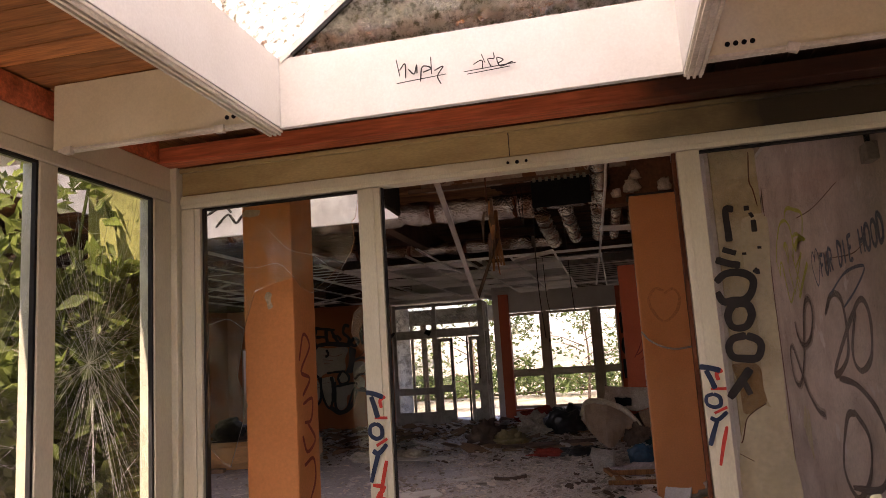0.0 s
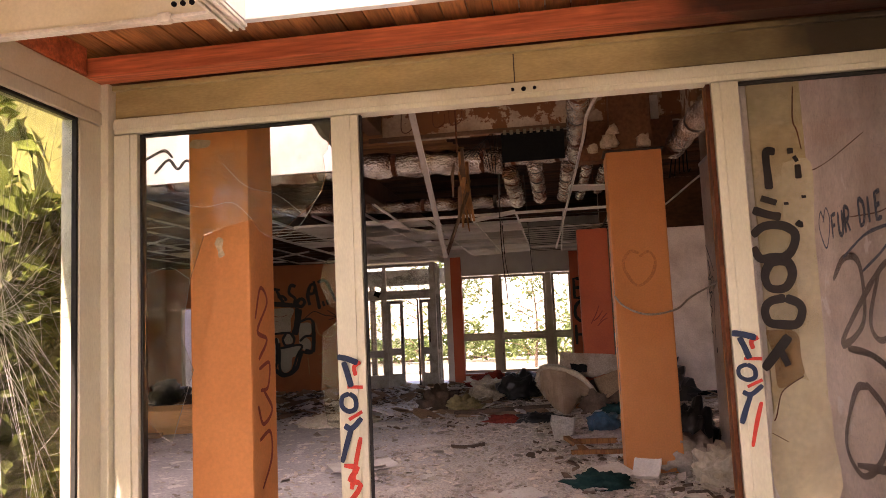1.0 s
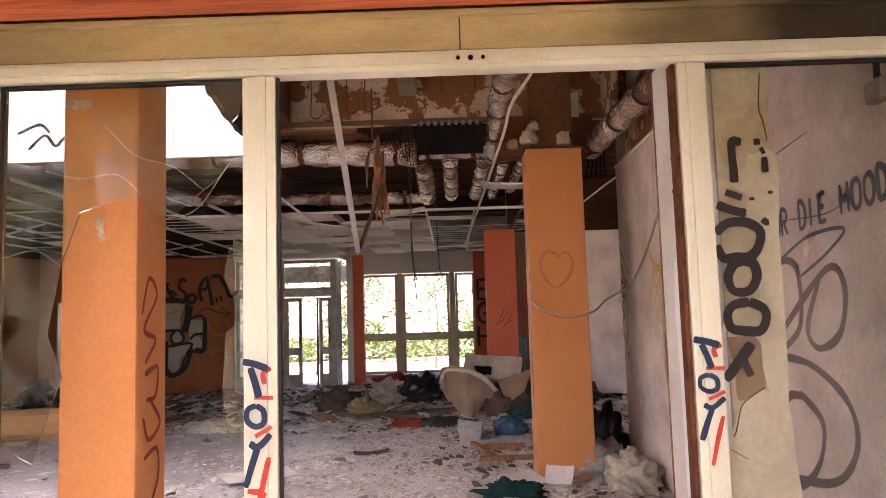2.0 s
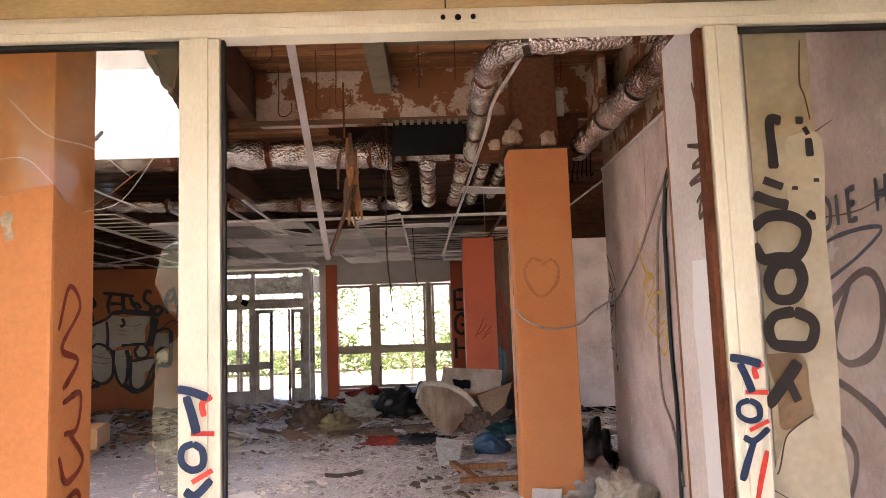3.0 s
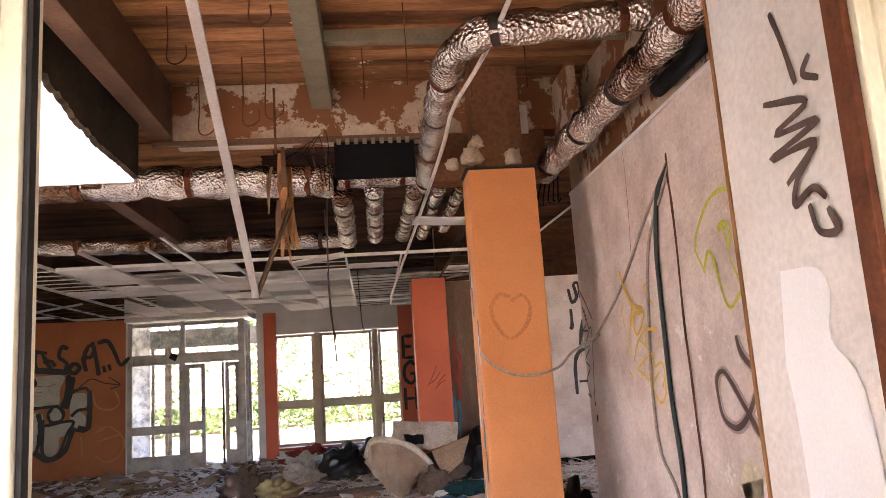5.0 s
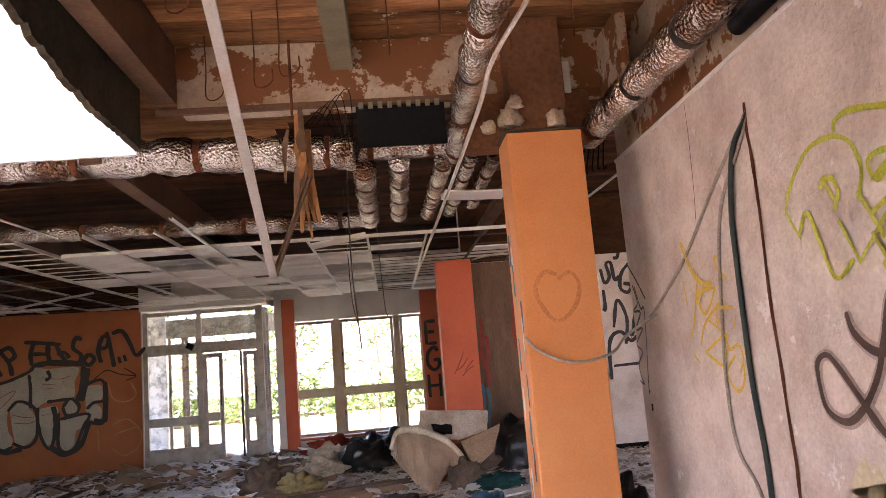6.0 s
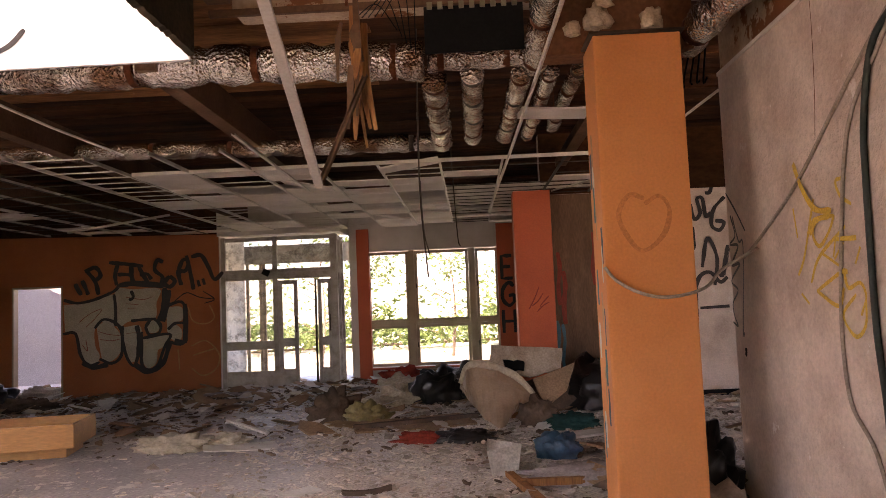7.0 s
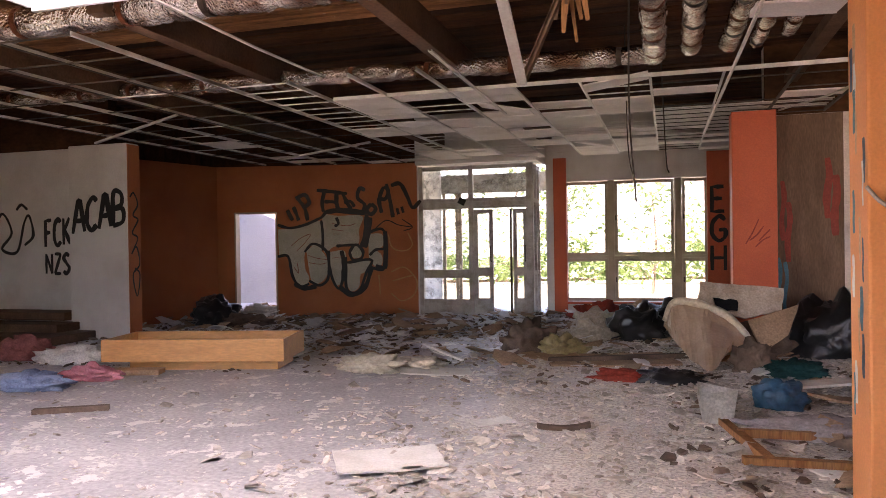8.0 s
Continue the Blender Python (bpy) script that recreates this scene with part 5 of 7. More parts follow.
part("tag", strokes("7.88,1.97 7.73,1.84 7.59,1.70|7.79,1.81 7.71,1.65 7.64,1.61 7.73,1.11 7.71,1.09|7.82,1.82 7.76,1.69 7.86,1.64 7.72,1.62 7.85,1.51 7.71,1.51 7.87,1.41 7.77,1.35 7.87,1.27 7.86,1.19 7.81,1.13 7.89,1.15|7.99,1.44 7.86,1.62", 0.02, (RW, 0, 0), (0, 1, 0), (0, 0, 1), (-1, 0, 0)), M_SPRAYBLACK, wall_ducts, "black scribbled tag at the wall end")
for i, ch in enumerate("EGH"):
    part("sprayed_letter", lettering(ch, 0.42, 0.08, (0.19, 16.88, 1.75 - i * 0.5), (1, 0, 0), (0, 0, 1), (0, -1, 0), 0.003), M_SPRAYBLACK, tag_pil, "black sprayed letter")
for i, (x, z, w, mt) in enumerate(((0.80, 1.95, 0.06, M_SPRAYDKRED), (0.86, 1.7, 0.07, M_SPRAYDKRED), (0.75, 1.05, 0.05, M_SPRAYTEAL), (0.82, 1.0, 0.05, M_SPRAYTEAL), (1.28, 2.2, 0.08, M_SPRAYDKRED), (1.36, 2.0, 0.10, M_SPRAYDKRED))):
    part("drip", strokes(f"{x},{z} {x + 0.02},{z - 0.2} {x - 0.01},{z - 0.45} {x},{z - 0.7}", w, (0, 12.985, 0), (1, 0, 0), (0, 0, 1), (0, -1, 0), 0.002), mt, wall_back, "paint run")

# silver piece on the terracotta wall: u to the side, v down, 5.5 mm a unit
GU = ((-7.468, 16.0, 3.392), (0.00554, 0, -0.00009), (-0.00009, 0, -0.00549), (0, -1, 0))
SHAPES = "20,330 90,325 165,300 168,345 170,400 130,385 110,410 112,460 125,490 115,515 90,510 70,480 60,430 55,415 25,420|165,300 180,280 220,285 300,285 290,330 285,380 215,385 190,400 180,410 168,390|115,400 140,385 165,400 185,430 185,480 160,508 135,505 125,470|190,405 240,400 245,440 235,500 215,515 200,490 190,440|250,440 325,430 310,470 295,480 290,520 265,535 248,510|262,400 280,385 298,400 295,420 275,425 262,415|320,345 365,345 368,385 345,395 365,415 365,445 340,450 322,420"
part("silver_fill", polygon(SHAPES, *GU, 0.004), M_SILVER, wall_tag, "silver bubble letters")
OUTL = "20,315 60,325 110,315 165,290 185,270 230,272 310,280|20,420 55,420 70,485 95,520 125,510|125,500 160,515 188,490 188,420 170,390 135,378 110,405|165,300 170,345 170,400|190,400 192,450 205,500 225,525 240,480 248,420|215,385 250,382 290,380|248,440 248,520 270,540 295,525 315,470 330,430 248,440|258,405 278,380 302,400 298,425 270,430 258,405|318,340 372,335 375,455 325,455|372,395 345,397 325,415|215,290 222,310 210,320"
part("black_outline", strokes(OUTL, 0.06, *GU, 0.010), M_SPRAYBLACK, wall_tag, "black sprayed outline")
part("black_outline", strokes("315,282 312,340 298,388|328,290 318,350 310,390|376,335 378,400 376,460|225,520 265,545 310,520 332,450|75,510 110,525 150,518|180,272 240,266 320,276|232,400 240,440 238,500|345,450 376,458", 0.10, *GU, 0.0085), M_SPRAYBLACK, wall_tag, "black sprayed shadow")
part("fill_lines", strokes("65,385 95,360 130,345 110,375 85,400|75,455 90,475 85,440|120,415 150,425 185,430|125,440 160,445 185,440|200,310 250,318 280,310|200,330 240,335|205,345 230,345|200,425 235,420", 0.012, *GU, 0.012), M_SPRAYDKRED, wall_tag, "thin dark lines in the silver letters")
SCRAWL = "52,265 60,282 70,300|72,255 82,278 90,300|85,225 110,260 120,300|80,228 110,215 125,240 108,258|150,200 200,205 250,212|175,205 168,240 172,272|175,238 195,238 215,240|215,205 216,240 222,270|235,210 250,240 265,265|240,240 262,238 275,255|310,200 292,195 285,225 308,248 300,275 285,270|330,245 315,265 330,280 345,262 330,245|355,225 358,250 365,275|370,190 358,225 378,228 386,200 370,190|380,180 392,235 402,290|395,185 425,180 448,220 466,258 492,235|415,260 420,280|430,255 436,275|280,265 283,270 284,274"
part("scrawl", strokes(SCRAWL, 0.08, *GU, 0.003), M_SPRAYBLACK, wall_tag, "black sprayed scrawl")
part("scrawl", strokes("345,325 380,300 420,315 465,322|430,295 465,322 435,335", 0.022, *GU, 0.003), M_SPRAYBLACK, wall_tag, "thin black arrow")
part("scrawl", strokes("385,345 400,390 440,400 465,380 450,340|395,470 440,455 480,500 470,545 430,565 395,540|355,480 358,510 360,545|400,500 440,488 470,480|352,465 354,466 356,466", 0.03, *GU, 0.003), material("pale_orange_spray", (0.5, 0.27, 0.12), 0.7, scale=6), wall_tag, "pale orange loops")

# lit room behind the open doorway
room = wall("room_behind", [((-10.4, 19.1, 0), (-6.5, 19.3, 2.9)), ((-10.4, 16.21, 0), (-10.2, 19.1, 2.9)), ((-6.7, 16.21, 0), (-6.5, 19.1, 2.9)), ((-10.2, 17.0, -0.1), (-6.7, 19.1, 0.004))], M_BLUEWHITE, "bright white walls of the next room")
doorway = thing("door_1", (-7.8, 16.0, 0), "open doorway with a pale worn frame", "doorway", "", "structure")
for lo, hi in (((-8.19, 15.985, 0), (-8.16, 16.21, 1.9)), ((-7.43, 15.985, 0), (-7.40, 16.21, 1.9)), ((-8.158, 15.985, 1.87), (-7.432, 16.21, 1.9))):
    part("jamb", box(lo, hi, 0.004), M_WINFRAME, doorway)
# this wall stands askew to the rest of the hall
SLANT = pose(-4.8, 16.2, 0, 0, 0, 14) @ pose(4.8, -16.0, 0)
for ob in (wall_tag, room, doorway):
    ob.matrix_basis = SLANT @ ob.matrix_basis

# ---- end window ----
window = thing("window_3", (-1.06, 17.0, 0.24), "large end window with six panes in a pale frame", "window", "", "structure")
WY = 17.08


def casement(x0, x1, z0, z1):
    f = bmesh.new()
    e = 0.055
    for lo, hi in (((x0, WY - 0.03, z0), (x0 + e, WY + 0.03, z1)), ((x1 - e, WY - 0.03, z0), (x1, WY + 0.03, z1)), ((x0 + e, WY - 0.03, z0), (x1 - e, WY + 0.03, z0 + e)), ((x0 + e, WY - 0.03, z1 - e), (x1 - e, WY + 0.03, z1))):
        add_box(f, lo, hi)
    c = part("casement", f, M_WINFRAME, window)
    glass("pane", pane([(x0 + e, WY, z0 + e), (x1 - e, WY, z0 + e), (x1 - e, WY, z1 - e), (x0 + e, WY, z1 - e)], (0, 1, 0)), M_GLASS, c)
    part("handle", box((x0 + 0.015, WY - 0.055, (z0 + z1) / 2 - 0.04), (x0 + 0.035, WY - 0.032, (z0 + z1) / 2 + 0.05), 0.003), M_DARKRAIL, c)


for x0, x1 in ((-2.29, -1.52), (-1.405, -0.39), (-0.26, 0.165)):
    casement(x0, x1, 0.20, 0.965)
    casement(x0, x1, 1.015, 2.345)
for x0, x1 in ((-2.318, -2.292), (-1.518, -1.407), (-0.388, -0.262)):
    part("mullion", box((x0, WY - 0.05, 0.195), (x1, WY + 0.06, 2.36), 0.006), M_WINFRAME, window)
part("transom", box((-2.28, WY - 0.045, 0.967), (0.16, WY - 0.032, 1.013), 0.004), M_WINFRAME, window)

# ---- entrance screen ----
entrance = thing("door_2", (-3.75, 16.2, 0), "worn aluminium entrance screen with open glass doors and broken panes", "entrance", "", "structure")
EY = 16.2


def bar(name, lo, hi, mat=None, label=""):
    return part(name, box(lo, hi, 0.004), mat or M_ENTFRAME, entrance, label)


for x0, x1 in ((-4.80, -4.72), (-3.87, -3.79), (-2.84, -2.72)):
    bar("post", (x0, EY, 0), (x1, EY + 0.08, 2.66))
for z0, z1 in ((2.58, 2.65), (2.01, 2.075), (1.885, 1.935)):
    for x0, x1 in ((-4.718, -3.872), (-3.788, -2.842)):
        bar("transom", (x0, EY + 0.003, z0), (x1, EY + 0.077, z1))
bar("head_panel", (-4.718, EY + 0.02, 1.937), (-2.842, EY + 0.06, 2.008), M_ENTFRAME)
for z0, z1, n in ((0.655, 0.806, "rail"), (0.01, 0.28, "kick_panel")):
    bar(n, (-4.718, EY + 0.01, z0), (-3.872, EY + 0.07, z1), M_ENTFRAME)
for z0, z1 in ((0.282, 0.653), (0.808, 1.883), (2.077, 2.578)):
    glass("pane", pane([(-4.718, EY + 0.04, z0), (-3.872, EY + 0.04, z0), (-3.872, EY + 0.04, z1), (-4.718, EY + 0.04, z1)], (0, 1, 0)), M_GLASSD, entrance)
glass("pane", pane([(-3.788, EY + 0.04, 2.077), (-2.842, EY + 0.04, 2.077), (-2.842, EY + 0.04, 2.578), (-3.3, EY + 0.04, 2.54), (-3.45, EY + 0.04, 2.4), (-3.788, EY + 0.04, 2.34)], (0, 1, 0)), M_GLASSD, entrance, "broken dusty pane")


def leaf(x0, x1, y, tag):
    d = thing("door_leaf", ((x0 + x1) / 2, y, 0), tag, "door", "entrance door leaves")
    e = 0.07
    for n, lo, hi in (("stile", (x0, y, 0.02), (x0 + e, y + 0.05, 1.87)), ("stile", (x1 - e, y, 0.02), (x1, y + 0.05, 1.87)), ("rail", (x0 + e, y, 1.79), (x1 - e, y + 0.05, 1.87)), ("rail", (x0 + e, y, 0.69), (x1 - e, y + 0.05, 0.84)), ("kick_plate", (x0 + e, y + 0.01, 0.02), (x1 - e, y + 0.04, 0.30))):
        part(n, box(lo, hi, 0.004), M_ENTFRAME, d)
    for z0, z1 in ((0.30, 0.69), (0.84, 1.79)):
        glass("pane", pane([(x0 + e, y + 0.025, z0), (x1 - e, y + 0.025, z0), (x1 - e, y + 0.025, z1), (x0 + e, y + 0.025, z1)], (0, 1, 0)), M_GLASS, d)
    part("handle", tube([(x1 - 0.03, y, 0.95), (x1 - 0.03, y - 0.05, 0.97), (x1 - 0.03, y - 0.05, 1.2), (x1 - 0.03, y, 1.22)], 0.01, 6, 3), M_DARKRAIL, d)


leaf(-3.785, -3.44, EY + 0.02, "worn white glazed entrance door leaf, closed")
leaf(-3.10, -2.845, EY + 0.1, "narrow worn glazed door leaf standing ajar")
part("dark_stile", box((-3.14, EY + 0.03, 0.02), (-3.105, EY + 0.08, 1.87), 0.003), M_DARKRAIL, entrance)
# glazed return and outer screen of the lobby
for y0, y1 in ((16.32, 16.38), (16.62, 16.68), (16.92, 16.99)):
    bar("return_post", (-2.80, y0, 0), (-2.73, y1, 2.66))
for z in (2.58, 1.98, 0.70, 0.05):
    bar("return_rail", (-2.79, 16.29, z), (-2.74, 16.99, z + 0.07), M_ENTFRAME)
glass("return_pane", pane([(-2.765, 16.3, 0.82), (-2.765, 16.98, 0.82), (-2.765, 16.98, 1.98), (-2.765, 16.3, 1.98)], (1, 0, 0)), M_GLASSD, entrance)
for x in (-4.78, -4.52, -4.45, -4.25):
    bar("lobby_post", (x, 17.6, 0), (x + 0.06, 17.66, 2.6), M_WINFRAME)
bar("lobby_head", (-4.8, 17.6, 2.25), (-2.65, 17.67, 2.62), M_ENTFRAME)
wall("wall_over_entrance", [((-4.8, 16.02, 2.68), (-2.62, 16.2, DECK)), ((-2.66, 16.2, 2.68), (-2.62, 17.0, DECK))], M_PLASTER_W, "pale wall above the entrance screen")
wall("lobby_wall", [((-5.0, 16.21, 0), (-4.82, 17.7, 2.9))], M_PLASTER_W, "pale lobby side wall")
structure("lobby_roof", box((-5.0, 16.3, 2.78), (-2.63, 17.8, 2.95)), M_EXTWALL, "lobby ceiling slab", "ceiling")
structure("lobby_floor", box((-5.0, 17.4, -0.12), (-2.6, 18.2, -0.005)), M_FLOOR, "worn lobby floor", "floor")
bm = box((-4.05, EY - 0.03, 1.96), (-3.92, EY - 0.012, 2.07), 0.004, Euler((0, radians(28), 0)).to_matrix())
tagged(put("hanging_plate", bm, M_BLACK), "small black plate hanging askew on the transom", "plate")

# ---- suspended ceiling ----
GZ = 2.738
bm = bmesh.new()
tiles = bmesh.new()
old = bmesh.new()
rng = random.Random(21)
MOD = 0.625
cols_x = [-7.5 + MOD * i for i in range(15)]
for x in cols_x:
    y_from = 9.5 if x < -3.6 else (9.4 if x < -2.2 else 10.36)
    if x < -4.0:
        y_from = 7.6
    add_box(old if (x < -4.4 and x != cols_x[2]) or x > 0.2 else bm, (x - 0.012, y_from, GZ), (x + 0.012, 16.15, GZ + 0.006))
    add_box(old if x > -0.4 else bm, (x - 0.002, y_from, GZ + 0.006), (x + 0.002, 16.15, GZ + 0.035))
rows_y = [7.6 + 0.3125 * i for i in range(28)]
for j, y in enumerate(rows_y):
    x0 = -7.5
    x1 = 1.25 if y > 10.3 else (-3.7 if y > 9.2 else -4.3)
    strip = j % 2 == 0
    for i, x in enumerate(cols_x[:-1]):
        if x + MOD > x1 + 0.05:
            continue
        hole = noise.noise((x * 1.5 + 4.0, y * 1.2, 1.7))
        left_bare = x < -4.4 and (y < 12.6 or rng.random() < 0.75)
        bare = left_bare or (y < 10.3) or (-0.7 < x < 1.3 and y < 14.8 and (j * 7 + i * 3) % 5 != 0)
        if not bare and hole < 0.13 and rng.random() > 0.08 and not (-6 < x < -3.4 and 12.8 < y < 14.6):
            tilt = (rng.random() - 0.5) * 0.01
            t = Euler((0, (rng.random() - 0.5) * (0.02 if rng.random() < 0.93 else 0.5), 0)).to_matrix()
            add_box(tiles, (x + 0.014, y + 0.004, GZ + 0.008 + tilt), (x + MOD - 0.014, y + 0.3085, GZ + 0.024 + tilt), t)
        elif (bare and ((x > -4.4 and (x < -0.7 or y > 12.0)) or j % 2 == 0)) or (not bare and rng.random() < 0.6):
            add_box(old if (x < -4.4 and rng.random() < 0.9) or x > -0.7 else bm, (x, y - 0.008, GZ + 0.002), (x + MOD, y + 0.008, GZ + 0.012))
            if y > 12.2 and -0.7 < x < 0.7:
                for k in (0.1, 0.2):
                    add_box(bm, (x, y + k, GZ + 0.05), (x + MOD, y + k + 0.03, GZ + 0.06))
ceil_grid = structure("ceiling_grid", bm, M_GRIDRAIL, "pale metal ceiling grid with many rails bare", "ceiling")
structure("ceiling_grid_dark", old, M_DARKRAIL, "dark bare ceiling rails", "ceiling")
structure("ceiling_tiles", tiles, M_TILE, "dirty pale mineral ceiling tiles, some missing", "ceiling")
bm = box((-3.7, 10.33, GZ - 0.004), (1.25, 10.355, GZ + 0.03))
structure("ceiling_edge_rail", bm, M_GRIDRAIL, "front edge rail of the ceiling grid", "ceiling")


def rail(name, a, b, w, mat, label, category="rail"):
    """A U-shaped strip from a to b."""
    a, b = Vector(a), Vector(b)
    d = (b - a).normalized()
    s = d.cross(Vector((0, 0, 1)))
    s = s.normalized() if s.length > 0.01 else Vector((1, 0, 0))
    u = s.cross(d)
    bm = bmesh.new()
    for o0, o1, h0, h1 in ((-w / 2, w / 2, 0, 0.003), (-w / 2, -w / 2 + 0.003, 0.003, w * 0.5), (w / 2 - 0.003, w / 2, 0.003, w * 0.5)):
        q = [[bm.verts.new(p + s * o + u * h) for o, h in ((o0, h0), (o1, h0), (o1, h1), (o0, h1))] for p in (a, b)]
        for k in range(4):
            bm.faces.new((q[0][k], q[0][(k + 1) % 4], q[1][(k + 1) % 4], q[1][k]))
        bm.faces.new(q[0][::-1])
        bm.faces.new(q[1])
    bmesh.ops.recalc_face_normals(bm, faces=bm.faces[:])
    return tagged(put(name, bm, mat), label, category)


rail("hanging_rail", (-0.835, 4.05, 2.50), (-0.956, 5.985, 1.82), 0.033, M_GALV, "fallen galvanised ceiling rail hanging from the lintel")
tagged(put("rail_wire", tube([(-0.835, 4.06, 2.5), (-0.83, 4.0, 3.0), (-0.82, 3.95, DECK)], 0.004, 5), M_RUST), "rusty wire that holds the fallen rail", "wire")
rail("hanging_rail", (-0.952, 5.99, 1.822), (-0.80, 6.32, 2.36), 0.026, M_BEAM, "broken batten meeting the fallen rail")
rail("hanging_rail", (-3.42, 7.2, 2.77), (-3.3, 8.2, 2.7), 0.022, M_GRIDRAIL, "bent ceiling rail hanging loose")
rail("hanging_rail", (-3.3, 8.2, 2.7), (-3.3, 9.3, 2.72), 0.022, M_GRIDRAIL, "bent ceiling rail hanging loose")
rail("hanging_rail", (-2.2, 8.85, 2.74), (-2.2, 11.6, 2.70), 0.03, M_GRIDRAIL, "loose pale ceiling rail end")
rail("hanging_rail", (-5.6, 12.6, 2.45), (-4.4, 13.0, 2.68), 0.05, M_GALV, "ceiling rail hanging crooked")
rail("hanging_rail", (-6.6, 10.3, 2.45), (-5.6, 10.41, 2.722), 0.04, M_GALV, "ceiling rail hanging crooked")
tagged(put("loose_tube", tube([(0.42, 4.4, 3.2), (0.30, 5.6, 3.02), (0.17, 6.3, 2.92), (0.14, 6.8, 2.82), (0.05, 8.6, 2.66), (-0.12, 11.7, 2.38)], 0.013, 7, 6), M_CABLEW, None, True), "pale bent conduit hanging from the roof", "conduit")
for a, b, c in (((-0.72, 8.9, 3.54), (-0.74, 8.9, 2.3), (-0.70, 8.92, 1.55)), ((-0.9, 11.5, 3.54), (-0.88, 11.5, 2.3), (-0.82, 11.5, 1.9)), ((-0.55, 11.8, 3.54), (-0.5, 11.8, 2.2), (-0.47, 11.8, 2.0))):
    tagged(put("dangling_cable", tube([a, b, c], 0.007, 6, 5), M_DARKRAIL, None, True), "dark cable dangling from the ceiling", "cable")

# splintered wood hanging at the duct
splinters = thing("splintered_plank", (-0.85, 6.35, 2.3), "splintered broken plank hanging from the roof", "plank")
rng = random.Random(31)
for i in range(11):
    x = -0.90 + rng.random() * 0.10
    y = 6.3 + rng.random() * 0.08
    z0, z1 = 2.74 - rng.random() * 0.34, 2.05 + rng.random() * 0.42
    dx = (rng.random() - 0.45) * 0.09
    w = 0.012 + rng.random() * 0.02
    bm = tube([(x, y, z0), (x + dx * 0.3 + (rng.random() - 0.5) * 0.04, y, z0 * 0.6 + z1 * 0.4), (x + dx, y + 0.02, z1)], lambda s, r=w: r * (1.05 - abs(s - 0.4) * 1.3) + 0.002, 4, 5, 0.5)
    part("splinter", bm, M_SPLINTER if i % 3 else M_BEAM, splinters)
part("strap", tube([(-0.88, 6.35, 3.1), (-0.88, 6.35, 2.7)], 0.008, 5), M_RUST, splinters)
for i in range(5):
    part("wire", tube([(-0.85 + i * 0.03, 6.4, 2.66), (-0.75 + i * 0.04, 6.4, 2.72 + 0.03 * i), (-0.66 + 0.02 * i, 6.42, 2.6 - 0.03 * i)], 0.0025, 5, 5), M_BLACK, splinters)


# ---- foil ducts ----
def duct(points, radius, label, bands=0.5, seed=0):
    rng = random.Random(seed)
    pts = smooth_path(points, 14)
    run = [0.0]
    for a, b in zip(pts, pts[1:]):
        run.append(run[-1] + (b - a).length)
    total = run[-1]
    fine, n = [], max(int(total / 0.022), 8)
    k = 0
    for i in range(n + 1):
        s = total * i / n
        while k < len(run) - 2 and run[k + 1] < s:
            k += 1
        f = (s - run[k]) / max(run[k + 1] - run[k], 1e-6)
        fine.append(pts[k].lerp(pts[k + 1], min(max(f, 0), 1)))
    marks = []
    s = bands * 0.5
    while s < total:
        marks.append(s)
        s += bands * (0.8 + rng.random() * 0.5)

    def r_at(t):
        s = t * total
        pinch = min([abs(s - m) for m in marks] or [1])
        return radius * (1.0 + 0.02 * math.sin(s * 60) + 0.06 * noise.noise((s * 7, seed, 0)) - 0.18 * math.exp(-(pinch / 0.05) ** 2))

    mid = fine[len(fine) // 2]
    d = thing("foil_duct", tuple(mid), label, "duct", "foil ventilation ducts")
    part("hose", add_tube(bmesh.new(), fine, r_at, 22, 0.14), M_FOIL, d, "", True)
    for m in marks[::2]:
        i = min(int(m / total * n), n - 1)
        part("strap", add_tube(bmesh.new(), [fine[max(i - 1, 0)], fine[min(i + 1, n)]], radius * 0.93, 16), M_RUST if rng.random() < 0.6 else M_DARKRAIL, d, "", False)
    return d


duct([(-8.0, 8.02, 3.02), (-4, 7.95, 3.0), (-2.0, 7.9, 2.985), (-0.62, 7.9, 2.94)], 0.128, "long silver foil duct with rusty straps", 0.42, 1)
duct([(-8.0, 10.35, 3.03), (-4, 10.3, 2.98), (-2.2, 10.25, 2.93), (-0.55, 10.2, 2.9)], 0.085, "thinner silver foil duct behind the beams", 0.4, 2)
duct([(-0.6, 8.02, 2.98), (-0.2, 8.02, 2.98), (0.25, 8.0, 2.98), (0.62, 8.0, 2.95)], 0.075, "short silver foil branch duct", 0.22, 3)
duct([(-0.57, 8.15, 2.9), (-0.57, 9.0, 2.87), (-0.58, 10.05, 2.86)], 0.095, "short foil duct running under the roof", 0.2, 4)
duct([(-0.30, 8.1, 2.92), (-0.29, 9.0, 2.88), (-0.29, 9.9, 2.87)], 0.085, "short foil duct running under the roof", 0.2, 5)
duct([(0.04, 8.1, 2.9), (0.02, 9.0, 2.87), (0.0, 9.9, 2.86)], 0.075, "short foil duct running under the roof", 0.2, 6)
duct([(0.24, 8.1, 2.9), (0.22, 9.0, 2.86), (0.2, 9.8, 2.84)], 0.06, "short foil duct running under the roof", 0.2, 7)
duct([(0.44, 8.1, 2.92), (0.42, 9.0, 2.9), (0.42, 9.7, 2.88)], 0.06, "short foil duct running under the roof", 0.2, 8)
duct([(1.05, 5.42, 3.06), (0.6, 5.47, 3.03), (0.24, 5.55, 3.03), (0.11, 5.9, 3.02), (0.1, 6.6, 2.99), (0.11, 7.3, 2.95), (0.12, 8.0, 2.92)], 0.088, "bent foil duct leading round a corner", 0.3, 9)
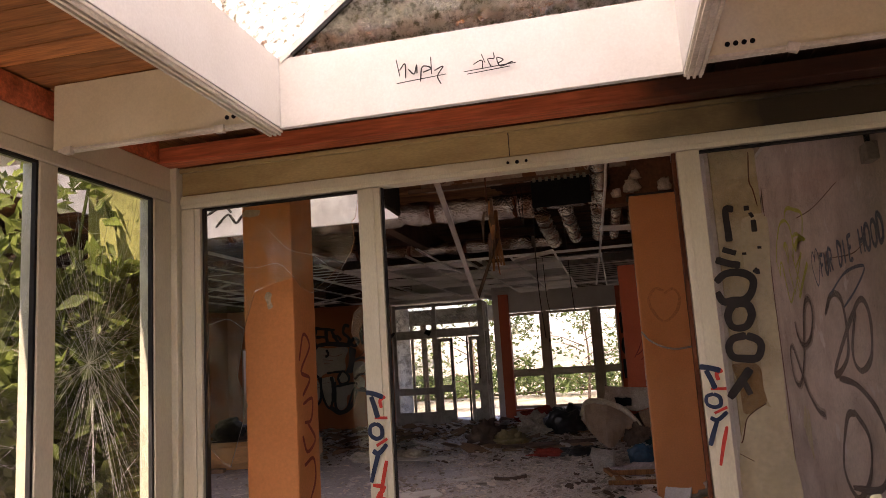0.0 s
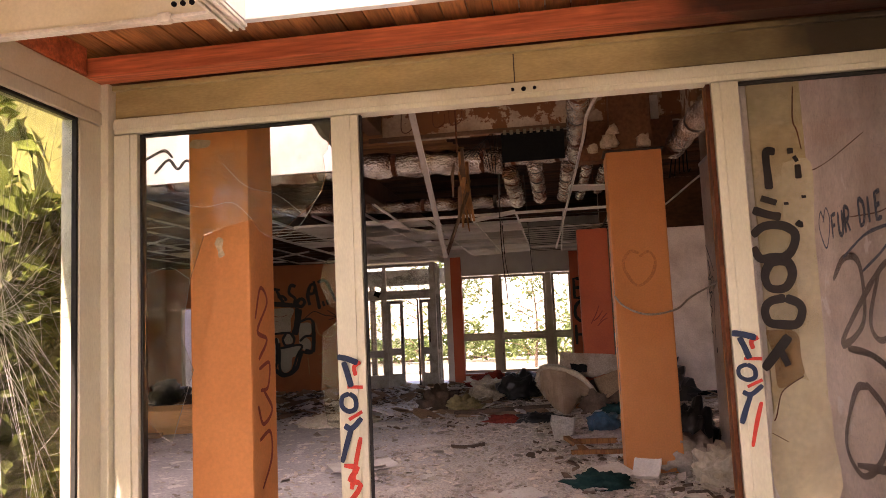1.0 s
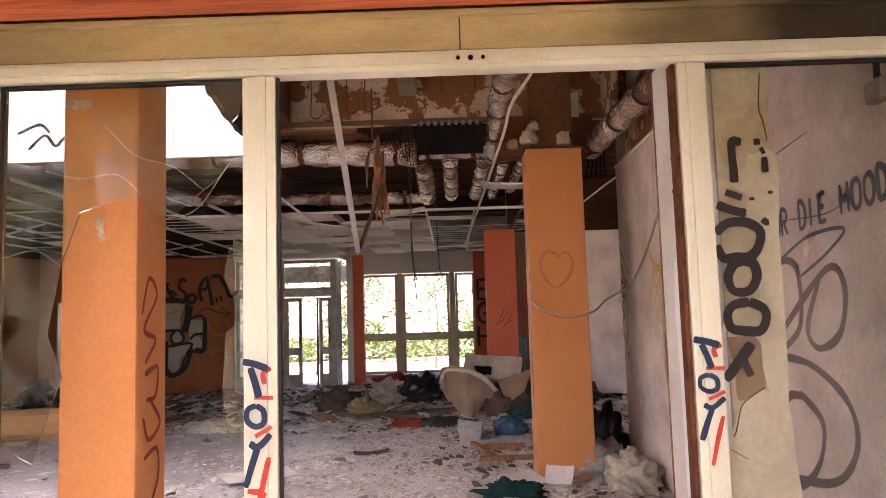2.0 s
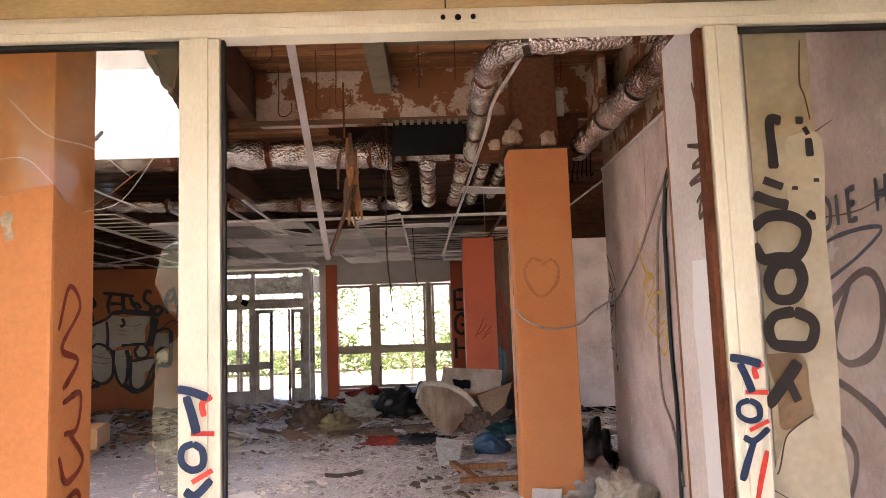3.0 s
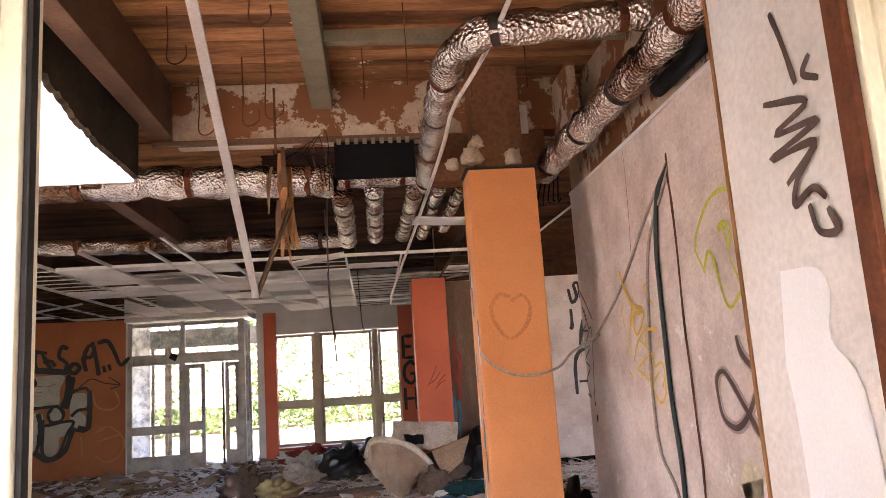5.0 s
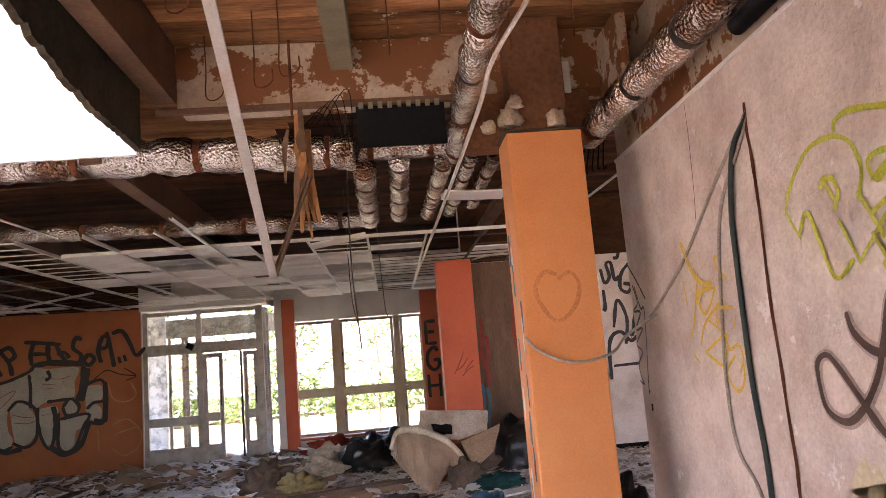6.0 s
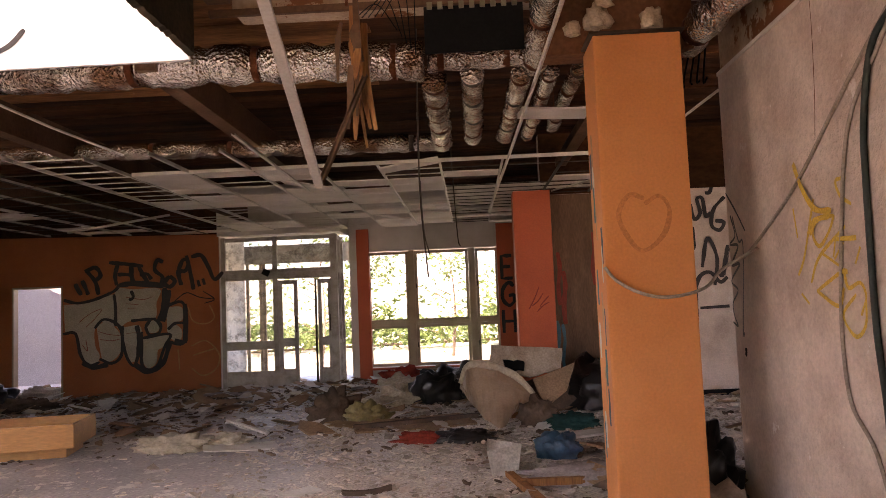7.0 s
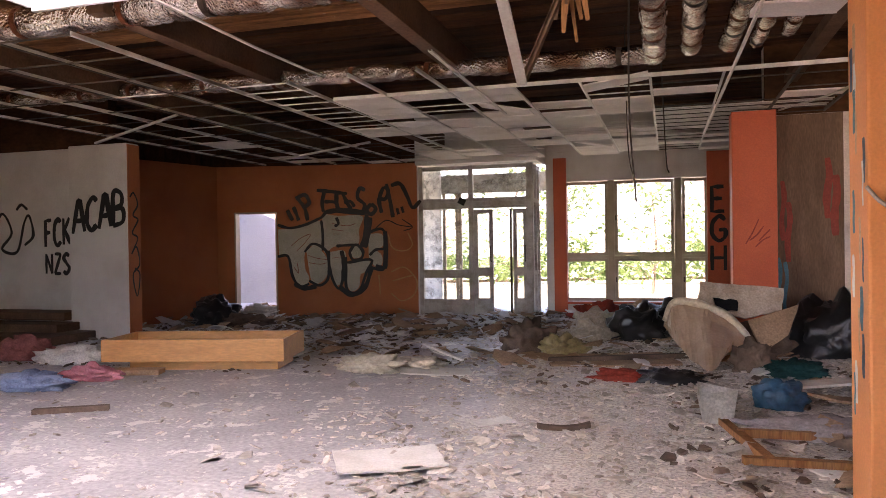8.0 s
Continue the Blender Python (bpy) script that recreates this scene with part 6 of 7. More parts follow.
duct([(1.16, 3.7, 2.98), (1.14, 4.8, 2.95), (1.11, 5.8, 2.91), (1.04, 6.8, 2.88), (0.98, 7.5, 2.85)], 0.105, "foil duct along the top of the plaster wall", 0.33, 10)
tagged(put("dark_pipe", tube([(1.23, 3.8, 2.83), (1.22, 5.0, 2.81), (1.2, 5.75, 2.79)], 0.045, 12), M_BLACK, None, True), "black pipe under the foil duct", "pipe")
vent = thing("vent_box", (-0.29, 7.5, 2.8), "black open ventilation box with slotted top", "vent")
part("body", box((-0.58, 7.34, 2.80), (0.0, 7.355, 3.08), 0.003), M_BLACK, vent)
for i in range(9):
    part("fin", box((-0.56 + i * 0.062, 7.32, 3.06), (-0.53 + i * 0.062, 7.345, 3.10), 0.002), M_BEAMGREEN, vent)
for x, y, z, s, sd in ((0.38, 7.12, 2.86, 0.09, 1), (0.68, 7.12, 2.84, 0.08, 2), (0.42, 7.1, 2.96, 0.06, 3), (0.24, 7.08, 2.80, 0.06, 4)):
    h = heap("foam_lump", (x, y, z - s / 2), (s * 1.5, s, s * 1.4), M_FOAM, "lump of yellowed expanding foam on the column head", "foam", sd, 0.5, 2.2, 3)
for x0, x1, z0, z1 in ((0.44, 0.58, 3.08, 3.3), (0.62, 0.68, 3.1, 3.28), (0.72, 0.86, 3.1, 3.32)):
    part("plaster_piece", box((x0, 7.345, z0), (x1, 7.358, z1), 0.003), M_PAPER, band, "piece of pale plaster left on the beam")
structure("brick_fill", box((0.12, 7.362, 2.76), (0.98, 7.56, 3.128), 0.01), M_RUSTWALL, "stripped brown masonry above the column", "wall")

# cables on the long wall and column
for text, r, mat, lab in (("5.93,2.45 6.33,2.19 6.82,1.88 7.3,1.66 7.62,1.54", 0.009, M_CABLEG, "grey cable pulled out of the wall"), ("5.93,2.42 6.03,2.29 6.25,2.11 6.36,1.91 6.44,1.56 6.50,1.17 6.47,0.84 6.29,0.65 6.15,0.3", 0.009, M_CABLEG, "grey cable hanging down the wall"), ("5.94,2.42 6.07,2.30 6.17,2.02 6.19,1.77 6.20,1.44 6.20,1.14 6.17,0.86 6.17,0.66 6.2,0.2", 0.014, M_PIPEDK, "dark green hose hanging down the wall")):
    pts = [(RW - 0.012 - (0.006 if r > 0.01 else 0), a, b) for a, b in paths(text)[0]]
    pts[0] = (RW + 0.005, pts[0][1], pts[0][2])
    tagged(put("wall_cable", tube(pts, r, 7, 6), mat, None, True), lab, "cable")
tagged(put("wall_cable", tube([(0.34, 7.085, 1.50), (0.40, 7.05, 1.42), (0.52, 7.0, 1.35), (0.66, 7.0, 1.33), (0.85, 7.05, 1.37), (1.0, 7.2, 1.47), (1.23, 7.3, 1.58)], 0.009, 7, 6), M_CABLEG, None, True), "slack cable strung from the column to the wall", "cable")
for i in range(5):
    tagged(put("dangling_cable", tube([(1.0 + i * 0.03, 7.6, 2.84), (1.0 + i * 0.04, 7.8, 2.72 - i * 0.01), (0.98 + i * 0.05, 7.78, 2.62 + i * 0.02)], 0.007, 5, 5), M_BLACK, None, True), "short black cable end", "cable")
tagged(put("dangling_cable", tube([(0.72, 12.6, 2.72), (1.05, 10.5, 2.58), (1.3, 7.94, 2.66)], 0.01, 6, 6), M_CABLEW, None, True), "pale cable slung under the ceiling", "cable")
box_c = thing("junction_box", (RW - 0.02, 3.5, 2.12), "small grey junction box with conduit", "junction box")
part("box_body", box((RW - 0.05, 3.46, 2.08), (RW - 0.001, 3.56, 2.16), 0.006), M_CABLEG, box_c)
part("conduit", tube([(RW - 0.03, 3.5, 2.165), (RW - 0.03, 3.5, 2.33)], 0.012, 7), M_BLACK, box_c)

# ---- wooden tray and rubbish ----
tray = thing("wooden_tray", (0, 0, 0), "large shallow yellow wooden box without a lid on the floor", "box")
part("front_board", box((-0.97, -0.39, 0.10), (0.97, -0.36, 0.33), 0.004), M_BOXWOOD, tray)
part("back_board", box((-0.97, 0.36, 0.10), (0.97, 0.39, 0.33), 0.004), M_BOXWOOD, tray)
part("side_board", box((-0.97, -0.358, 0.10), (-0.94, 0.358, 0.33), 0.004), M_BOXWOOD, tray)
part("side_board", box((0.94, -0.358, 0.10), (0.97, 0.358, 0.33), 0.004), M_BOXWOOD, tray)
part("bottom", box((-0.938, -0.358, 0.11), (0.938, 0.358, 0.13), 0.002), M_CARD, tray, "darker bottom board")
part("plinth", box((-0.72, -0.27, 0.0), (0.87, 0.30, 0.098), 0.003), M_BOXWOOD, tray)
tray.matrix_basis = pose(-5.285, 10.404, 0, 0, 0, 12.6)

# curled sheet at the heap
def curled_sheet():
    top = smooth_path([(-0.54, 11.95, 0.38), (-0.43, 12.0, 0.58), (-0.17, 12.0, 0.56), (0.09, 11.95, 0.45), (0.27, 11.9, 0.27), (0.40, 11.8, 0.06)], 6)
    low = smooth_path([(-0.55, 11.9, 0.34), (-0.42, 11.6, 0.20), (-0.27, 11.35, 0.06), (-0.09, 11.1, 0.0), (0.07, 11.45, 0.11), (0.38, 11.75, 0.045)], 6)
    bm = bmesh.new()
    rows = []
    for i, (a, b) in enumerate(zip(top, low)):
        row = []
        for t in (0.0, 0.2, 0.4, 0.6, 0.8, 1.0):
            p = a.lerp(b, t) + Vector((0, -0.03 * math.sin(t * math.pi) + 0.11 * noise.noise((i * 0.33, t * 2.2, 0)), 0.02 * noise.noise((i * 0.3, t * 3, 5))))
            row.append(p)
        for k in range(1, 7):
            ang = k * 0.55
            row.insert(0, a + Vector((0.0, 0.065 * math.sin(ang), 0.0)) + Vector((0.02 * k / 6, 0, 0.05 * (1 - math.cos(ang)) * (-1 if k > 4 else 0.6))))
        rows.append(row)
    back = [[bm.verts.new(p + Vector((0, 0.014, 0.006))) for p in row] for row in rows]
    rows = [[bm.verts.new(p) for p in row] for row in rows]
    n, m = len(rows), len(rows[0])
    for a in range(n - 1):
        for k in range(m - 1):
            bm.faces.new((rows[a][k], rows[a + 1][k], rows[a + 1][k + 1], rows[a][k + 1]))
            bm.faces.new((back[a][k], back[a][k + 1], back[a + 1][k + 1], back[a + 1][k]))
        for k in (0, m - 1):
            bm.faces.new((rows[a][k], back[a][k], back[a + 1][k], rows[a + 1][k]))
    for k in range(m - 1):
        for a in (0, n - 1):
            bm.faces.new((rows[a][k], rows[a][k + 1], back[a][k + 1], back[a][k]))
    bmesh.ops.recalc_face_normals(bm, faces=bm.faces[:])
    sheet = tagged(put("curled_sheet", bm, M_SHEET), "large pale sheet of flooring curled up on the rubble", "sheet")
    rim = [p + Vector((0, -0.02, 0.015)) for p in top]
    part("rolled_rim", add_tube(bmesh.new(), rim, lambda f: 0.022 + 0.022 * math.sin(3.0 * f + 0.2), 10, 0.25), M_PALEBAG, sheet, "pale rolled edge", True)
    return sheet


curled_sheet()
heap("rubble_mound", (0.25, 12.3, 0), (1.2, 0.45, 0.36), M_DEBRIS_D, "dark mound of rubble and rubbish", "rubble", 41, 0.4, 3.0)
def propped(name, corners, thick, mat, label, category, seed):
    """A flat board with broken edges, given by its corners."""
    rng = random.Random(seed)
    ring = []
    for a, b in zip(corners, corners[1:] + corners[:1]):
        a, b = Vector(a), Vector(b)
        for f in (0.0, 0.25, 0.5, 0.75):
            ring.append(a.lerp(b, f) + Vector((rng.uniform(-1, 1), 0, rng.uniform(-1, 1))) * (0.012 if f else 0.0))
    up = (ring[4] - ring[0]).cross(ring[12] - ring[0]).normalized()
    return tagged(put(name, pane(ring, up, thick), mat), label, category)


propped("leaning_board", [(-0.15, 12.42, 0.80), (0.725, 12.42, 0.72), (0.686, 12.3, 0.49), (0.3, 12.24, 0.40), (-0.191, 12.3, 0.56)], 0.018, M_BOARD, "stained pale board leaning on the heap", "board", 1)
propped("leaning_board", [(0.32, 12.05, 0.40), (0.85, 12.25, 0.56), (0.71, 12.0, 0.26), (0.445, 11.88, 0.09)], 0.016, M_CARD, "brown board propped on the heap", "board", 2)
propped("leaning_board", [(-0.02, 12.27, 0.625), (0.23, 12.25, 0.60), (0.23, 12.2, 0.49), (0.0, 12.2, 0.51)], 0.012, M_BLACK, "small black panel on the heap", "panel", 3)
propped("leaning_board", [(0.10, 11.78, 0.30), (0.36, 11.86, 0.16), (0.30, 11.62, 0.0), (0.02, 11.6, 0.02)], 0.012, M_SPLINTER, "dark red brown board under the curled sheet", "board", 4)
# black colour here stands in for the shade over this pile
heap("rubbish_mound", (1.25, 12.45, 0), (1.1, 0.8, 0.62), M_BAGBLACK, "rubbish piled against the wall, coloured black for its shade", "rubbish", 44, 0.5, 2.6)
heap("black_bag", (-0.87, 13.4, 0), (0.72, 0.6, 0.42), M_BAGBLACK, "black plastic rubbish bag", "bag", 3, 0.45, 2.0)
heap("black_bag", (-0.5, 14.4, 0), (0.8, 0.6, 0.36), M_BAGBLACK, "black plastic rubbish bag", "bag", 5, 0.45, 2.0)
heap("white_bag", (-1.45, 14.1, 0), (0.7, 0.5, 0.3), M_PALEBAG, "crumpled white plastic bag", "bag", 6, 0.5, 2.4)
heap("cloth", (-1.55, 15.4, 0), (0.8, 0.5, 0.28), M_REDCLOTH, "dark red cloth thrown under the window", "cloth", 7, 0.5, 2.2)
heap("cloth", (-0.95, 15.6, 0), (0.8, 0.5, 0.28), M_CARD, "brown cloth thrown under the window", "cloth", 8, 0.5, 2.2)
heap("plastic_scrap", (-1.5, 13.3, 0), (0.6, 0.45, 0.2), M_PALEBAG, "crumpled pale plastic sheeting", "plastic sheet", 9, 0.55, 2.4)
heap("plastic_scrap", (-2.07, 12.0, 0), (0.5, 0.4, 0.34), M_DEBRIS_D, "dark crumpled foil and plastic", "plastic sheet", 10, 0.6, 2.6)
heap("plastic_scrap", (-1.66, 11.9, 0), (0.5, 0.4, 0.2), M_YELLOWBAG, "crumpled yellowish plastic bag", "bag", 11, 0.6, 2.6)
heap("plastic_scrap", (-3.4, 10.5, 0), (0.7, 0.4, 0.13), M_PALEBAG, "flattened pale plastic sheet", "plastic sheet", 12, 0.6, 2.6)
heap("plastic_scrap", (-2.95, 10.7, 0), (0.5, 0.35, 0.12), M_PALEBAG, "flattened pale plastic sheet", "plastic sheet", 13, 0.6, 2.6)
heap("cloth", (-0.88, 10.5, 0), (0.55, 0.28, 0.09), M_REDCLOTH, "red cloth lying flat on the rubble", "cloth", 14, 0.5, 2.4)
heap("cloth", (-0.48, 10.42, 0), (0.55, 0.25, 0.12), M_BAGBLACK, "black crumpled plastic strip", "plastic sheet", 15, 0.5, 2.4)
heap("blue_bag", (0.31, 9.6, 0), (0.38, 0.3, 0.2), M_BAGBLUE, "dark blue plastic bag", "bag", 16, 0.35, 2.0)
heap("cloth", (0.62, 11.0, 0), (0.55, 0.35, 0.14), M_TEAL, "dark teal cloth on the rubble", "cloth", 17, 0.5, 2.4)
heap("cloth", (0.3, 11.2, 0), (0.4, 0.3, 0.28), M_DEBRIS_D, "dark rotten cushion on rubble", "cushion", 18, 0.5, 2.4)
heap("cloth", (0.45, 8.75, 0), (0.9, 0.45, 0.12), M_GREYCLOTH, "grey cloth lying beside the column", "cloth", 19, 0.5, 2.4)
heap("cloth", (-5.93, 9.45, 0), (0.6, 0.3, 0.14), M_PINK, "pink cloth bundle on the floor", "cloth", 20, 0.5, 2.4)
heap("cloth", (-6.2, 8.95, 0), (0.8, 0.45, 0.14), M_BLUECLOTH, "faded blue cloth on the floor", "cloth", 21, 0.5, 2.4)
heap("cloth", (-7.0, 10.3, 0), (0.85, 0.4, 0.18), M_WHITECLOTH, "dirty white cloth bundle", "cloth", 22, 0.5, 2.4)
heap("cloth", (-7.75, 10.4, 0), (0.7, 0.45, 0.26), M_DULLRED, "dull red cloth bundle", "cloth", 23, 0.5, 2.4)
heap("black_bag", (-7.75, 14.2, 0), (0.75, 0.6, 0.42), M_BAGBLACK, "dark heap of bags in the corner", "bag", 24, 0.45, 2.2)
heap("black_bag", (-7.0, 14.0, 0), (0.9, 0.5, 0.17), M_DEBRIS_D, "low dark heap of rubbish", "rubbish", 25, 0.5, 2.4)
heap("plastic_scrap", (-7.72, 15.62, 0), (0.7, 0.3, 0.2), M_WHITECLOTH, "white rubbish in the doorway", "rubbish", 26, 0.5, 2.4)
heap("rubble_mound", (0.95, 8.2, 0), (0.8, 0.9, 0.3), M_DEBRIS_D, "rubble piled beside the column", "rubble", 27, 0.5, 3.0)
heap("rubble_mound", (0.9, 7.35, 0), (0.6, 0.8, 0.25), M_DEBRIS, "rubble piled at the column foot", "rubble", 28, 0.5, 3.0)
heap("cloth", (1.05, 7.9, 0.05), (0.4, 0.4, 0.42), M_BAGBLACK, "old dark boot shaped rubbish", "rubbish", 29, 0.5, 2.4)
heap("plastic_scrap", (1.05, 6.8, 0), (0.4, 0.5, 0.25), M_PALEBAG, "pale plastic rubbish beside the wall", "rubbish", 30, 0.5, 2.4)
heap("black_bag", (0.1, 6.6, 0), (0.45, 0.25, 0.12), M_TEAL, "dark green plastic on the rubble", "rubbish", 33, 0.5, 2.4)

bucket = thing("carton", (-0.17, 9.45, 0), "open white carton standing on rubble", "carton")
bm = bmesh.new()
ring = [(-0.12, -0.10), (0.11, -0.11), (0.13, 0.11), (-0.11, 0.12)]
lo = [bm.verts.new((-0.17 + x * 0.85, 9.45 + y * 0.85, 0)) for x, y in ring]
hi = [bm.verts.new((-0.17 + x * 1.15, 9.45 + y * 1.15, 0.20 + 0.05 * (i % 2))) for i, (x, y) in enumerate(ring)]
bm.faces.new(lo[::-1])
for i in range(4):
    bm.faces.new((lo[i], lo[(i + 1) % 4], hi[(i + 1) % 4], hi[i]))
bmesh.ops.solidify(bm, geom=bm.faces[:], thickness=0.006)
part("wall_sheet", bm, M_BUCKET, bucket)
bucket.location.y -= 0.43

for at, size, turn, mat, lab, cat, curl in (
        ((-2.06, 7.5, 0.018), (0.62, 0.44, 0.012), (0, 0, 28), M_PAPER, "large broken pale ceiling tile on the floor", "tile", 0.012),
        ((-2.7, 10.45, 0.0), (0.7, 0.4, 0.012), (0, 3, 20), M_PAPER, "pale board lying on the floor", "board", 0.01),
        ((-2.72, 10.75, 0.1), (0.55, 0.05, 0.02), (0, 12, -25), M_WHITECLOTH, "pale batten lying on plastic", "batten", 0.0),
        ((-5.0, 8.2, 0.0), (0.55, 0.07, 0.04), (0, 0, 30), M_DEBRIS_D, "dark weathered plank on the floor", "plank", 0.0),
        ((-5.9, 9.74, 0.0), (0.95, 0.2, 0.05), (0, 0, 14), M_CARD, "worn wooden plank lying beside the box", "plank", 0.0),
        ((-1.18, 8.52, 0.0), (0.36, 0.06, 0.03), (0, 0, 20), M_DEBRIS_D, "burnt piece of timber", "plank", 0.02),
        ((-0.05, 8.4, 0.02), (0.06, 0.9, 0.04), (0, 0, 12), M_SPLINTER, "brown wooden batten of a broken frame", "batten", 0.0),
        ((0.25, 7.95, 0.02), (0.7, 0.06, 0.04), (0, 0, 2), M_SPLINTER, "brown wooden batten of a broken frame", "batten", 0.0),
        ((0.15, 8.55, 0.02), (0.45, 0.05, 0.05), (0, 0, 2), M_SPLINTER, "brown wooden batten of a broken frame", "batten", 0.0),
        ((-1.0, 11.5, 0.02), (1.5, 0.08, 0.05), (0, 0, 22), M_DEBRIS_D, "dark timber lying across the rubble", "plank", 0.0),
        ((-1.1, 11.55, 0.0), (1.3, 0.8, 0.02), (0, 0, 14), M_CARD, "wide brown board on the floor", "board", 0.01),
        ((-4.6, 14.0, 0.0), (0.7, 0.5, 0.015), (0, 0, 30), M_PAPER, "pale board on the floor", "board", 0.01),
        ((-4.3, 15.2, 0.0), (0.9, 0.4, 0.02), (0, 0, 5), M_GREYCLOTH, "grey board on the floor", "board", 0.02),
        ((-1.7, 8.6, 0.0), (0.3, 0.2, 0.01), (0, 0, 40), M_PAPER, "small pale board piece", "board", 0.01),
        ((-0.6, 6.3, 0.0), (0.5, 0.35, 0.012), (0, 0, 25), M_PAPER, "pale broken tile on the floor", "tile", 0.01),
        ((0.2, 6.9, 0.0), (0.35, 0.22, 0.03), (18, 0, 40), M_PAPER, "broken plaster slab leaning at the column", "plaster", 0.01),
        ((0.5, 6.95, 0.0), (0.22, 0.18, 0.03), (40, 0, -20), M_PAPER, "broken plaster slab leaning at the column", "plaster", 0.01),
        ((0.9, 9.6, 0.0), (0.8, 0.3, 0.02), (0, 8, 30), M_CARD, "brown board tilted on rubble", "board", 0.01),
        ((0.7, 10.3, 0.0), (0.7, 0.4, 0.02), (0, -10, -30), M_PAPER, "pale board tilted on rubble", "board", 0.01)):
    slab(cat if cat not in ("tile", "plaster") else cat + "_piece", at, size, turn, mat, lab, cat, curl)


# rubble: flakes and chips over the floor, thickest on the side of the column
def flakes(name, count, seed, mat, size, density, label, thick=0.3):
    rng = random.Random(seed)
    vs, fs = [], []
    made = 0
    while made < count:
        x, y = rng.uniform(-9, 3.5), rng.uniform(3.6, 16.8)
        if rng.random() > density(x, y) or (x > 0.5 and y < 7.95 and x > RW - 0.05):
            continue
        s = size * (0.35 + rng.random() ** 3 * 2.2)
        h = s * thick * (0.3 + rng.random())
        n = rng.choice((4, 5, 5, 6))
        a0 = rng.random() * 6.28
        tilt = Euler(((rng.random() - 0.5) * 0.7, (rng.random() - 0.5) * 0.7, a0)).to_matrix()
        low, top = [], []
        for k in range(n):
            a = 6.283 * k / n + (rng.random() - 0.5) * 0.6
            r = s * (0.6 + rng.random() * 0.5)
            low.append(tilt @ Vector((math.cos(a) * r, math.sin(a) * r * 0.7, 0)))
            top.append(tilt @ Vector((math.cos(a) * r * 0.9, math.sin(a) * r * 0.63, h)))
        z0 = min(p.z for p in low + top)
        b = len(vs)
        for p in low + top:
            vs.append((x + p.x, y + p.y, p.z - z0 - 0.001))
        fs.append(tuple(b + n + k for k in range(n)))
        fs.extend((b + k, b + (k + 1) % n, b + n + (k + 1) % n, b + n + k) for k in range(n))
        made += 1
    me = bpy.data.meshes.new(name)
    me.from_pydata(vs, [], fs)
    me.materials.append(mat)
    ob = new(name, me)
    return tagged(ob, label, "rubble", "", "stuff")


def dens_right(x, y):
    return 0.03 + 0.97 * min(1.0, max(0.0, (x + 3.2 + 0.9 * noise.noise((x * 0.8, y * 0.8, 2))) / 2.6)) * (0.35 + 0.65 * max(0, noise.noise((x * 1.3, y * 1.3, 5)) + 0.55))


def dens_all(x, y):
    return 0.1 + 0.9 * max(0.0, noise.noise((x * 0.55, y * 0.55, 9)) + 0.25) + (0.5 if y > 13 else 0) + (0.6 if x < -3.5 and y < 9.5 else 0)


flakes("plaster_rubble", 42000, 71, M_DEBRIS, 0.018, dens_right, "pale plaster flakes and rubble strewn over the floor", 0.25)
flakes("plaster_rubble_large", 3000, 72, M_DEBRIS, 0.042, dens_right, "larger pale plaster lumps", 0.11)
flakes("dark_rubble", 8000, 73, M_DEBRIS_D, 0.03, lambda x, y: dens_all(x, y) * (1.0 if y > 10 or x > -0.5 else 0.0), "dark splinters and dirt strewn over the floor", 0.25)
flakes("floor_flakes", 15000, 74, M_PAPER, 0.016, dens_all, "pale paint flakes on the concrete", 0.06)
flakes("board_scraps", 1300, 75, M_CARD, 0.11, lambda x, y: dens_all(x, y) * (1.0 if (y > 10.7 and x > -5.5) or y > 12.5 or (x > 0.2 and y > 7.6) else 0.0), "brown board and timber scraps", 0.06)
flakes("pale_scraps", 1100, 76, M_PAPER, 0.09, lambda x, y: dens_all(x, y) * (1.0 if (y > 10.7 and x > -5.5) or y > 12.5 or (x > 0.2 and y > 7.6) else 0.0), "pale board and paper scraps", 0.08)


# ---- plants outside ----
def leaves(name, points, size, seed, mat, parent):
    """Many small folded leaves at the points."""
    rng = random.Random(seed)
    vs, fs = [], []
    for p in points:
        s = size * (0.6 + rng.random() * 0.8)
        m = Euler((rng.uniform(-1.2, 1.2), rng.uniform(-1.2, 1.2), rng.uniform(0, 6.28))).to_matrix()
        b = len(vs)
        for q in ((0, -s, 0), (s * 0.45, -s * 0.1, s * 0.12), (0, s, 0), (-s * 0.45, -s * 0.1, s * 0.12)):
            vs.append(tuple(Vector(p) + m @ Vector(q)))
        fs.append((b, b + 1, b + 2))
        fs.append((b, b + 2, b + 3))
    me = bpy.data.meshes.new(name)
    me.from_pydata(vs, [], fs)
    me.materials.append(mat)
    ob = new(name, me)
    ob.parent = parent
    ob.location = -WORLD_AT[parent.name] if parent is not None else (0, 0, 0)
    WORLD_AT[ob.name] = Vector((0, 0, 0))
    return ob


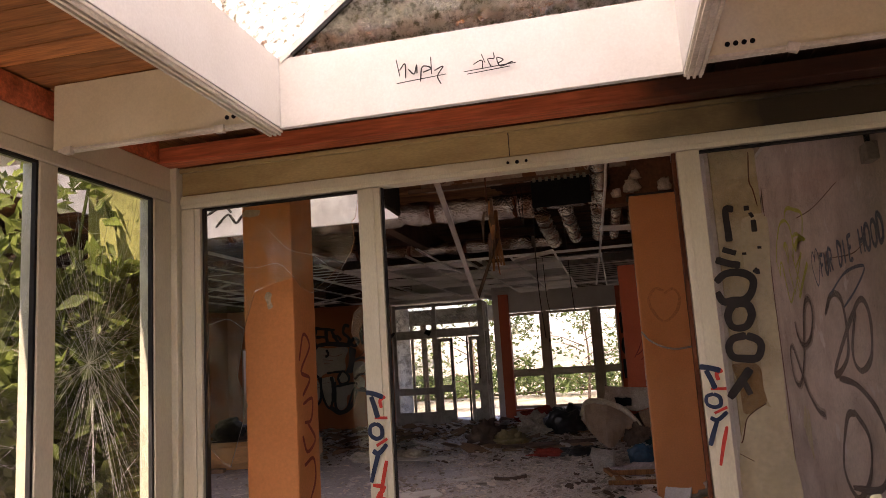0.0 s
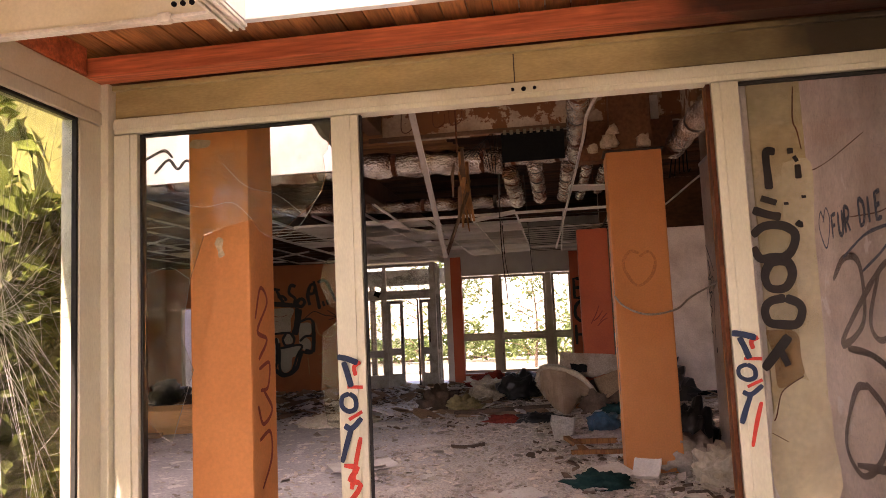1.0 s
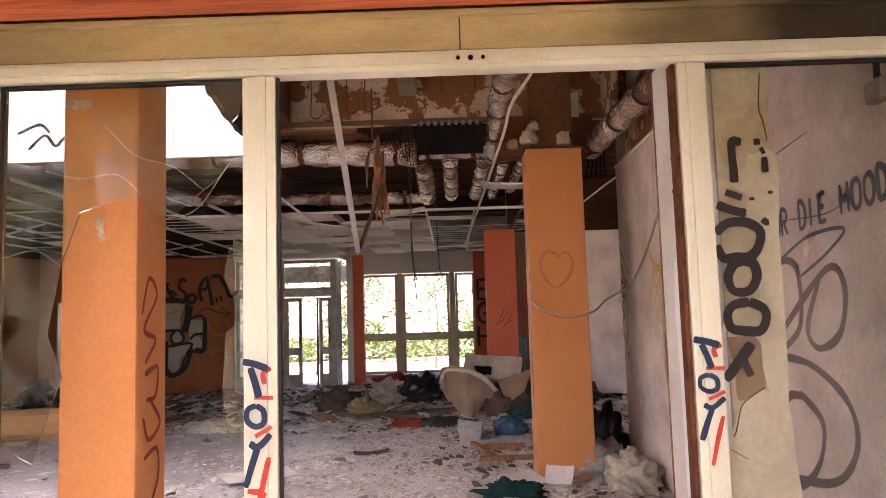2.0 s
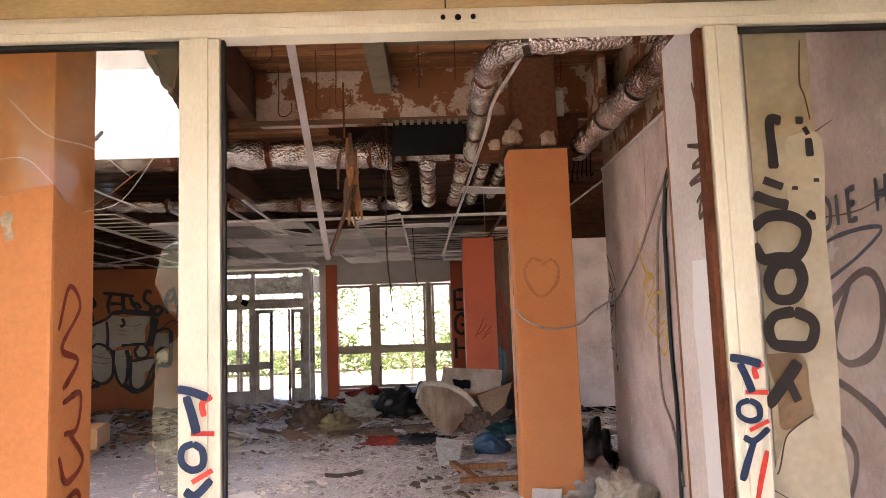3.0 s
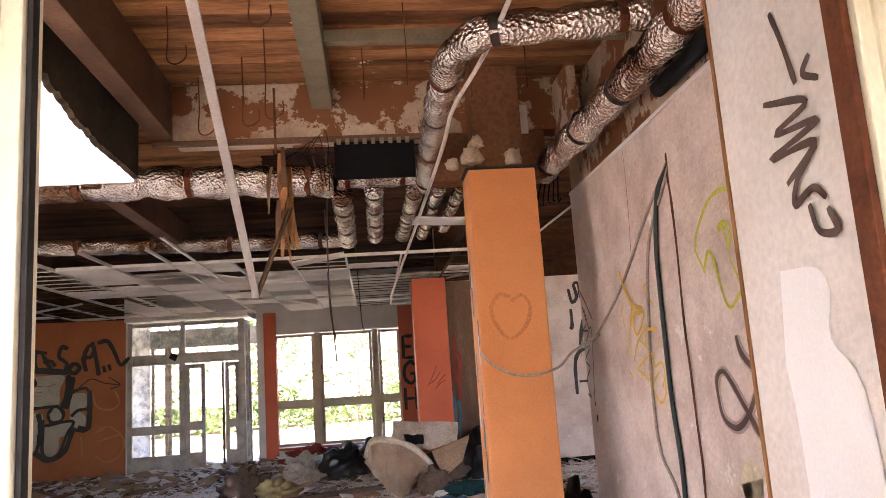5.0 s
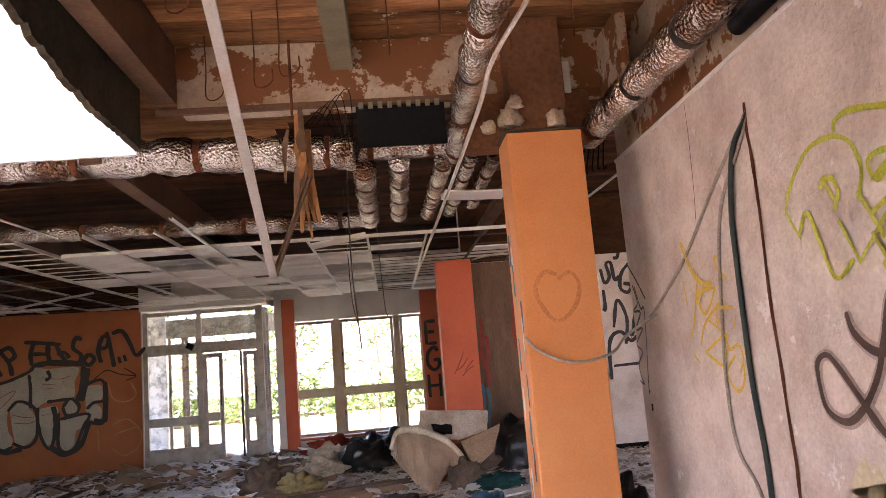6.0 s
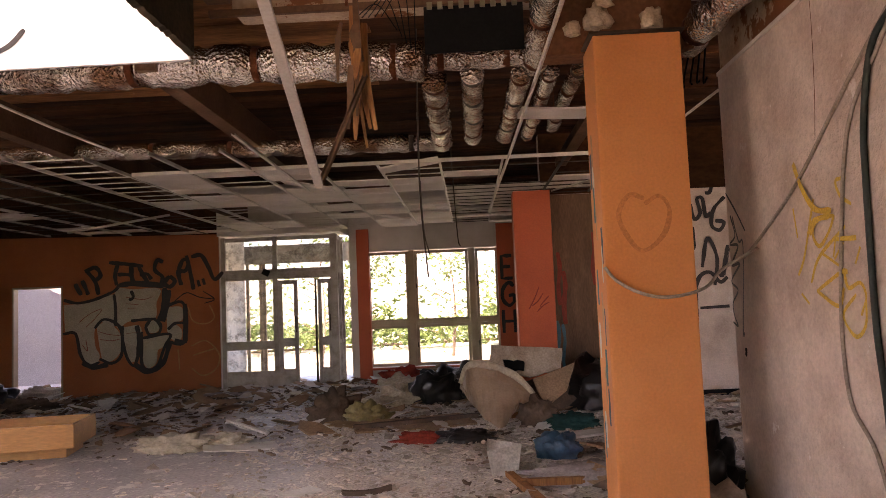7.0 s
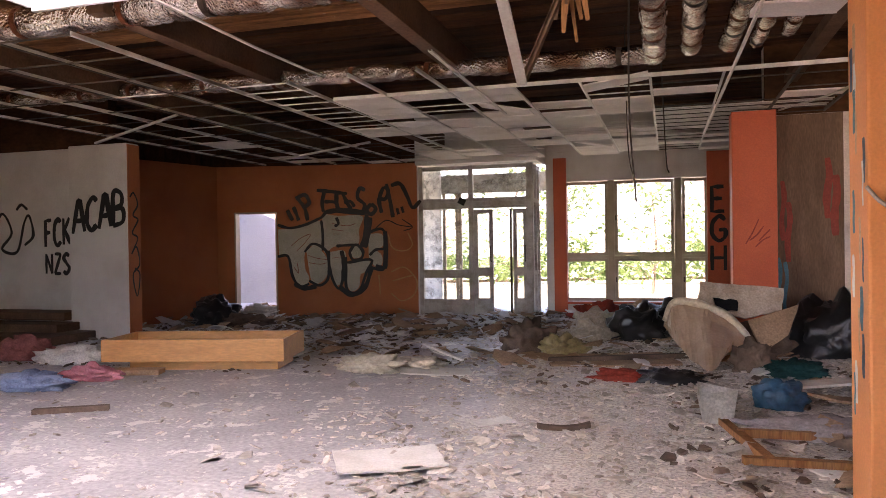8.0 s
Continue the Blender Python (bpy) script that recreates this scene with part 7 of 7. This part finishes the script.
def tree(at, height, spread, seed, label, n=950, size=0.075):
    rng = random.Random(seed)
    at = Vector(at)
    t = thing("tree", tuple(at), label, "tree", "trees outside")
    trunk = add_tube(bmesh.new(), smooth_path([at, at + Vector((0.1, 0, height * 0.4)), at + Vector((0.0, 0.1, height * 0.8))], 5), lambda s: 0.045 * (1 - 0.7 * s), 9)
    tips = []
    for i in range(15):
        z = height * (0.12 + 0.8 * i / 15)
        a = rng.random() * 6.28
        r = spread * (0.5 + 0.5 * rng.random()) * (1.1 - 0.5 * abs(i / 15 - 0.4))
        base = at + Vector((0, 0, z))
        tip = base + Vector((math.cos(a) * r, math.sin(a) * r, 0.25 * r))
        add_tube(trunk, smooth_path([base, base.lerp(tip, 0.5) + Vector((0, 0, 0.15)), tip], 4), lambda s: 0.018 * (1 - 0.8 * s), 5)
        tips += [(base.lerp(tip, 0.45), r * 0.3), (base.lerp(tip, 0.75), r * 0.35), (tip, r * 0.35)]
    part("trunk", trunk, M_BARK, t)
    pts = []
    for k in range(n):
        c, r = rng.choice(tips)
        pts.append(c + Vector((rng.gauss(0, 1), rng.gauss(0, 1), rng.gauss(0, 0.8))) * r * 0.55)
    leaves("crown", pts, size, seed + 1, M_LEAF, t)
    return t


tree((-0.9, 23.5, -0.12), 3.4, 2.0, 5, "leafy young tree outside the end window")
tree((1.6, 25.0, -0.12), 4.2, 2.2, 6, "leafy tree outside the end window")
tree((-4.2, 22.0, -0.12), 3.6, 1.6, 7, "leafy young tree outside the entrance")
tree((-2.9, 20.6, -0.12), 4.4, 1.1, 8, "slim tree outside the entrance")
tree((-7.5, 26.0, -0.12), 4.6, 2.2, 9, "leafy tree behind the building")
hedge = thing("hedge", (-1, 28, -0.12), "dense sunlit hedge behind the building", "hedge")
rng = random.Random(77)
pts = []
for k in range(6500):
    x = rng.uniform(-13, 10)
    top = 0.9 + 0.7 * noise.noise((x * 0.4, 0, 3)) + 0.4 * noise.noise((x * 1.5, 0, 3))
    pts.append((x, 28 + rng.gauss(0, 0.8), rng.random() ** 0.7 * max(top, 0.4)))
leaves("foliage", pts, 0.13, 78, M_LEAF, hedge)
part("stems", add_tube(bmesh.new(), [(-12.5, 28, -0.1), (9.5, 28, 0.2)], 0.05, 6), M_BARK, hedge)

vines = thing("shrub", (-2.9, 2.0, -0.12), "overgrown sunlit shrub and grass against the porch glass", "shrub")
pts = []
for k in range(6500):
    y = rng.uniform(-1.5, 3.1)
    z = 2.3 * rng.random() ** 1.5
    dx = 0.3 + abs(rng.gauss(0, 0.9)) + (0.3 if 0.6 < z < 1.4 else 0)
    if noise.noise((y * 1.2, z * 1.2, 4)) > -0.25 or dx > 0.9:
        pts.append((-2.05 - dx, y, z))
for k in range(1000):
    z = 2.4 * rng.random() ** 1.4
    pts.append((-2.1 - rng.random() * 0.9, 3.1 - abs(rng.gauss(0, 0.25)), z))
for k in range(500):
    pts.append((-2.6 - abs(rng.gauss(0, 0.5)), rng.uniform(0.5, 3.1), rng.uniform(1.5, 2.9)))
for k in range(3500):
    pts.append((-3.0 - abs(rng.gauss(0, 0.5)), rng.uniform(-1.5, 3.1), 1.5 * rng.random()))
for k in range(3500):
    pts.append((-2.06 - 1.2 * rng.random() ** 2, 3.13 - abs(rng.gauss(0, 0.05)) - 0.01, 1.9 * rng.random() ** 0.9))
for k in range(9000):
    pts.append((-2.05 - 0.15 - abs(rng.gauss(0, 0.35)), rng.uniform(0.2, 3.1), 1.5 * rng.random() ** 1.15))
leaves("foliage", pts, 0.06, 79, M_VINE, vines)
stems = bmesh.new()
for k in range(70):
    y = rng.uniform(-1.2, 3.1)
    x = -2.15 - rng.random() * 0.5
    add_tube(stems, smooth_path([(x, y, -0.1), (x + rng.uniform(-0.1, 0.05), y + rng.uniform(-0.2, 0.2), 1.0), (x + rng.uniform(-0.2, 0.02), y + rng.uniform(-0.5, 0.5), 2.0 + rng.random() * 0.6)], 5), 0.004 + rng.random() * 0.004, 4)
part("stems", stems, M_VINE, vines, "long dry stems")
# out-of-view hedge, added to cut blue skylight and tint the porch green
sky_block_hedge = thing("hedge", (0, -5.0, -0.12), "unseen hedge added to block sky and warm the porch light", "hedge")
pts = []
for k in range(9000):
    x = rng.uniform(-7, 6)
    top = 2.4 + 0.8 * noise.noise((x * 0.5, 3, 3))
    pts.append((x, -5.0 + rng.gauss(0, 0.6), rng.random() ** 0.8 * top))
leaves("foliage", pts, 0.13, 88, M_VINE, sky_block_hedge)
part("stems", add_tube(bmesh.new(), [(-6.8, -5, -0.1), (5.8, -5, 0.2)], 0.05, 6), M_BARK, sky_block_hedge)
sprig = thing("weed", (0.44, 1.2, 0), "pale young weed growing up in the porch", "plant")
part("stem", tube([(0.47, 1.22, 0), (0.45, 1.21, 0.6), (0.435, 1.2, 1.10)], 0.004, 5), M_WEED, sprig)
for dx, dz, a, ln in ((-0.028, 1.095, 2.9, 0.03), (0.03, 1.08, 0.2, 0.032), (0.01, 1.115, 1.3, 0.018), (0.045, 1.07, -0.5, 0.03), (-0.04, 1.05, 3.4, 0.03)):
    c = Vector((0.435 + dx, 1.2, dz))
    d = Vector((math.cos(a), -0.25, math.sin(a) * 0.6))
    s = Vector((-d.z, 0.4, d.x)).normalized()
    bm = bmesh.new()
    q = [bm.verts.new(c + d * f * ln + s * w * ln + Vector((0, 0, 0.004 * abs(w)))) for f, w in ((-1, 0), (-0.3, 0.5), (0.5, 0.4), (1.1, 0), (0.5, -0.4), (-0.3, -0.5))]
    bm.faces.new(q)
    part("leaf", bm, M_WEED, sprig)
# a tile that still hangs in front of the grid
slab("ceiling_tile", (0.30, 8.55, 2.70), (0.52, 0.30, 0.015), (0, 2, 3), M_TILE, "pale ceiling tile still hanging beside the ducts", "tile", 0.004)
tagged(put("tile_wire", tube([(0.3, 8.55, 2.71), (0.3, 8.56, 3.1), (0.3, 8.55, DECK)], 0.004, 5), M_RUST), "thin wire holding a ceiling tile", "wire")
